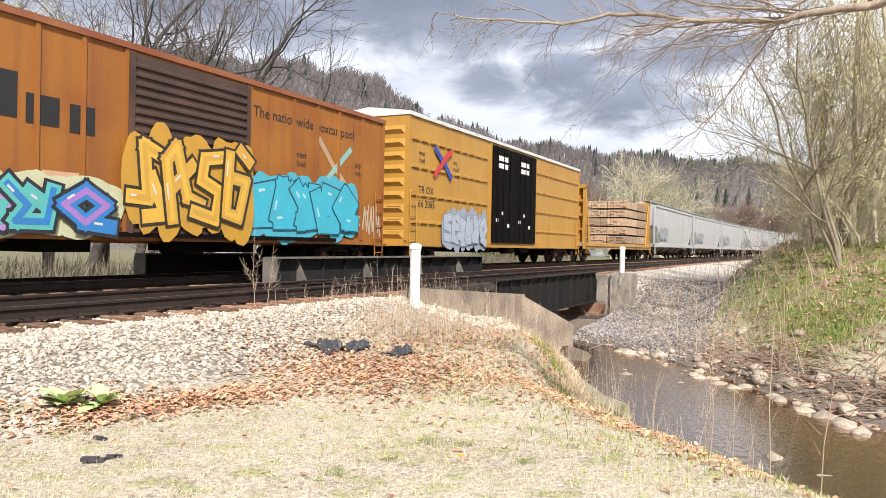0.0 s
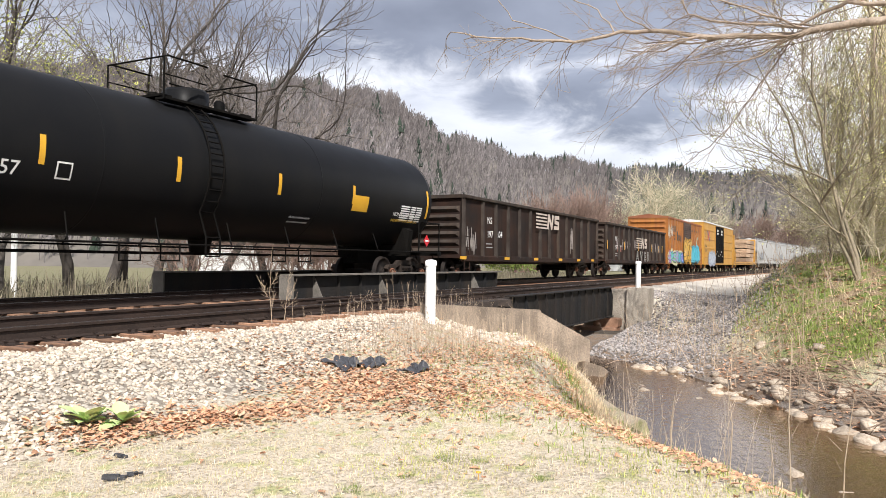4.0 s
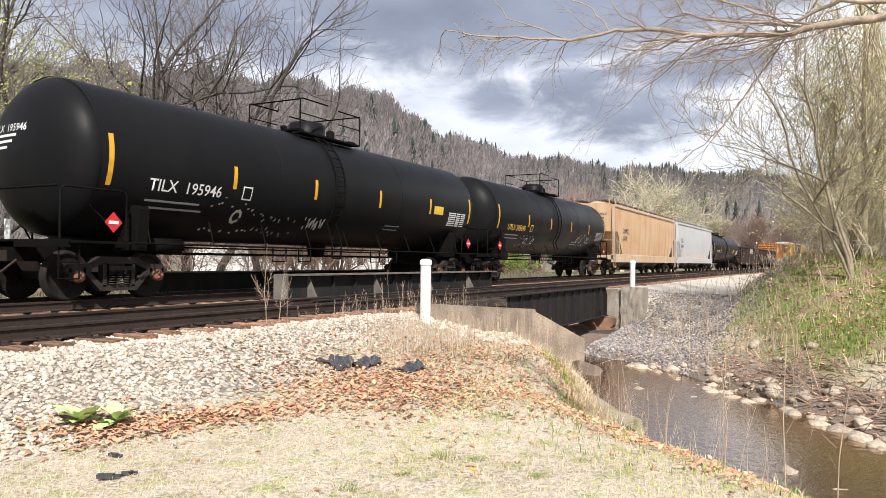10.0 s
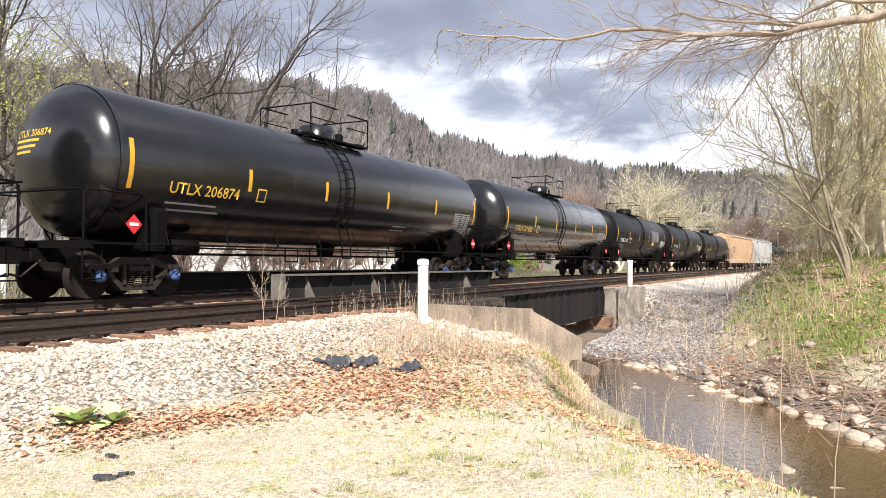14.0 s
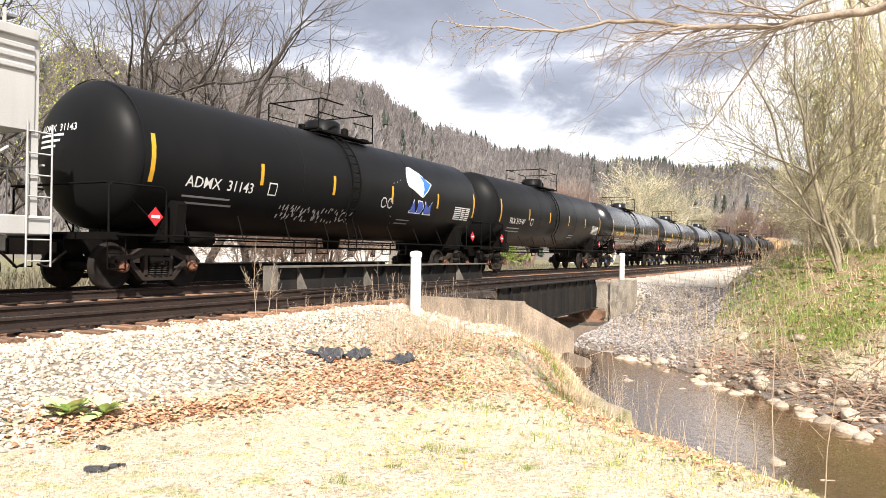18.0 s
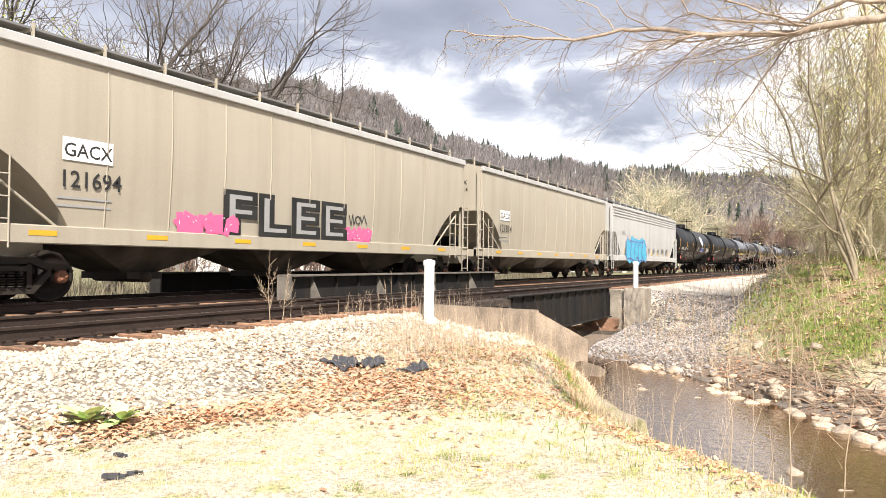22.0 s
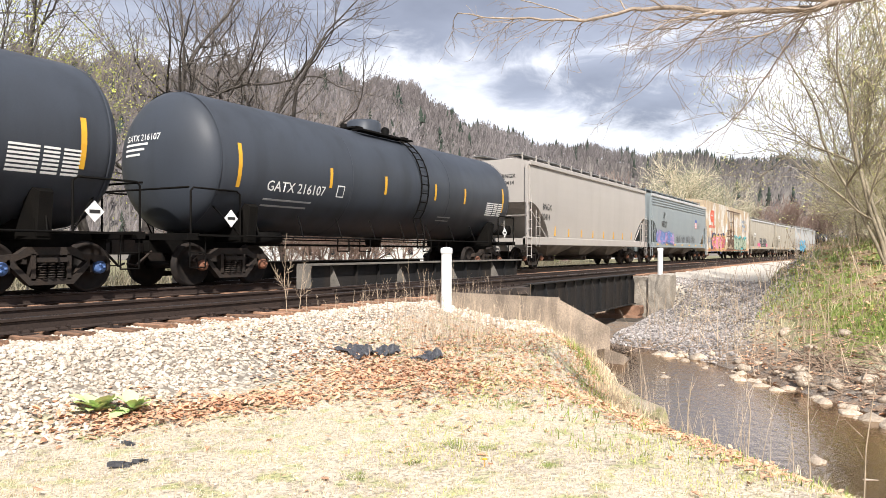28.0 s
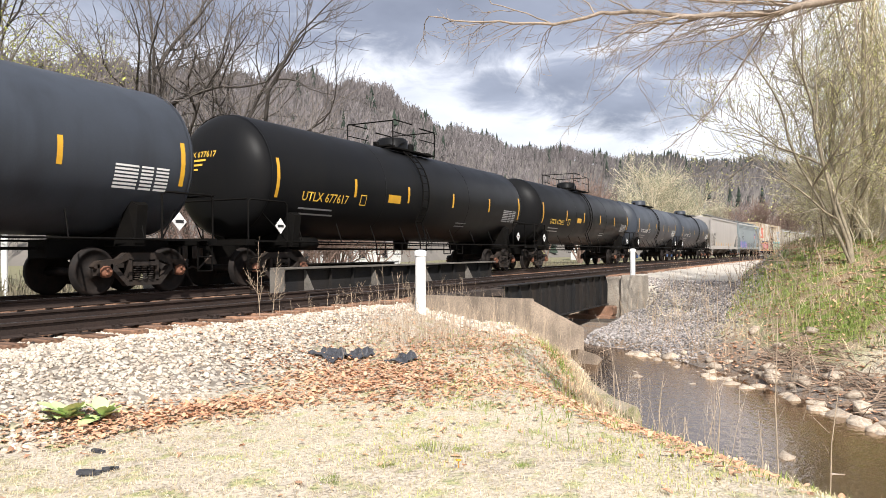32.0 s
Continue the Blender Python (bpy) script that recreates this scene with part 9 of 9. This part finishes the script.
def build_litter():
    rnd = random.Random(19)
    slab = [(14.3, 4.72, -1.50), (13.68, 4.42, -1.58), (13.11, 3.86, -1.72), (12.5, 3.2, -1.84), (12.05, 2.72, -1.92)]
    sb = Build()
    ring = []
    for k, (x, y, z) in enumerate(slab):
        w = 0.24 - 0.03 * k
        ring += [(x - w, y + w * 0.5, z - 0.5), (x - w * 0.8, y + w * 0.4, z + 0.02 * math.sin(k * 2.1)), (x + 0.02, y, z + 0.16 + 0.05 * math.sin(k * 1.7)), (x + w * 0.9, y - w * 0.5, z - 0.08), (x + w * 1.1, y - w * 0.6, z - 0.6)]
    sb.add(ring, [(5 * i + j, 5 * i + j + 1, 5 * i + j + 6, 5 * i + j + 5) for i in range(4) for j in range(4)] + [(0, 1, 2, 3, 4), (24, 23, 22, 21, 20)])
    solid("mossy_slab", sb, material("mossy_concrete", (0.36, 0.31, 0.24), 0.9, amount=0.8, second=(0.20, 0.20, 0.075), scale=4, edge=(0.45, 0.65), bump=0.6, bump_scale=20), "broken mossy concrete slab along the creek's edge", "slab")
    # scraps of black roofing felt
    for x, y, w, h in ((8.12, 5.85, 0.20, 0.20), (8.42, 5.62, 0.22, 0.17), (8.4, 4.9, 0.17, 0.15)):
        n = 9
        z0 = float(ground_height(x, y))
        v, f = [], []
        for j in range(n):
            for i in range(n):
                u, t = (i / (n - 1) - 0.5) * 2, (j / (n - 1) - 0.5) * 2
                e = 1 + 0.2 * math.sin(5 * math.atan2(t, u) + x)
                lx, ly = u * w * e, t * h * e
                v.append((lx, ly, float(ground_height(x + lx, y + ly)) - z0 + 0.02 + 0.26 * abs(noise.noise(Vector((lx * 7 + x, ly * 7, 0)))) * (1 - 0.5 * max(abs(u), abs(t)))))
        for j in range(n - 1):
            for i in range(n - 1):
                f.append((j * n + i, j * n + i + 1, (j + 1) * n + i + 1, (j + 1) * n + i))
        me = raw_mesh("roofing_scrap", v, f, TAR)
        ob = solid("roofing_scrap", me, None, "crumpled scrap of black roofing felt", "debris", "roofing scraps", at=pose(x, y, z0))
        mod = ob.modifiers.new("thickness", "SOLIDIFY")
        mod.thickness = 0.012
    for x, y, s in ((3.48, 4.48, 0.07), (3.6, 4.42, 0.05), (3.9, 4.95, 0.05)):
        b = Build().box(-s, s, -s * 0.35, s * 0.35, 0, s * 0.45).box(-s * 0.4, s * 1.2, -s * 0.2, s * 0.5, s * 0.2, s * 0.6)
        solid("burnt_scrap", b, TAR, "charred black scrap lying on dry grass", "debris", "charred scraps", at=pose(x, y, float(ground_height(x, y)), 0, 0, rnd.uniform(0, 180)))
    # broad-leaved plant at the ballast's foot
    for x, y, k in ((4.28, 5.88, 20), (4.52, 5.72, 13)):
        p = thing("broadleaf_plant", "pale green broad-leaved weed at the foot of the ballast", "plant", "broad-leaved weeds", pose(x, y, float(ground_height(x, y))))
        for i in range(k):
            a = i * 2.4
            ln = rnd.uniform(0.10, 0.25)
            pts = []
            for j in range(5):
                t = j / 4
                pts.append((t * ln, math.sin(t * math.pi * 0.95) * ln * 0.36 + 0.004, 0.02 + 0.95 * ln * t * (1 - 0.45 * t)))
            v = [(q[0], q[1], q[2] + 0.015) for q in pts] + [(q[0], 0, q[2]) for q in pts] + [(q[0], -q[1], q[2] + 0.015) for q in pts]
            f = [(j, j + 1, 6 + j, 5 + j) for j in range(4)] + [(5 + j, 6 + j, 11 + j, 10 + j) for j in range(4)]
            part("leaf", raw_mesh("leaf", v, f, BROAD, True), None, p, m=pose(0, 0, 0, 0, rnd.uniform(-20, 38), math.degrees(a)))
    # low green tufts in the dry grass
    for x, y, s in ((6.8, 2.95, 0.10), (5.14, 2.66, 0.09), (5.2, 2.45, 0.05), (4.97, 1.83, 0.05), (4.13, 2.9, 0.05), (4.56, 2.74, 0.04), (9.3, 2.55, 0.12), (8.9, 2.2, 0.14), (8.2, 1.65, 0.12), (5.6, 1.7, 0.05)):
        n = 90
        rs = np.random.RandomState(int(x * 100))
        b = Build()
        for i in range(n):
            a, r = rs.uniform(0, 6.28), s * math.sqrt(rs.rand()) * 1.3
            hh = s * rs.uniform(0.3, 0.9)
            cx, cy = math.cos(a) * r, math.sin(a) * r
            b.add([(cx - 0.004, cy, -0.01), (cx + 0.004, cy, -0.01), (cx * 1.5 + rs.normal(0, 0.01), cy * 1.5, hh)], [(0, 1, 2)])
        solid("grass_tuft", raw_mesh("grass_tuft", b.v, b.f, GREEN), None, "small green tuft in dry grass", "grass tuft", "green tufts", at=pose(x, y, float(ground_height(x, y))))
    fb = Build().lathe([(0.0, 0.0), (0.004, 0.02), (0.012, 0.018), (0.016, 0.0)], 10, "z").tube([(0, 0, 0.004), (0.0, 0.0, -0.06)], 0.003, 4)
    solid("dandelion", fb, YELLOW_MARK, "yellow dandelion flower in the grass", "flower", at=pose(4.75, 2.25, float(ground_height(4.75, 2.25)) + 0.05))
    # guard rails inside the empty track at the bridge, and loose ties by the far track
    for y, x0 in ((9.28, 11.9), (8.72, 12.3)):
        g = thing("guard_rail", "rusty guard rail between the running rails on the bridge", "rail", "guard rails")
        pr = [(q * 0.9 + y, z * 0.9 - 0.015) for q, z in rail_profile()]
        part("rail_bar", Build().prism_x(pr, x0, 31), RAIL_STEEL, g)
    for i in range(5):
        b = Build().bevel_box(-1.3, 1.3, -0.11, 0.11, 0, 0.17, 0.015)
        solid("loose_tie", b, material("grey_weathered_timber", (0.36, 0.32, 0.28), 0.9, amount=0.6, second=(0.22, 0.19, 0.16), scale=5, bump=0.4), "grey weathered timber lying by the track", "timber", "stacked timbers", at=pose(13.6 + 0.5 * (i % 2), 17.7 + 0.25 * (i % 3), float(ground_height(13.6, 17.8)) + 0.17 * (i // 3), 0, 0, rnd.uniform(-6, 6)))
    wp = thing("utility_post", "pale upright post behind the train", "post", at=pose(13.45, 22.0, -0.65))
    part("shaft", Build().tube([(0, 0, -0.3), (0, 0, 2.6)], 0.09, 12), WHITE_PVC, wp)


def build_houses():
    wall = material("white_clapboard", (0.74, 0.74, 0.72), 0.7, amount=0.25, scale=1)
    roof = material("grey_shingle_roof", (0.16, 0.155, 0.15), 0.85, amount=0.5, scale=2)
    glass = material("dark_window_glass", (0.03, 0.035, 0.04), 0.1, amount=0.2)
    h = thing("white_house", "white clapboard house with a gabled roof in the valley", "house", at=pose(132, 38.5, -0.7, 0, 0, 12))
    part("wall", Build().prism_x([(-4, 0), (4, 0), (4, 5.2), (0, 8.6), (-4, 5.2)], -5, 5), wall, h)
    part("roof", Build().prism_x([(-4.5, 4.95), (0, 8.8), (4.5, 4.95), (4.5, 5.2), (0, 9.05), (-4.5, 5.2)], -5.4, 5.4), roof, h)
    for z in (1.2, 3.6):
        for yy in (-2, 2):
            w = part("window", Build().box(-5.06, -5.0, yy - 0.55, yy + 0.55, z, z + 1.4), wall, h)
            part("pane", Build().box(-5.08, -5.06, yy - 0.45, yy + 0.45, z + 0.1, z + 1.3), glass, w)
        for xx in (-3, 0, 3):
            w = part("window", Build().box(xx - 0.55, xx + 0.55, -4.06, -4.0, z, z + 1.4), wall, h)
            part("pane", Build().box(xx - 0.45, xx + 0.45, -4.08, -4.06, z + 0.1, z + 1.3), glass, w)
    m = thing("long_house", "long low white house behind the train", "house", at=pose(60, 47, -0.75, 0, 0, 4))
    part("wall", Build().box(-13, 13, -3.5, 3.5, 0, 2.7), wall, m)
    part("roof", Build().prism_x([(-3.9, 2.6), (0, 3.9), (3.9, 2.6), (3.9, 2.75), (0, 4.05), (-3.9, 2.75)], -13.4, 13.4), roof, m)
    for xx in (-10, -6, -1, 4, 9):
        w = part("window", Build().box(xx - 0.7, xx + 0.7, -3.56, -3.5, 1.0, 2.1), wall, m)
        part("pane", Build().box(xx - 0.6, xx + 0.6, -3.58, -3.56, 1.08, 2.02), glass, w)
    part("door", Build().box(1.2, 2.2, -3.56, -3.5, 0.1, 2.15), roof, m)


build_ballast()
build_cover()
build_stalks()
build_saplings()
build_rocks()
build_houses()
build_litter()
build_ties()


def motions():
    """The train rolls at an even speed; its wheels turn with it."""
    for car, s0 in TRAIN:
        rows = []
        times = range(0, 33)
        for t in times:
            px, py, a = on_track(s0 + SPEED * t, FAR_Y)
            rows.append((t, pose(px, py, 0, 0, 0, math.degrees(a))))
        walk(car, rows)
    wheels = [o for car, _ in TRAIN for o in car.children_recursive if o.name.startswith("wheelset")]
    for k in (0, 1):
        same = [w for w in wheels if w["axle"] == k]
        lead = same[0]
        x = lead.location.x
        walk(lead, [(n / 30, pose(x, 0, WHEEL_R) @ Matrix.Rotation(SPEED * n / 30 / WHEEL_R, 4, "Y")) for n in range(0, 961)])
        for w in same[1:]:
            w.rotation_mode = "QUATERNION"
            w.animation_data_create()
            w.animation_data.action = lead.animation_data.action
            w.animation_data.action_slot = lead.animation_data.action_slot


motions()
